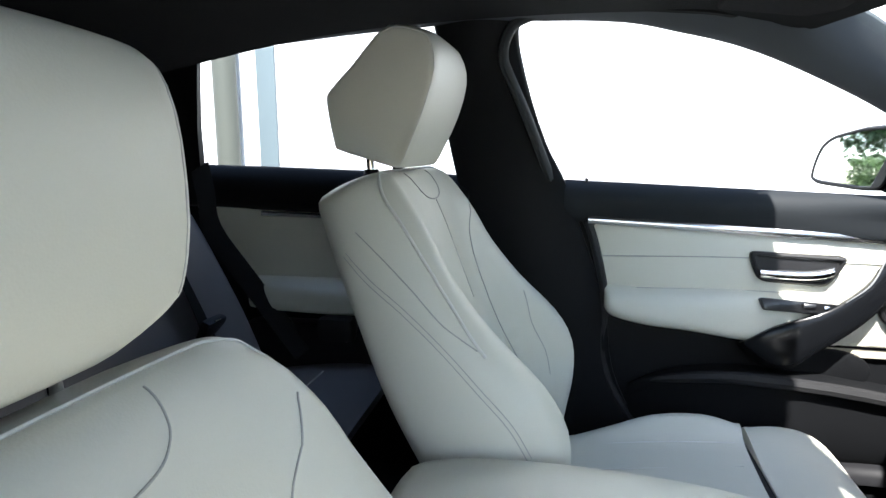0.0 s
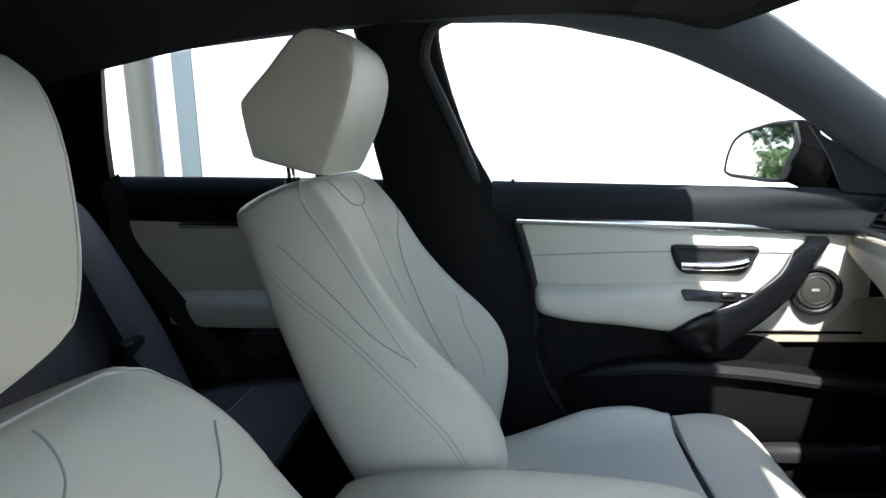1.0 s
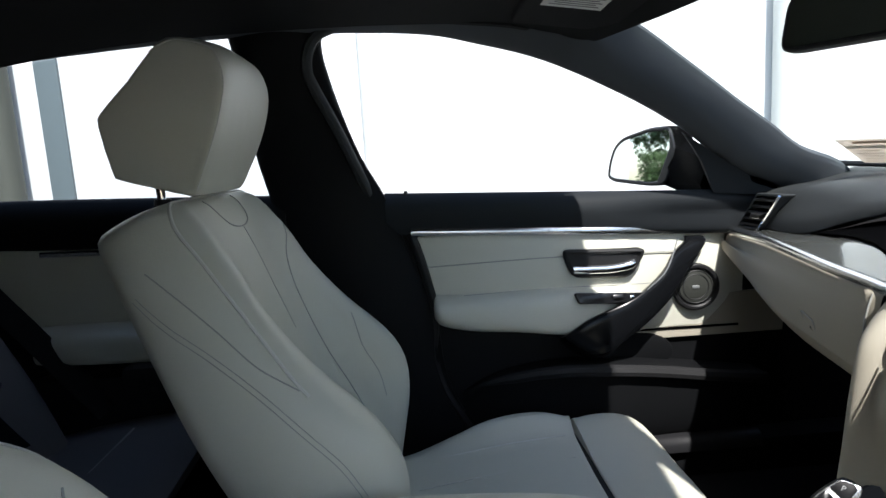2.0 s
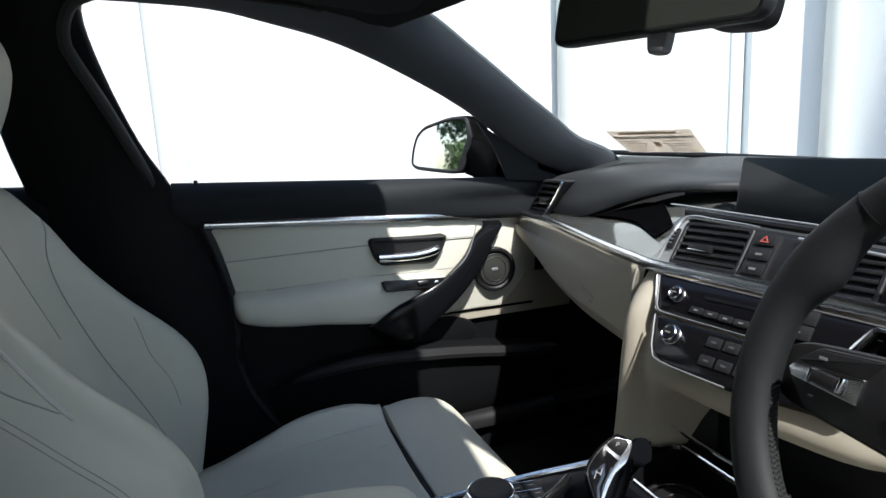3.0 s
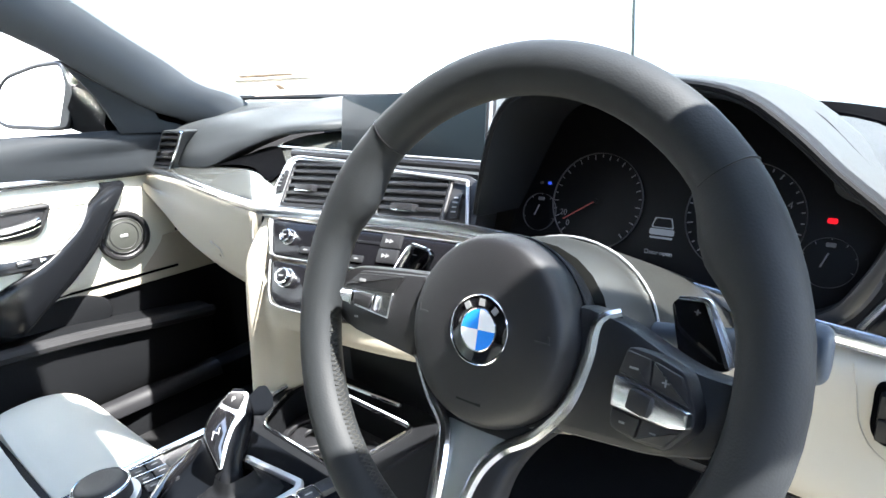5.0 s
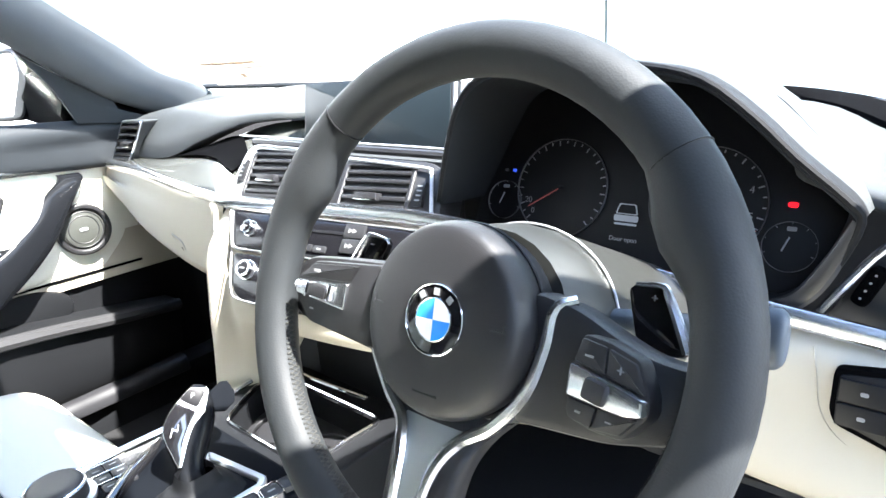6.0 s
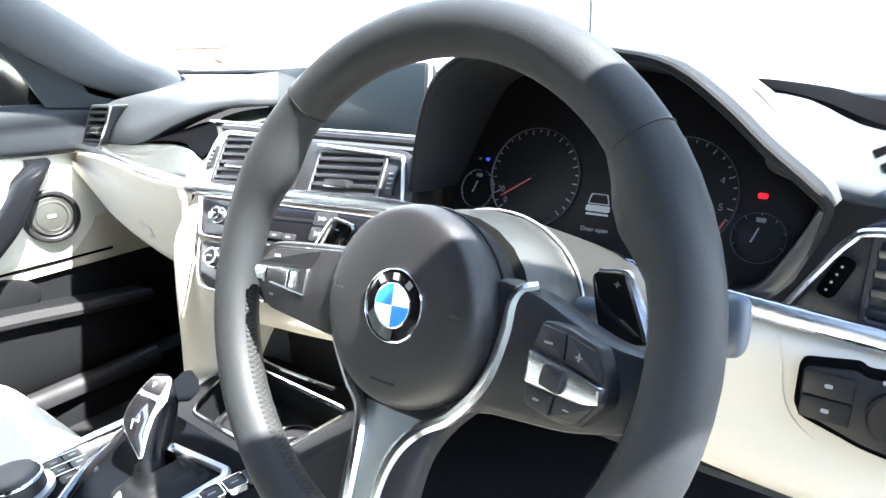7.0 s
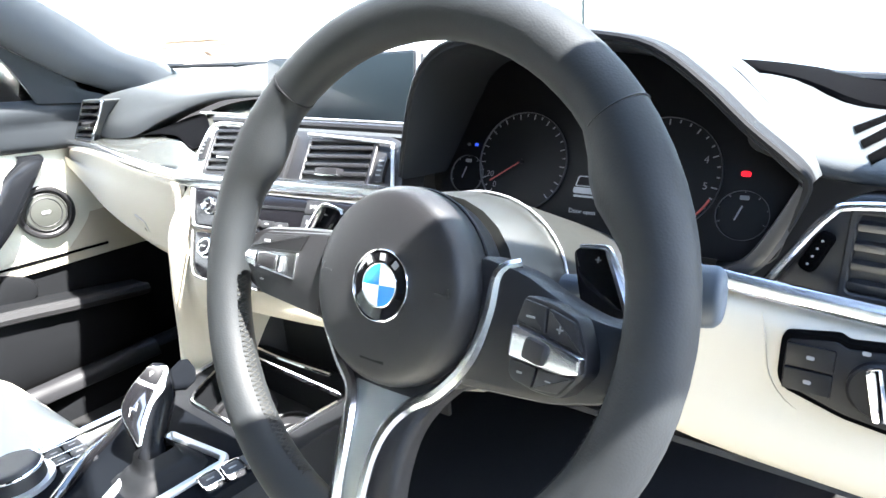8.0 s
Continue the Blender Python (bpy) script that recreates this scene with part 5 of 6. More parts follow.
part("panel_gap", tube([(0.2490, -0.546, 0.722), (0.2480, -0.550, 0.700), (0.2472, -0.556, 0.668), (0.2462, -0.575, 0.645), (0.2455, -0.62, 0.632), (0.2440, -0.68, 0.630)], 0.0006, 6, 4), CREAM_HARD, knee)
part("under_knee", loft([[(0.262, y, 0.572), (0.40, y, 0.51), (0.60, y, 0.45), (0.76, y, 0.40)] for y in (-0.72, -0.4, -0.14)], 2, 2, thick=0.006), BLACK, dash)
pedal = empty("pedal", pose(0, 0, 0), label="black brake pedal in the dark footwell", category="pedal")
part("pad", slab(rect(0.09, 0.06, 0.01), plane_at((0.50, -0.36, 0.42), (0, -1, 0), (0.4, 0, 1)), 0.012, 0.003), BLACK, pedal)
part("arm", tube([(0.51, -0.36, 0.42), (0.60, -0.36, 0.52), (0.66, -0.36, 0.62)], 0.012, 8, 3), BLACK, pedal)


# a vent with its slats
def vent(name, m, w, h, slats, parent, tab=0.5, lab="black air vent", row=2.0, mat=BLACK):
    v = part(name, ring_slab(rect(w + 0.012, h + 0.012, 0.006), rect(w, h, 0.004), m, 0.03, 0.0015), mat, parent, lab)
    part("vent_back", slab(rect(w + 0.008, h + 0.008), m @ pose(0, 0, -0.030), 0.004, 0), BLACK, v)
    for i in range(slats):
        y = -h / 2 + h * (i + 0.5) / slats
        part("slat", block((w, h / slats * 0.44, 0.016), m @ pose(0, y, -0.007, 14, 0, 0), 0.0016, 2), SLAT, v)
    part("vent_tab", block((0.032, 0.010, 0.016), m @ pose((tab - 0.5) * w, -h / 2 + h * row / slats, 0.001, 18, 0, 0), 0.002), SLAT, v, "dark vent tab")
    part("tab_lip", block((0.032, 0.0020, 0.003), m @ pose((tab - 0.5) * w, -h / 2 + h * row / slats - 0.0056, 0.0065, 18, 0, 0), 0.0006), CHROME, v, "bright tab lip")
    return v


# centre stack plane
SM = plane_at((0.234, 0.164, 0.847), (0.1833, -0.9831, 0.0), (0.5882, 0.1097, 0.8012))


def on_stack(u, v, h=0.0):
    return SM @ pose(u, v, h)


stack = empty("centre_stack", pose(0, 0, 0), label="black centre stack with air vents, radio and climate panels", category="centre stack")
hous = rounded([(-0.006, -0.072), (0.010, 0.010), (0.300, -0.006), (0.325, -0.020), (0.330, -0.086), (0.16, -0.080)], 0.010)
part("vent_housing", slab(hous, SM @ pose(0, 0, -0.004), 0.05, 0.006), BLACK, stack, "black vent housing")
part("housing_rim", tube([SM @ Vector(p) for p in ((-0.006, -0.070, -0.002), (0.003, -0.030, 0.002), (0.012, 0.006, 0.0), (0.06, 0.007, 0.0), (0.125, 0.003, 0.0))], [0.0024, 0.0028, 0.0024, 0.0016, 0.0010], 8, 4), SILVER, stack, "silver rim")
part("housing_rim", tube([SM @ Vector(p) for p in ((0.180, -0.008, 0.001), (0.295, -0.018, 0.001), (0.307, -0.024, 0.001), (0.312, -0.040, 0.001), (0.322, -0.082, 0.0))], 0.0022, 8, 4), SILVER, stack, "silver rim")
part("vent_cheek", slab(rounded([(-0.022, -0.082), (0.016, -0.080), (0.018, 0.0), (0.010, 0.006), (0.0, -0.025)], 0.004), SM @ pose(0, 0, -0.0015), 0.02, 0.002), SILVER, stack, "silver cheek beside the vent")
vent("vent", on_stack(0.068, -0.034), 0.094, 0.056, 5, stack, 0.40)
vent("vent", on_stack(0.233, -0.046), 0.094, 0.056, 5, stack, 0.45, row=1.4)
for u, v in ((0.008, -0.030), (0.300, -0.052)):
    wheel_knob = part("vent_wheel", loft([[on_stack(u, v) @ Vector((x, y, 0.004 * math.cos(y * 60))) for y in (-0.016, -0.008, 0, 0.008, 0.016)] for x in (-0.005, 0.0, 0.005)], 2, 2, thick=0.006), BLACK, stack)
    for k in range(4):
        part("grip_mark", block((0.006, 0.0016, 0.001), on_stack(u, v - 0.009 + 0.006 * k, 0.0052), 0), GREY, wheel_knob)
bp = part("button_column", slab(rect(0.036, 0.064, 0.004), on_stack(0.142, -0.038, 0.002), 0.02, 0.002), BLACK, stack)
for v, mat in ((-0.016, RED_LAMP), (-0.037, SYMBOL), (-0.058, SYMBOL)):
    b = part("stack_button", slab(rect(0.028, 0.016, 0.002), on_stack(0.142, v, 0.0045), 0.006, 0.001), BLACK, bp)
    if v < -0.02:
        part("button_mark", slab(rect(0.009, 0.003), on_stack(0.142, v, 0.0048), 0.0006, 0), mat, b)
    else:
        tri = [(-0.006, -0.004), (0.006, -0.004), (0.0, 0.006)]
        part("warning_triangle", ring_slab([Vector(p) for p in tri], [Vector((x * 0.6, y * 0.6)) for x, y in tri], on_stack(0.142, v, 0.005), 0.0006, 0.0001), NEEDLE, b, "red warning triangle")

# radio panel
radio = part("radio_panel", slab(rounded([(0.012, -0.088), (0.330, -0.097), (0.320, -0.145), (0.034, -0.140)], 0.006), SM @ pose(0, 0, 0.0), 0.03, 0.003), FACE, stack, "gloss black radio panel")
band_out = rounded([(0.006, -0.086), (0.330, -0.096), (0.320, -0.147), (0.032, -0.142)], 0.006)
band_in = [Vector(p) for p in rounded([(0.0085, -0.0875), (0.3285, -0.0975), (0.3188, -0.1455), (0.0335, -0.1405)], 0.005)]
part("radio_bezel", ring_slab(band_out, band_in, SM @ pose(0, 0, 0.0012), 0.01, 0.0008), SILVER, stack, "thin satin silver radio bezel")
part("radio_edge", tube([SM @ Vector(p) for p in ((0.014, -0.090, 0.001), (0.024, -0.115, 0.001), (0.036, -0.139, 0.001), (0.06, -0.142, 0.001))], 0.0014, 8, 3), GREY, stack)


def rotary(u, v, r, parent, face_mat, mark):
    k = part("rotary_knob", loft([[on_stack(u, v) @ Vector((q * math.cos(a), q * math.sin(a), z)) for a in [i * math.pi / 12 for i in range(24)]] for q, z in ((r * 1.12, -0.002), (r * 1.08, 0.003), (r, 0.004), (r * 0.96, 0.010), (r * 0.88, 0.0115), (r * 0.6, 0.0112))], 1, 1, ring=True, caps=True), SLAT, parent, "black rotary knob")
    part("knob_ring", ring_slab(circle(r * 1.0, 28, u, v), circle(r * 0.70, 28, u, v), SM @ pose(0, 0, 0.0125), 0.006, 0.0012), CHROME, k, "chrome ring")
    part("knob_collar", ring_slab(circle(r * 1.15, 28, u, v), circle(r * 1.06, 28, u, v), SM @ pose(0, 0, 0.004), 0.006, 0.001), ALU, k)
    part("knob_cap", slab(circle(r * 0.62, 24), on_stack(u, v, 0.0127), 0.003, 0.001), face_mat, k)
    part("knob_mark", slab(rect(r * 0.7, r * 0.16), on_stack(u, v, 0.0131), 0.0006, 0), mark, k)


rotary(0.0575, -0.1130, 0.0095, radio, GLOSS, SYMBOL)
for i in range(5):
    part("radio_button", slab(rect(0.019, 0.009, 0.002), on_stack(0.093 + 0.0215 * i, -0.128 - 0.0008 * i, 0.003), 0.006, 0.001), BLACK, radio)
    part("radio_mark", slab(rect(0.006, 0.002), on_stack(0.093 + 0.0215 * i, -0.128 - 0.0008 * i, 0.0034), 0.0006, 0), SYMBOL, radio)
part("disc_slot", slab(rect(0.12, 0.004, 0.001), on_stack(0.155, -0.108, 0.001), 0.004, 0.0003), DIAL, radio)
for v in (-0.1045, -0.1235):
    part("skip_button", slab(rect(0.030, 0.018, 0.002), on_stack(0.224, v, 0.003), 0.008, 0.001), BLACK, radio)
    part("skip_mark", slab([(-0.006, -0.003), (-0.006, 0.003), (0.0, 0.0)], on_stack(0.222, v, 0.0034), 0.0006, 0), SYMBOL, radio)
    part("skip_mark", slab([(0.0, -0.003), (0.0, 0.003), (0.006, 0.0)], on_stack(0.222, v, 0.0034), 0.0006, 0), SYMBOL, radio)
# climate panel
clim = part("climate_panel", slab(rounded([(0.036, -0.147), (0.318, -0.151), (0.305, -0.203), (0.17, -0.212), (0.075, -0.208), (0.055, -0.196)], 0.010), SM, 0.03, 0.003), FACE, stack, "gloss black climate panel")
part("panel_edge", tube([SM @ Vector(p) for p in ((0.036, -0.148, 0.001), (0.045, -0.172, 0.001), (0.056, -0.196, 0.001), (0.076, -0.208, 0.001), (0.17, -0.212, 0.001))], 0.0013, 8, 4), GREY, clim)
rotary(0.0755, -0.1690, 0.0115, clim, DIAL, SYMBOL)
for i in range(5):
    for v in (-0.163, -0.188):
        part("climate_button", slab(rect(0.020, 0.014, 0.002), on_stack(0.135 + 0.024 * i, v, 0.002), 0.006, 0.001), BLACK, clim)
        part("climate_mark", slab(rect(0.007, 0.0024), on_stack(0.135 + 0.024 * i, v, 0.0024), 0.0006, 0), MARK_DIM, clim)

# side vent at the passenger's end
sv = Matrix(((0.08, 0.06, -1.0, 0.283), (-1.0, -0.90, -0.10, 0.640), (0.0, 1.0, 0.05, 0.840), (0, 0, 0, 1)))
vent("side_vent", sv, 0.066, 0.066, 5, dash, 0.62, "grey-framed side air vent", mat=DASH)
part("side_vent_rim", tube([sv @ Vector(p) for p in ((0.036, -0.038, 0.004), (0.039, 0.0, 0.004), (0.037, 0.036, 0.004))], 0.0028, 8, 3), CHROME, dash)

# central display
display = empty("central_display", pose(0, 0, 0), label="switched-off dark wide central display", category="screen")
dm = plane_at((0.3588, 0.0315, 0.8850), (0.1465, -0.9892, 0.0), (0.188, 0.03, 0.9818))
part("housing", slab(rect(0.258, 0.096, 0.006), dm, 0.022, 0.002), BLACK, display)
part("panel", slab(rect(0.253, 0.091, 0.003), dm @ pose(0, 0, 0.0012), 0.004, 0.0004), SCREEN, display, "dark screen glass")
part("edge", tube([dm @ Vector((0.1305, -0.045, -0.004)), dm @ Vector((0.1305, 0.045, -0.004))], 0.003, 8, 1), SILVER, display, "silver edge")
part("foot", block((0.12, 0.03, 0.05), dm @ pose(0, -0.062, -0.035), 0.006), BLACK, display)
part("shelf", loft([[(0.30, 0.175, 0.838), (0.345, 0.175, 0.842), (0.41, 0.175, 0.85)], [(0.335, -0.10, 0.828), (0.375, -0.10, 0.832), (0.43, -0.10, 0.84)], [(0.35, -0.19, 0.822), (0.385, -0.19, 0.828), (0.43, -0.19, 0.836)]], 3, 3, thick=0.008), DASH, dash, "anthracite shelf below the display")
part("shelf_line", tube([(0.248, 0.196, 0.8665), (0.252, 0.170, 0.8655), (0.274, 0.03, 0.8590), (0.298, -0.10, 0.8530), (0.310, -0.175, 0.8490)], [0.0010, 0.0016, 0.0016, 0.0016, 0.0016], 8, 4), SILVER, dash, "bright line above the vents")
part("shelf_strip", tube([(0.248, 0.162, 0.858), (0.272, 0.03, 0.852), (0.296, -0.10, 0.846), (0.308, -0.175, 0.842)], [0.006, 0.0055, 0.0055, 0.0055], 8, 3), SLAT, dash, "dark satin shelf edge")

# ---- instrument binnacle ----
binn = empty("instrument_cluster", pose(0, 0, 0), label="dark instrument cluster with round dials under a black hood", category="instrument cluster")
HOOD = [(-0.160, 0.800), (-0.176, 0.848), (-0.192, 0.895), (-0.214, 0.926), (-0.250, 0.942), (-0.32, 0.948), (-0.40, 0.940), (-0.447, 0.928), (-0.487, 0.899), (-0.520, 0.868), (-0.556, 0.838), (-0.566, 0.822), (-0.552, 0.782), (-0.532, 0.750), (-0.500, 0.734)]
rows = []
for dx, s, dz in ((0.32, 1.09, -0.075), (0.20, 1.05, -0.020), (0.11, 1.025, -0.007), (0.05, 1.010, -0.001), (0.008, 1.0, 0.0), (0.0, 0.992, -0.002), (0.004, 0.975, -0.006), (0.05, 0.94, -0.010), (0.105, 0.90, -0.014)):
    rows.append([(0.258 + dx + 0.10 * max(0, 0.84 - z), -0.365 + (y + 0.365) * s, 0.84 + (z - 0.84) * s + dz) for y, z in HOOD])
part("hood", loft(rows[4:], 3, 3), HOOD_SKIN, binn, "black hood lining")
seam_row = [tuple(0.5 * (a + b) for a, b in zip(p, q)) for p, q in zip(rows[3], rows[4])]
part("hood_skin", loft([r[:12] for r in rows[:4] + [seam_row]], 3, 3), DASH, binn, "grained anthracite hood skin")
part("hood_band", loft([r[:12] for r in (seam_row, rows[4])], 3, 3), SOFT, binn, "black band round the hood's mouth")
part("hood_lip", tube([(0.2585 + 0.10 * max(0, 0.84 - z), -0.365 + (y + 0.365) * 0.996, 0.84 + (z - 0.84) * 0.996 - 0.001) for y, z in HOOD], 0.0035, 8, 3), SOFT, binn)
part("hood_edge", tube([(0.259 + 0.10 * max(0, 0.84 - z), y + 0.004, z) for y, z in HOOD[11:]], [0.003, 0.0075, 0.0075, 0.006], 8, 4, flat=0.7), SLAT, binn, "grey bezel edge")
GM = plane_at((0.334, -0.37, 0.80), (0, -1, 0), (0.34, 0, 0.94))


def dial_xy(y, z):
    return -(y + 0.37), (z - 0.80) / 0.94


part("face", slab(rounded([dial_xy(-0.165, 0.745), dial_xy(-0.54, 0.735), dial_xy(-0.558, 0.83), dial_xy(-0.48, 0.905), dial_xy(-0.40, 0.935), dial_xy(-0.25, 0.935), dial_xy(-0.185, 0.90)], 0.02), GM, 0.01, 0.001), DIAL, binn, "black dial face")


def gauge(y, z, r, n, long_every, a0, a1, numbers):
    x0, y0 = dial_xy(y, z)
    g = part("gauge_ring", ring_slab(circle(r, 56, x0, y0), circle(r * 0.985, 56, x0, y0), GM @ pose(0, 0, 0.003), 0.004, 0.0004), MARK_DIM, binn, "dial rim")
    for i in range(n + 1):
        a = radians(a0 + (a1 - a0) * i / n)
        ln = 0.10 if i % long_every == 0 else 0.055
        part("tick", block((r * ln, r * 0.022, 0.0006), GM @ pose(x0 + math.cos(a) * r * (0.96 - ln / 2), y0 + math.sin(a) * r * (0.96 - ln / 2), 0.0015, 0, 0, math.degrees(a)), 0), MARK, g)
    for text, a in numbers:
        a = radians(a)
        words("numeral", text, r * 0.17, GM @ pose(x0 + math.cos(a) * r * 0.76, y0 + math.sin(a) * r * 0.76, 0.0016), MARK, g)
    return g, x0, y0


g, x0, y0 = gauge(-0.277, 0.808, 0.055, 26, 2, 225, -45, (("0", 222), ("20", 203)))
part("needle", block((0.044, 0.0012, 0.001), GM @ pose(x0 - 0.018, y0 - 0.012, 0.004, 0, 0, 33), 0), NEEDLE, g, "red needle")
part("needle_hub", slab(circle(0.0025, 16, x0 + 0.001, y0), GM @ pose(0, 0, 0.006), 0.004, 0.001), DIAL, g)
g, x0, y0 = gauge(-0.433, 0.806, 0.055, 24, 3, 225, -45, (("4", 22), ("5", -12)))
part("needle", block((0.044, 0.0012, 0.001), GM @ pose(x0 - 0.016, y0 - 0.016, 0.004, 0, 0, 45), 0), NEEDLE, g, "red needle")
part("red_zone", tube([GM @ Vector((x0 + 0.051 * math.cos(radians(a)), y0 + 0.051 * math.sin(radians(a)), 0.002)) for a in (-24, -32, -40, -45)], 0.0011, 6, 3), NEEDLE, g, "red band")
for y, z in ((-0.206, 0.790), (-0.509, 0.776)):
    g, x0, y0 = gauge(y, z, 0.0225, 6, 2, 200, -20, ())
    part("gauge_pointer", block((0.014, 0.0012, 0.001), GM @ pose(x0 - 0.003, y0 + 0.002, 0.003, 0, 0, 70), 0), MARK, g)
    part("gauge_symbol", slab(rect(0.008, 0.004, 0.001, 2, x0, y0 + 0.016), GM @ pose(0, 0, 0.002), 0.0008, 0), SYMBOL, g)
x0, y0 = dial_xy(-0.507, 0.811)
part("warning_lamp", slab(rect(0.0082, 0.0048, 0.002, 3, x0, y0), GM @ pose(0, 0, 0.002), 0.001, 0), RED_LAMP, binn, "lit red warning lamp")
for k, yy in enumerate((-0.203, -0.214)):
    x0, y0 = dial_xy(yy, 0.823)
    part("beam_lamp", slab(rect(0.0045, 0.0035, 0.0015, 3, x0, y0), GM @ pose(0, 0, 0.002), 0.001, 0), BLUE_LAMP if k else MARK_DIM, binn, "blue beam lamp")
x0, y0 = dial_xy(-0.357, 0.789)
car = part("car_symbol", ring_slab(rounded([(x0 - 0.009, y0 + 0.010), (x0 + 0.009, y0 + 0.010), (x0 + 0.012, y0 - 0.001), (x0 - 0.012, y0 - 0.001)], 0.002), rounded([(x0 - 0.008, y0 + 0.0090), (x0 + 0.008, y0 + 0.0090), (x0 + 0.0108, y0), (x0 - 0.0108, y0)], 0.002), GM @ pose(0, 0, 0.002), 0.001, 0.0002), LIT_TEXT, binn, "white car outline on the display")
part("symbol_body", slab(rect(0.026, 0.0065, 0.002, 3, x0, y0 - 0.0052), GM @ pose(0, 0, 0.002), 0.001, 0), LIT_TEXT, car)
part("symbol_bumper", slab(rect(0.024, 0.0022, 0.001, 3, x0, y0 - 0.0112), GM @ pose(0, 0, 0.002), 0.001, 0), LIT_TEXT, car)
words("display_text", "Door open", 0.0066, GM @ pose(x0, dial_xy(0, 0.7635)[1], 0.002), LIT_TEXT, binn, "white display lettering")

# ---- driver's end: vent and light switch ----
vm = plane_at((0.268, -0.660, 0.770), (-0.12, -1, 0.0), (0.16, 0, 1))
part("end_surround", slab(rounded([(-0.118, -0.040), (-0.072, 0.044), (0.06, 0.048), (0.06, -0.036)], 0.012), vm @ pose(0, 0, -0.006), 0.06, 0.004), SLAT, dash, "dark satin vent surround")
part("vent_frame", tube([vm @ Vector(p) for p in ((-0.120, -0.036, 0.001), (-0.099, 0.000, 0.002), (-0.082, 0.026, 0.002), (-0.066, 0.036, 0.002), (0.0, 0.040, 0.002), (0.06, 0.040, 0.002))], 0.0035, 8, 4), ALU, dash, "aluminium vent frame")
wheel = part("thumb_wheel", slab(rounded([(-0.0065, -0.017), (0.0065, -0.017), (0.0065, 0.017), (-0.0065, 0.017)], 0.0055, 5), vm @ pose(-0.0865, -0.003, 0.003, 0, 0, -22), 0.02, 0.003), VOID, dash, "black thumb wheel with white dots")
for k in range(4):
    part("wheel_dot", slab(circle(0.0010, 10), vm @ pose(-0.0865 + 0.0026 * (k - 1.5), -0.003 + 0.0065 * (k - 1.5), 0.0034, 0, 0, -22), 0.0008, 0), SYMBOL, wheel)
vent("vent", vm @ pose(-0.016, 0.0, 0.0), 0.093, 0.060, 4, dash, 0.6)
lsm = plane_at((0.236, -0.600, 0.682), (-0.02, -1, 0), (0.10, 0, 1))
ls = empty("light_switch", pose(0, 0, 0), label="black light switch panel with rotary knob", category="light switch")
part("switch_gap", slab(rounded([(-0.0375, 0.0295), (0.000, 0.0345), (0.006, 0.031), (0.079, 0.038), (0.079, -0.038), (0.010, -0.0295), (-0.0325, -0.0165), (-0.0375, -0.006)], 0.006), lsm @ pose(0, 0, -0.0012), 0.018, 0.001), VOID, ls, "dark joint round the panel")
part("plate", slab(rounded([(-0.034, 0.026), (0.000, 0.031), (0.006, 0.027), (0.075, 0.034), (0.075, -0.034), (0.010, -0.026), (-0.030, -0.013), (-0.034, -0.004)], 0.005), lsm, 0.02, 0.002), DIAL, ls)
for y in (0.0145, -0.0055):
    k = part("switch_button", slab(rect(0.033, 0.0185, 0.002, 3, -0.0165, y), lsm @ pose(0, 0, 0.002), 0.006, 0.001), DIAL, ls)
    part("switch_mark", slab(rect(0.0055, 0.0032, 0.0014, 3, -0.016, y), lsm @ pose(0, 0, 0.0024), 0.0006, 0), SYMBOL, k)
kn = part("rotary_knob", loft([[lsm @ Vector((0.030 + r * math.cos(a), 0.002 + r * math.sin(a), z)) for a in [i * math.pi / 14 for i in range(28)]] for r, z in ((0.0215, 0.0), (0.021, 0.006), (0.019, 0.008), (0.008, 0.008))], 1, 1, ring=True, caps=True), DIAL, ls, "black rotary knob")
part("knob_blade", block((0.011, 0.040, 0.010), lsm @ pose(0.029, 0.002, 0.012, 0, 0, 14), 0.003), CHROME, kn, "chrome grip")
part("switch_mark", slab(rect(0.0055, 0.0032, 0.0014, 3, 0.018, 0.0265), lsm @ pose(0, 0, 0.0006), 0.0008, 0), SYMBOL, ls)

# defroster slots at the driver's end of the pad, their shade painted as flat black patches, and the dark band at the
# glass
pad_skin = BVHTree.FromPolygons([v.co for v in pad.data.vertices], [p.vertices for p in pad.data.polygons])


def pad_z(x, y):
    hit = pad_skin.ray_cast(Vector((x, y, 1.2)), Vector((0, 0, -1)))[0]
    return hit.z if hit else 0.86


def pad_patch(corners, lift):
    """A thin plate on the pad's skin between flat corners."""
    bm = bmesh.new()
    f = bm.faces.new([bm.verts.new((x, y, pad_z(x, y) + lift)) for x, y in corners])
    bmesh.ops.solidify(bm, geom=[f], thickness=0.001)
    return bm


for k in range(3):
    x, y = 0.386 - 0.031 * k, -0.578 - 0.0085 * k
    part("defroster_slot", pad_patch([(x, y), (x + 0.050, y - 0.0225), (x + 0.034, y - 0.0300), (x - 0.016, y - 0.0045)], 0.0014), VOID, dash, "flat black patch painting a defroster slot's shade")
rows = []
for y in (-0.40, -0.46, -0.52, -0.58, -0.64, -0.70):
    x0 = 0.66 - 0.35 * y * y
    w = 0.004 + 0.075 * min(1.0, (-0.40 - y) / 0.2)
    a, b = pad_z(x0 - w, y), pad_z(x0 - 0.01, y)
    rows.append([(x0 - w, y, a - 0.004), (x0 - w + 0.002, y, a + 0.004), (x0 - w * 0.5, y, (a + b) / 2 + 0.010), (x0, y, b + 0.014), (x0 + 0.01, y, b)])
part("glass_band", loft(rows, 2, 3), VOID, dash, "black band at the windscreen's foot")


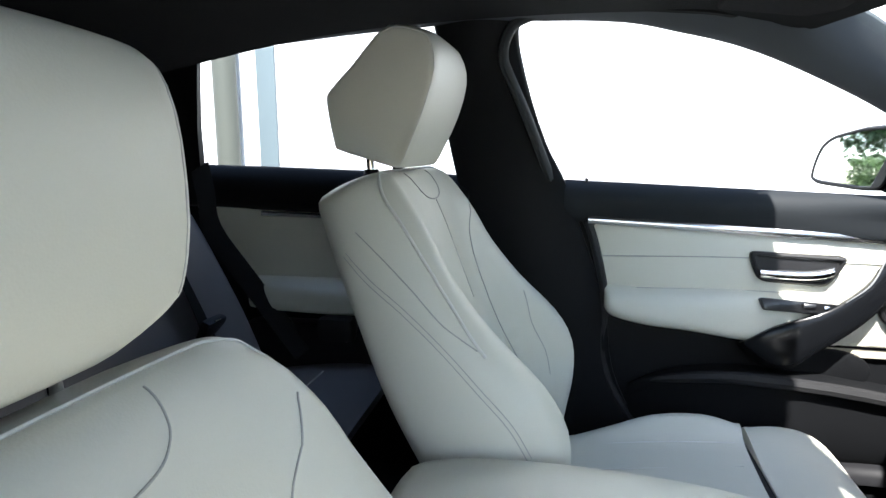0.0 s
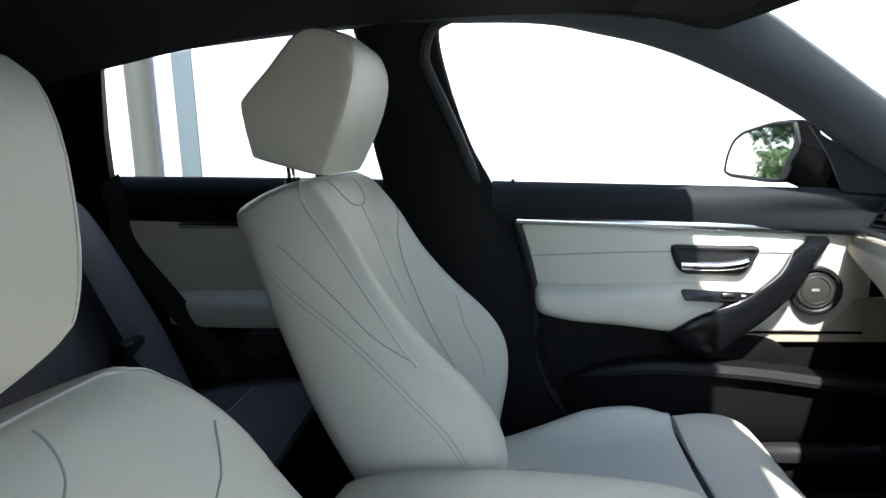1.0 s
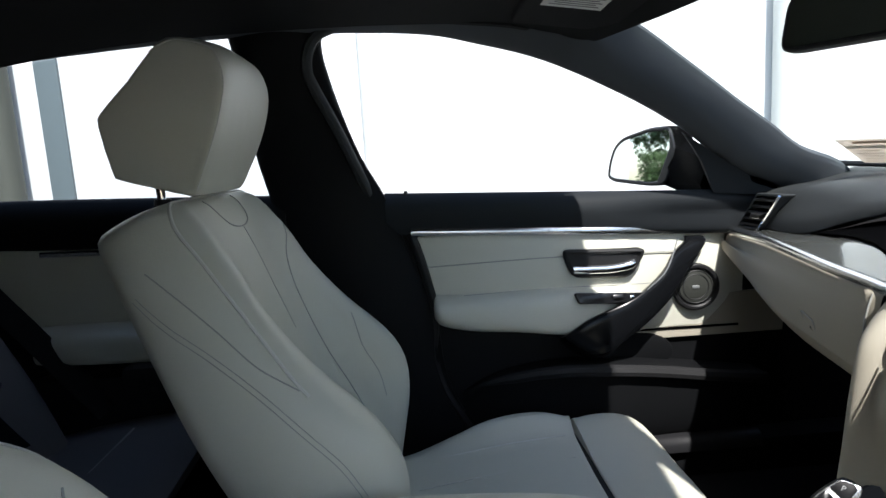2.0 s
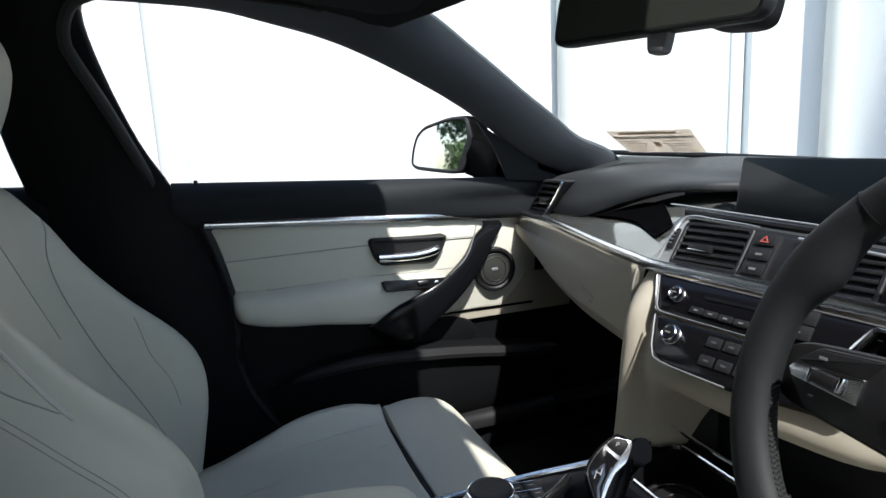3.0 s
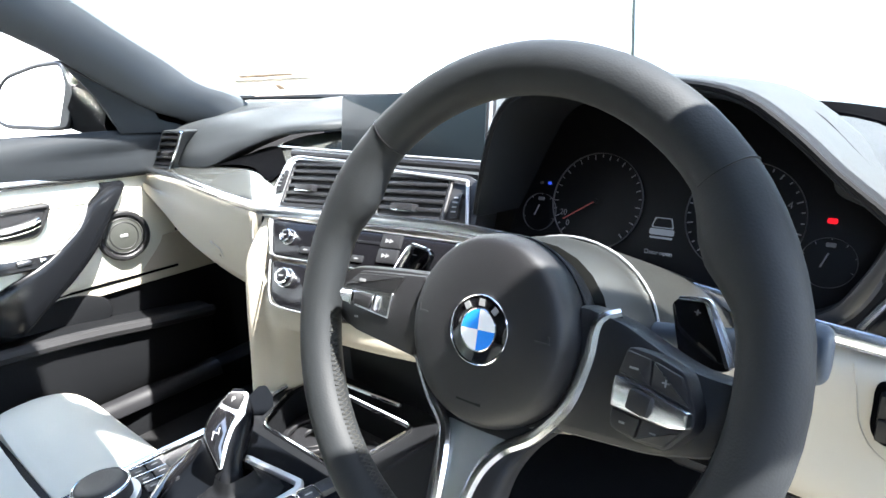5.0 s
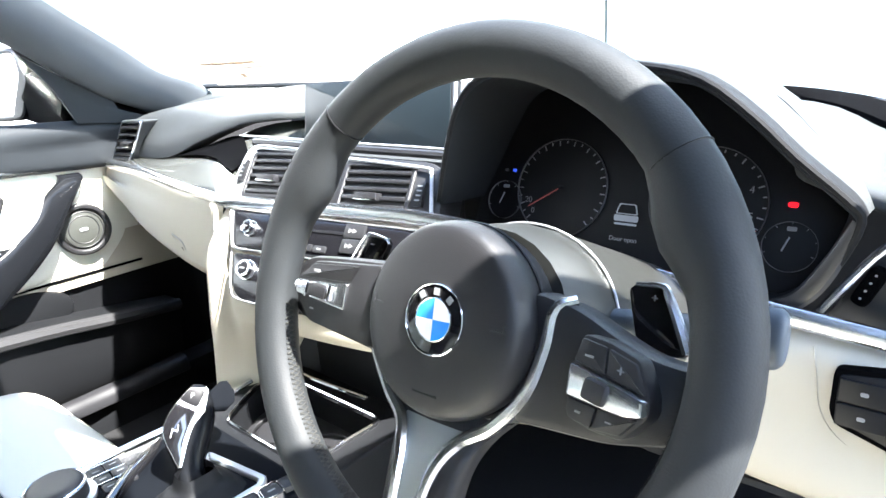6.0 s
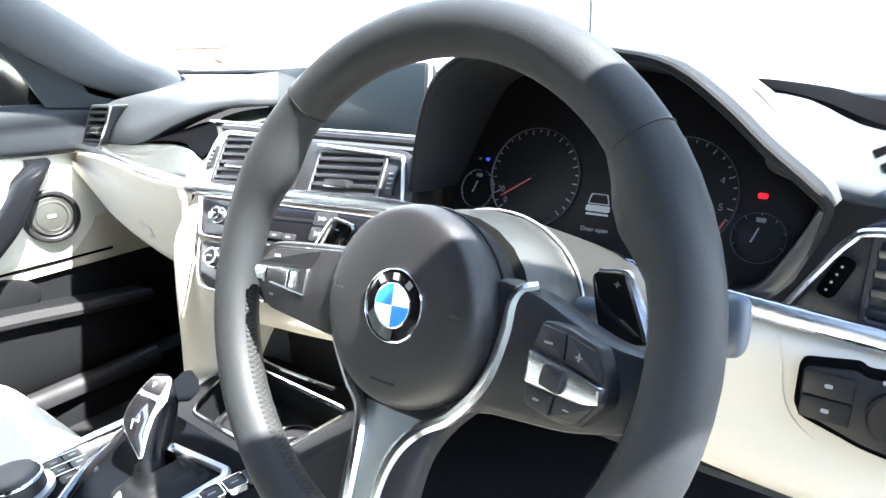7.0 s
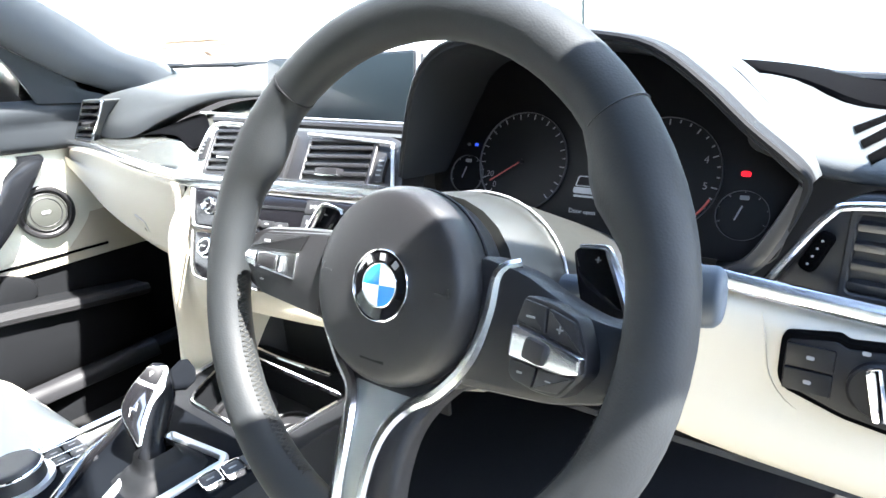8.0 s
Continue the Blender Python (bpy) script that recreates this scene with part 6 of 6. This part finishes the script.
# ---- steering wheel ----
TILT = radians(20.2)
WM = Matrix.Translation((0.0149, -0.3675, 0.799)) @ Matrix(((0, -1, 0), (math.sin(TILT), 0, math.cos(TILT)), (-math.cos(TILT), 0, math.sin(TILT)))).transposed().to_4x4()
wheel = empty("steering_wheel", WM, label="black leather three-spoke sports steering wheel with silver trim", category="steering wheel")
RC = 0.1735
rows = []
N = 72
for i in range(N + 1):
    a = 2 * math.pi * i / N
    deg = math.degrees(a) % 360
    # thumb rests swell inwards at about ten and two
    swell = sum(max(0.0, 1 - abs((deg - c + 180) % 360 - 180) / 15) for c in (27, 153))
    swell = swell * swell * (3 - 2 * swell)
    ro, ri = 0.0178, 0.0178 + 0.011 * swell
    fat = 1.0 + 0.10 * swell
    c = Vector((math.cos(a), math.sin(a), 0))
    ring = []
    for j in range(16):
        b = 2 * math.pi * j / 16
        q = math.cos(b)
        r = RC + (ro if q > 0 else ri) * q
        ring.append(c * r + Vector((0, 0, 0.0172 * fat * math.sin(b))))
    rows.append(ring)
bm = bmesh.new()
vs = [[bm.verts.new(p) for p in r] for r in rows[:-1]]
for i in range(N):
    for j in range(16):
        bm.faces.new((vs[i][j], vs[i][(j + 1) % 16], vs[(i + 1) % N][(j + 1) % 16], vs[(i + 1) % N][j]))
rim = part("rim", bm, BLACK_LEATHER, wheel, "black leather rim")
for deg in (39.0, 134.0):
    a = radians(deg)
    c = Vector((math.cos(a), math.sin(a), 0))
    sw_in = 0.0003
    pts = []
    for j in range(20):
        q = math.cos(2 * math.pi * j / 20)
        pts.append(c * (RC + (0.0177 if q > 0 else 0.0177 + sw_in) * q) + Vector((0, 0, 0.0171 * math.sin(2 * math.pi * j / 20))))
    part("rim_seam", tube(pts, 0.0007, 6, 2, closed=True), DIAL, rim)
# cross stitching on the rim's inner side
for a0, a1 in ((188, 250), (290, 352)):
    bm = bmesh.new()
    for i in range(42):
        deg = a0 + (a1 - a0) * i / 42
        for d, z in ((1.5, 1), (1.9, -1)):
            a, b = radians(deg), radians(deg + d)
            p = Vector((math.cos(a), math.sin(a), 0)) * (RC - 0.0178)
            q = Vector((math.cos(b), math.sin(b), 0)) * (RC - 0.0178)
            tube([p + Vector((0, 0, 0.0045 * z)), q + Vector((0, 0, -0.0045 * z))], 0.0005, 4, 1, bm=bm)
    part("cross_stitch", bm, STITCH, rim, "grey cross stitching", kind="stuff")

# airbag cover: a shallow dome over a deep bowl
rows = []
for r, z in ((0.050, -0.062), (0.060, -0.042), (0.0640, -0.018), (0.0645, -0.006), (0.0620, 0.003), (0.057, 0.0082), (0.042, 0.0112), (0.02, 0.0123), (0.002, 0.0124)):
    rows.append([(r * math.cos(a), r * 1.02 * math.sin(a) - 0.003, z) for a in [i * math.pi / 24 for i in range(48)]])
pad = part("airbag_cover", loft(rows, 1, 3, ring=True, caps=True), BLACK, wheel, "round black airbag cover")
part("cover_joint", tube([(0.0645 * math.cos(a), 0.0658 * math.sin(a) - 0.003, -0.019) for a in [i * math.pi / 20 for i in range(40)]], 0.0011, 6, 1, closed=True), DIAL, pad)
for s in (-1, 1):
    hx = 0.049 * s
    part("horn_mark", block((0.010, 0.0012, 0.0006), pose(hx, 0.0, 0.0105, 0, 8 * s, 0), 0), SLAT, pad)
    part("horn_mark", block((0.0012, 0.005, 0.0006), pose(hx + 0.004 * s, 0.002, 0.0103, 0, 8 * s, 0), 0), SLAT, pad)
part("airbag_mark", block((0.020, 0.004, 0.0005), pose(0.002, -0.049, 0.0103, -8, 0, 0), 0), DIAL, pad)
# roundel: plain rings and quarters
RM = pose(0.003, -0.002, 0.0145)
part("roundel_ring", ring_slab(circle(0.0232, 56), circle(0.0222, 56), RM, 0.004, 0.0004), CHROME, pad, "chrome roundel rim")
part("roundel_band", slab(circle(0.0219, 56), RM @ pose(0, 0, -0.0008), 0.003, 0.0003), GLOSS, pad, "black roundel band")
part("roundel_inner_ring", ring_slab(circle(0.0142, 48), circle(0.0134, 48), RM @ pose(0, 0, 0.0002), 0.002, 0.0002), CHROME, pad)
for k, mat in enumerate((WHITE, BLUE, WHITE, BLUE)):
    a0 = k * math.pi / 2 + 0.05
    pts = [Vector((0, 0))] + [Vector((0.0135 * math.cos(a0 + i * math.pi / 20), 0.0135 * math.sin(a0 + i * math.pi / 20))) for i in range(11)]
    part("roundel_quarter", slab(pts, RM, 0.002, 0), mat, pad, "blue quarter" if mat is BLUE else "white quarter")
for k in range(3):
    a = radians(128 - 38 * k)
    part("roundel_bar", block((0.0042, 0.0046, 0.0005), RM @ pose(0.0180 * math.cos(a), 0.0180 * math.sin(a), 0.0, 0, 0, math.degrees(a) - 90), 0.0), SYMBOL, pad)


def plate(outline, h, depth, bevel=0.003, dish=0.0):
    return slab(outline, pose(0, 0, h), depth, bevel)


# side spokes with their switch pods
for s in (-1, 1):
    def mir(pts):
        q = [Vector((x * s, y)) for x, y in pts]
        return q if s > 0 else q[::-1]
    web = [(0.055, 0.028), (0.090, 0.022), (0.112, 0.012), (0.135, 0.004), (0.163, 0.003), (0.166, -0.030), (0.150, -0.040), (0.115, -0.050), (0.050, -0.056)] if s > 0 else [(0.055, 0.026), (0.090, 0.024), (0.125, 0.021), (0.150, 0.018), (0.166, 0.010), (0.168, -0.024), (0.150, -0.034), (0.115, -0.037), (0.050, -0.044)]
    spoke = part("spoke", plate(rounded(mir(web), 0.010), -0.010, 0.022, 0.006), BLACK, wheel, "black side spoke")
    PM = pose(0.1145 * s, 0, 0.0050, 0, -10 * s, 0) @ pose(-0.1205 * s, 0, 0) if s > 0 else pose(0.006, 0, 0.0015, 0, 4, 0)

    def key(name, pts, h, depth, bevel, mat, parent, label="", r=0.0015):
        return part(name, slab(rounded(mir(pts), r), PM @ pose(0, 0, h), depth, bevel), mat, parent, label)
    if s > 0:
        pod = key("switch_pod", [(0.1020, 0.0100), (0.1200, 0.0092), (0.1390, 0.0040), (0.1475, -0.0130), (0.1485, -0.0235), (0.1350, -0.0400), (0.1165, -0.0410), (0.0985, -0.0385), (0.0970, -0.0240), (0.0985, -0.0060)], -0.0035, 0.012, 0.002, BLACK, spoke, "black switch pod", 0.004)
        key("upper_switch", [(0.1036, 0.0079), (0.1196, 0.0062), (0.1206, -0.0085), (0.1001, -0.0054)], -0.0015, 0.004, 0.001, BLACK, pod)
        key("upper_switch", [(0.1210, 0.0060), (0.1380, 0.0018), (0.1452, -0.0130), (0.1218, -0.0088)], -0.0015, 0.004, 0.001, BLACK, pod)
        key("lower_switch", [(0.0992, -0.0264), (0.1185, -0.0271), (0.1165, -0.0390), (0.1046, -0.0379), (0.0997, -0.0350)], -0.0015, 0.004, 0.001, BLACK, pod)
        key("lower_switch", [(0.1200, -0.0274), (0.1430, -0.0260), (0.1343, -0.0373), (0.1180, -0.0390)], -0.0015, 0.004, 0.001, BLACK, pod)
        key("switch_bar", [(0.0994, -0.0066), (0.1230, -0.0100), (0.1466, -0.0148), (0.1470, -0.0235), (0.1367, -0.0262), (0.1180, -0.0260), (0.0994, -0.0252)], 0.0015, 0.007, 0.002, ALU, pod, "bright silver switch bar", 0.002)
        part("switch_roller", block((0.0145, 0.0125, 0.010), PM @ pose(0.119, -0.0178, 0.0005, 0, 0, -8), 0.003), BLACK, pod)
        marks = ((0.110, -0.0009, 0.0055, 0.0012), (0.1301, -0.0038, 0.0042, 0.0008), (0.1301, -0.0038, 0.0008, 0.0042), (0.108, -0.0325, 0.0035, 0.0012), (0.1275, -0.0322, 0.0036, 0.0008))
    else:
        pod = key("switch_pod", [(0.0640, 0.0235), (0.1300, 0.0170), (0.1455, 0.0040), (0.1490, -0.0040), (0.1455, -0.0130), (0.1290, -0.0300), (0.0640, -0.0370)], -0.0035, 0.012, 0.003, BLACK, spoke, "black switch pod", 0.004)
        key("upper_switch", [(0.0835, 0.0195), (0.1295, 0.0145), (0.1425, 0.0028), (0.0915, 0.0062)], -0.0024, 0.004, 0.0008, BLACK, pod)
        key("switch_bar", [(0.0920, 0.0053), (0.1440, 0.0006), (0.1475, -0.0040), (0.1440, -0.0100), (0.0925, -0.0148)], -0.0010, 0.006, 0.0015, ALU, pod, "bright silver switch bar", 0.002)
        part("switch_roller", block((0.0190, 0.0098, 0.010), PM @ pose(-0.1160, -0.0045, 0.0010, 0, 0, -4), 0.003), BLACK, pod)
        for x in (-0.1045, -0.1275):
            part("roller_cheek", block((0.0030, 0.0118, 0.008), PM @ pose(x, -0.0045, 0.0012, 0, 0, -4), 0.0012), CHROME, pod)
        marks = ((0.1239, 0.0100, 0.0060, 0.0022), (0.1246, -0.0190, 0.0035, 0.0014))
    for x, y, w, h in marks:
        part("switch_mark", slab(rect(w, h, 0, 1, x * s, y), PM @ pose(0, 0, -0.0008), 0.0006, 0), SYMBOL, pod)
    # silver blade that rings the cover
    path = [(0.083 * s, 0.026, -0.018), (0.0725 * s, 0.018, -0.012), (0.0705 * s, -0.006, -0.011), (0.063 * s, -0.036, -0.010), (0.044 * s, -0.062, -0.009), (0.026 * s, -0.076, -0.005), (0.0165 * s, -0.091, 0.003), (0.0120 * s, -0.111, 0.0085), (0.0105 * s, -0.138, 0.0112), (0.0105 * s, -0.160, 0.0095)]
    if s < 0:
        path = [(-0.0665, -0.030, -0.016)] + path[3:]
    part("spoke_blade", tube(path, [0.0032, 0.0042, 0.0046, 0.0046, 0.0046, 0.0046, 0.0046, 0.0042, 0.004, 0.004][-len(path):], 8, 5), ALU, wheel, "satin silver spoke blade")
    # gear paddle behind the spoke
    pp = rounded(mir([(0.1010, 0.0370), (0.1060, 0.0410), (0.1212, 0.0425), (0.1260, 0.0380), (0.1424, 0.0070), (0.1400, 0.0030), (0.1285, 0.0010), (0.1109, 0.0050), (0.1060, 0.0200)]), 0.004)
    pad2 = part("paddle", plate(pp, -0.046, 0.006, 0.002), GLOSS, wheel, "gloss black shift paddle")
    part("paddle_edge", tube([(0.106 * s, 0.0405, -0.0455), (0.1212 * s, 0.0418, -0.0455), (0.1255 * s, 0.0375, -0.0455), (0.1345 * s, 0.021, -0.0455), (0.1415 * s, 0.0060, -0.0455)], [0.0012, 0.0018, 0.0028, 0.0034, 0.0034], 8, 3), ALU, pad2, "chrome paddle edge")
    part("paddle_mark", block((0.0036, 0.0007, 0.0006), pose(0.118 * s, 0.034, -0.0456), 0), SYMBOL, pad2)
    if s > 0:
        part("paddle_mark", block((0.0007, 0.0036, 0.0006), pose(0.118, 0.034, -0.0456), 0), SYMBOL, pad2)
# lower spoke: silver leg with a dark shell behind
part("lower_spoke", loft([[(-w, y, z - 0.020), (-w, y, z - 0.004), (-w * 0.7, y, z), (0, y, z + 0.001), (w * 0.7, y, z), (w, y, z - 0.004), (w, y, z - 0.020)] for y, w, z in ((-0.060, 0.050, -0.014), (-0.078, 0.036, -0.008), (-0.10, 0.029, 0.001), (-0.135, 0.027, 0.005), (-0.165, 0.030, 0.003))], 3, 4), BLACK, wheel, "black lower spoke")
part("spoke_inlay", loft([[(-w, y, z - 0.002), (0, y, z), (w, y, z - 0.002)] for y, w, z in ((-0.072, 0.026, -0.008), (-0.085, 0.019, 0.0), (-0.10, 0.0145, 0.006), (-0.13, 0.0105, 0.010), (-0.158, 0.010, 0.008))], 3, 4, thick=0.004), SPOKE_SILVER, wheel, "silver inlay of the lower spoke")

# ---- steering column ----
col = empty("steering_column", pose(0, 0, 0), label="grey steering column shroud with stalks", category="steering column")
CA = WM.to_3x3() @ Vector((0, 0, -1))
c0 = WM @ Vector((0, 0, -0.045))
rows = []
for d, w, h in ((0.0, 0.066, 0.060), (0.03, 0.076, 0.066), (0.06, 0.080, 0.066), (0.12, 0.084, 0.062), (0.20, 0.090, 0.056), (0.27, 0.095, 0.050)):
    c = c0 + CA * d
    rows.append([c + Vector((0, -1, 0)) * (w * math.cos(a)) + (WM.to_3x3() @ Vector((0, 1, 0))) * (h * (math.sin(a) if math.sin(a) > 0 else 1.25 * math.sin(a)) + 0.002) for a in [i * math.pi / 12 for i in range(24)]])
part("shroud", loft(rows, 1, 4, ring=True, caps=True), SHROUD, col, "light grey column shroud")
cr = c0 + CA * 0.05
part("shroud_line", tube([cr + Vector((0, -1, 0)) * (0.0800 * math.cos(a)) + (WM.to_3x3() @ Vector((0, 1, 0))) * (0.0680 * math.sin(a) + 0.002) for a in [i * math.pi / 12 for i in range(13)]], 0.0010, 6, 2), SILVER, col, "bright joint ring")
part("lower_cowl", loft([[c0 + CA * d + Vector((0, -w, -h)), c0 + CA * d + Vector((0, -w * 0.8, -h - 0.03)), c0 + CA * d + Vector((0, 0, -h - 0.042)), c0 + CA * d + Vector((0, w * 0.8, -h - 0.03)), c0 + CA * d + Vector((0, w, -h))] for d, w, h in ((0.01, 0.055, 0.045), (0.08, 0.075, 0.040), (0.18, 0.085, 0.03))], 3, 3, thick=0.004), CREAM_HARD, col, "cream lower cowl")
for s, tip in ((-1, Vector((0.075, -0.556, 0.803))), (1, Vector((0.110, -0.262, 0.800)))):
    root = c0 + CA * 0.055 + Vector((0, 0.07 * s, 0.01))
    dirn = (tip - root).normalized()
    part("stalk", loft([[root + (tip - root) * k + Vector((0, 0, 1)) * (h * math.sin(a)) + Vector((1, 0, 0)) * (w * math.cos(a)) for a in [i * math.pi / 6 for i in range(12)]] for k, w, h in ((0, 0.009, 0.009), (0.5, 0.009, 0.010), (0.72, 0.010, 0.013), (0.79, 0.0105, 0.0180), (0.93, 0.0105, 0.0185), (0.975, 0.0095, 0.0165), (0.995, 0.0065, 0.0125), (1.0, 0.0030, 0.0060))], 2, 3, ring=True, caps=True), STALK, col, "blue-grey column stalk")

# ---- inside mirror, sensor, visors ----
im = empty("inside_mirror", pose(0, 0, 0), label="black framed inside mirror on the windscreen", category="mirror")
mx = Vector((0.076, -0.230, -0.012)).normalized()
mc = Vector((0.037, -0.015, 1.106))
imm = plane_at(mc, mx, (0.12, 0.0, 1))
shape = rounded([(-0.122, -0.033), (0.118, -0.026), (0.122, 0.022), (0.10, 0.036), (-0.10, 0.036), (-0.120, 0.022)], 0.016, 5)
rows = []
for s, z in ((0.98, 0.002), (1.0, -0.003), (0.99, -0.012), (0.86, -0.026), (0.5, -0.034)):
    rows.append([imm @ Vector((p[0] * (1 if s > 0.95 else s + 0.08), p[1] * s, z)) for p in shape])
part("housing", loft(rows, 1, 2, ring=True, caps=True), BLACK, im, "black mirror housing")
inner = [Vector(p) for p in outline_offset(shape, 0.005)]
part("bezel", ring_slab(shape, inner, imm @ pose(0, 0, 0.004), 0.006, 0.0015), BLACK, im)
part("mirror_glass", slab(inner, imm @ pose(0, 0, 0.0030), 0.001, 0), DIM_MIRROR, im, "dimming mirror glass")
part("arm", tube([imm @ Vector((0.0, 0.01, -0.03)), imm @ Vector((0.0, 0.03, -0.06)), (0.15, -0.02, 1.165)], 0.012, 10, 3), BLACK, im)
part("toggle", slab(rounded([(-0.010, -0.013), (0.010, -0.013), (0.013, 0.012), (-0.013, 0.012)], 0.006), imm @ pose(0.012, -0.036, 0.0), 0.014, 0.003), GREY, im, "grey sensor toggle")
ws = empty("rain_sensor", pose(0, 0, 0), label="black sensor housing on the windscreen", category="sensor")
rows = []
for k, w, z in ((0.0, 0.055, 0.0), (0.35, 0.050, -0.018), (0.7, 0.040, -0.022), (1.0, 0.028, -0.010)):
    x, y0 = 0.125 + 0.105 * k, 0.055 - 0.03 * k
    zz = screen_z(x, y0) - 0.008
    rows.append([(x, y0 - w, zz + 0.004), (x, y0 - w * 0.7, zz + z - 0.008), (x, y0, zz + z - 0.012), (x, y0 + w * 0.7, zz + z - 0.008), (x, y0 + w, zz + 0.004)])
part("cover", loft(rows, 3, 3, thick=0.003), BLACK, ws)

visor = empty("sun_visor", pose(0, 0, 0), label="dark folded passenger sun visor with a white label", category="sun visor")
vz = plane_at((-0.160, 0.335, 1.210), (1, 0, -0.14), (0, 1, -0.06))
part("panel", block((0.17, 0.36, 0.018), vz @ pose(0.01, -0.03, 0.0), 0.008, 3), LINING, visor)
lab = part("label", block((0.092, 0.062, 0.0006), vz @ pose(-0.002, 0.010, -0.0096), 0), LABEL, visor, "white printed label")
for k in range(5):
    part("print_bar", block((0.074 - 0.012 * (k % 2), 0.003, 0.0006), vz @ pose(-0.001, -0.008 + 0.009 * k, -0.0101), 0), SYMBOL, lab)
part("clip", block((0.02, 0.03, 0.02), vz @ pose(0.05, -0.225, 0.0), 0.004), BLACK, visor)
hook = empty("grab_handle", pose(0, 0, 0), label="dark folding grab handle under the roof rail", category="handle")
part("bar", tube([(-0.36, 0.535, 1.228), (-0.33, 0.525, 1.222), (-0.24, 0.522, 1.212), (-0.19, 0.535, 1.205)], 0.009, 8, 4), SOFT, hook)
part("screw_cap", tube([(-0.355, 0.522, 1.228), (-0.355, 0.518, 1.220)], 0.007, 10, 1), CHROME, hook)

# sticker on the windscreen's inside
st = empty("windscreen_sticker", pose(0, 0, 0), label="tan printed paper sticker behind the windscreen", category="sticker")
CORNERS = [Vector(p) + Vector((-0.004, 0, 0.003)) for p in ((0.409, 0.592, 0.973), (0.477, 0.412, 0.971), (0.564, 0.459, 0.921), (0.496, 0.624, 0.924))]


def on_sheet(u, v, lift=0.0):
    """A place on the sheet: u runs along its top from 0 to 1, v down from 0 to 1."""
    p = (CORNERS[0] * (1 - u) + CORNERS[1] * u) * (1 - v) + (CORNERS[3] * (1 - u) + CORNERS[2] * u) * v
    return p + Vector((-0.5, 0, -0.85)) * lift


def sheet_patch(u0, v0, u1, v1, lift):
    bm = bmesh.new()
    f = bm.faces.new([bm.verts.new(on_sheet(u, v, lift)) for u, v in ((u0, v0), (u1, v0), (u1, v1), (u0, v1))])
    bmesh.ops.solidify(bm, geom=[f], thickness=0.0004)
    return bm


part("sheet", sheet_patch(0, 0, 1, 1, 0.0), PAPER, st)
part("header_bar", sheet_patch(0.14, 0.06, 0.82, 0.16, 0.001), PRINT, st)
part("white_band", sheet_patch(0.02, 0.24, 0.98, 0.36, 0.001), LABEL, st)
for i in range(5):
    for s0 in (0.06, 0.60):
        part("print_bar", sheet_patch(s0, 0.44 + 0.11 * i, s0 + 0.26 + 0.03 * ((i * 2) % 3), 0.48 + 0.11 * i, 0.001), PRINT, st)
part("emblem", sheet_patch(0.455, 0.50, 0.535, 0.72, 0.001), PRINT, st)
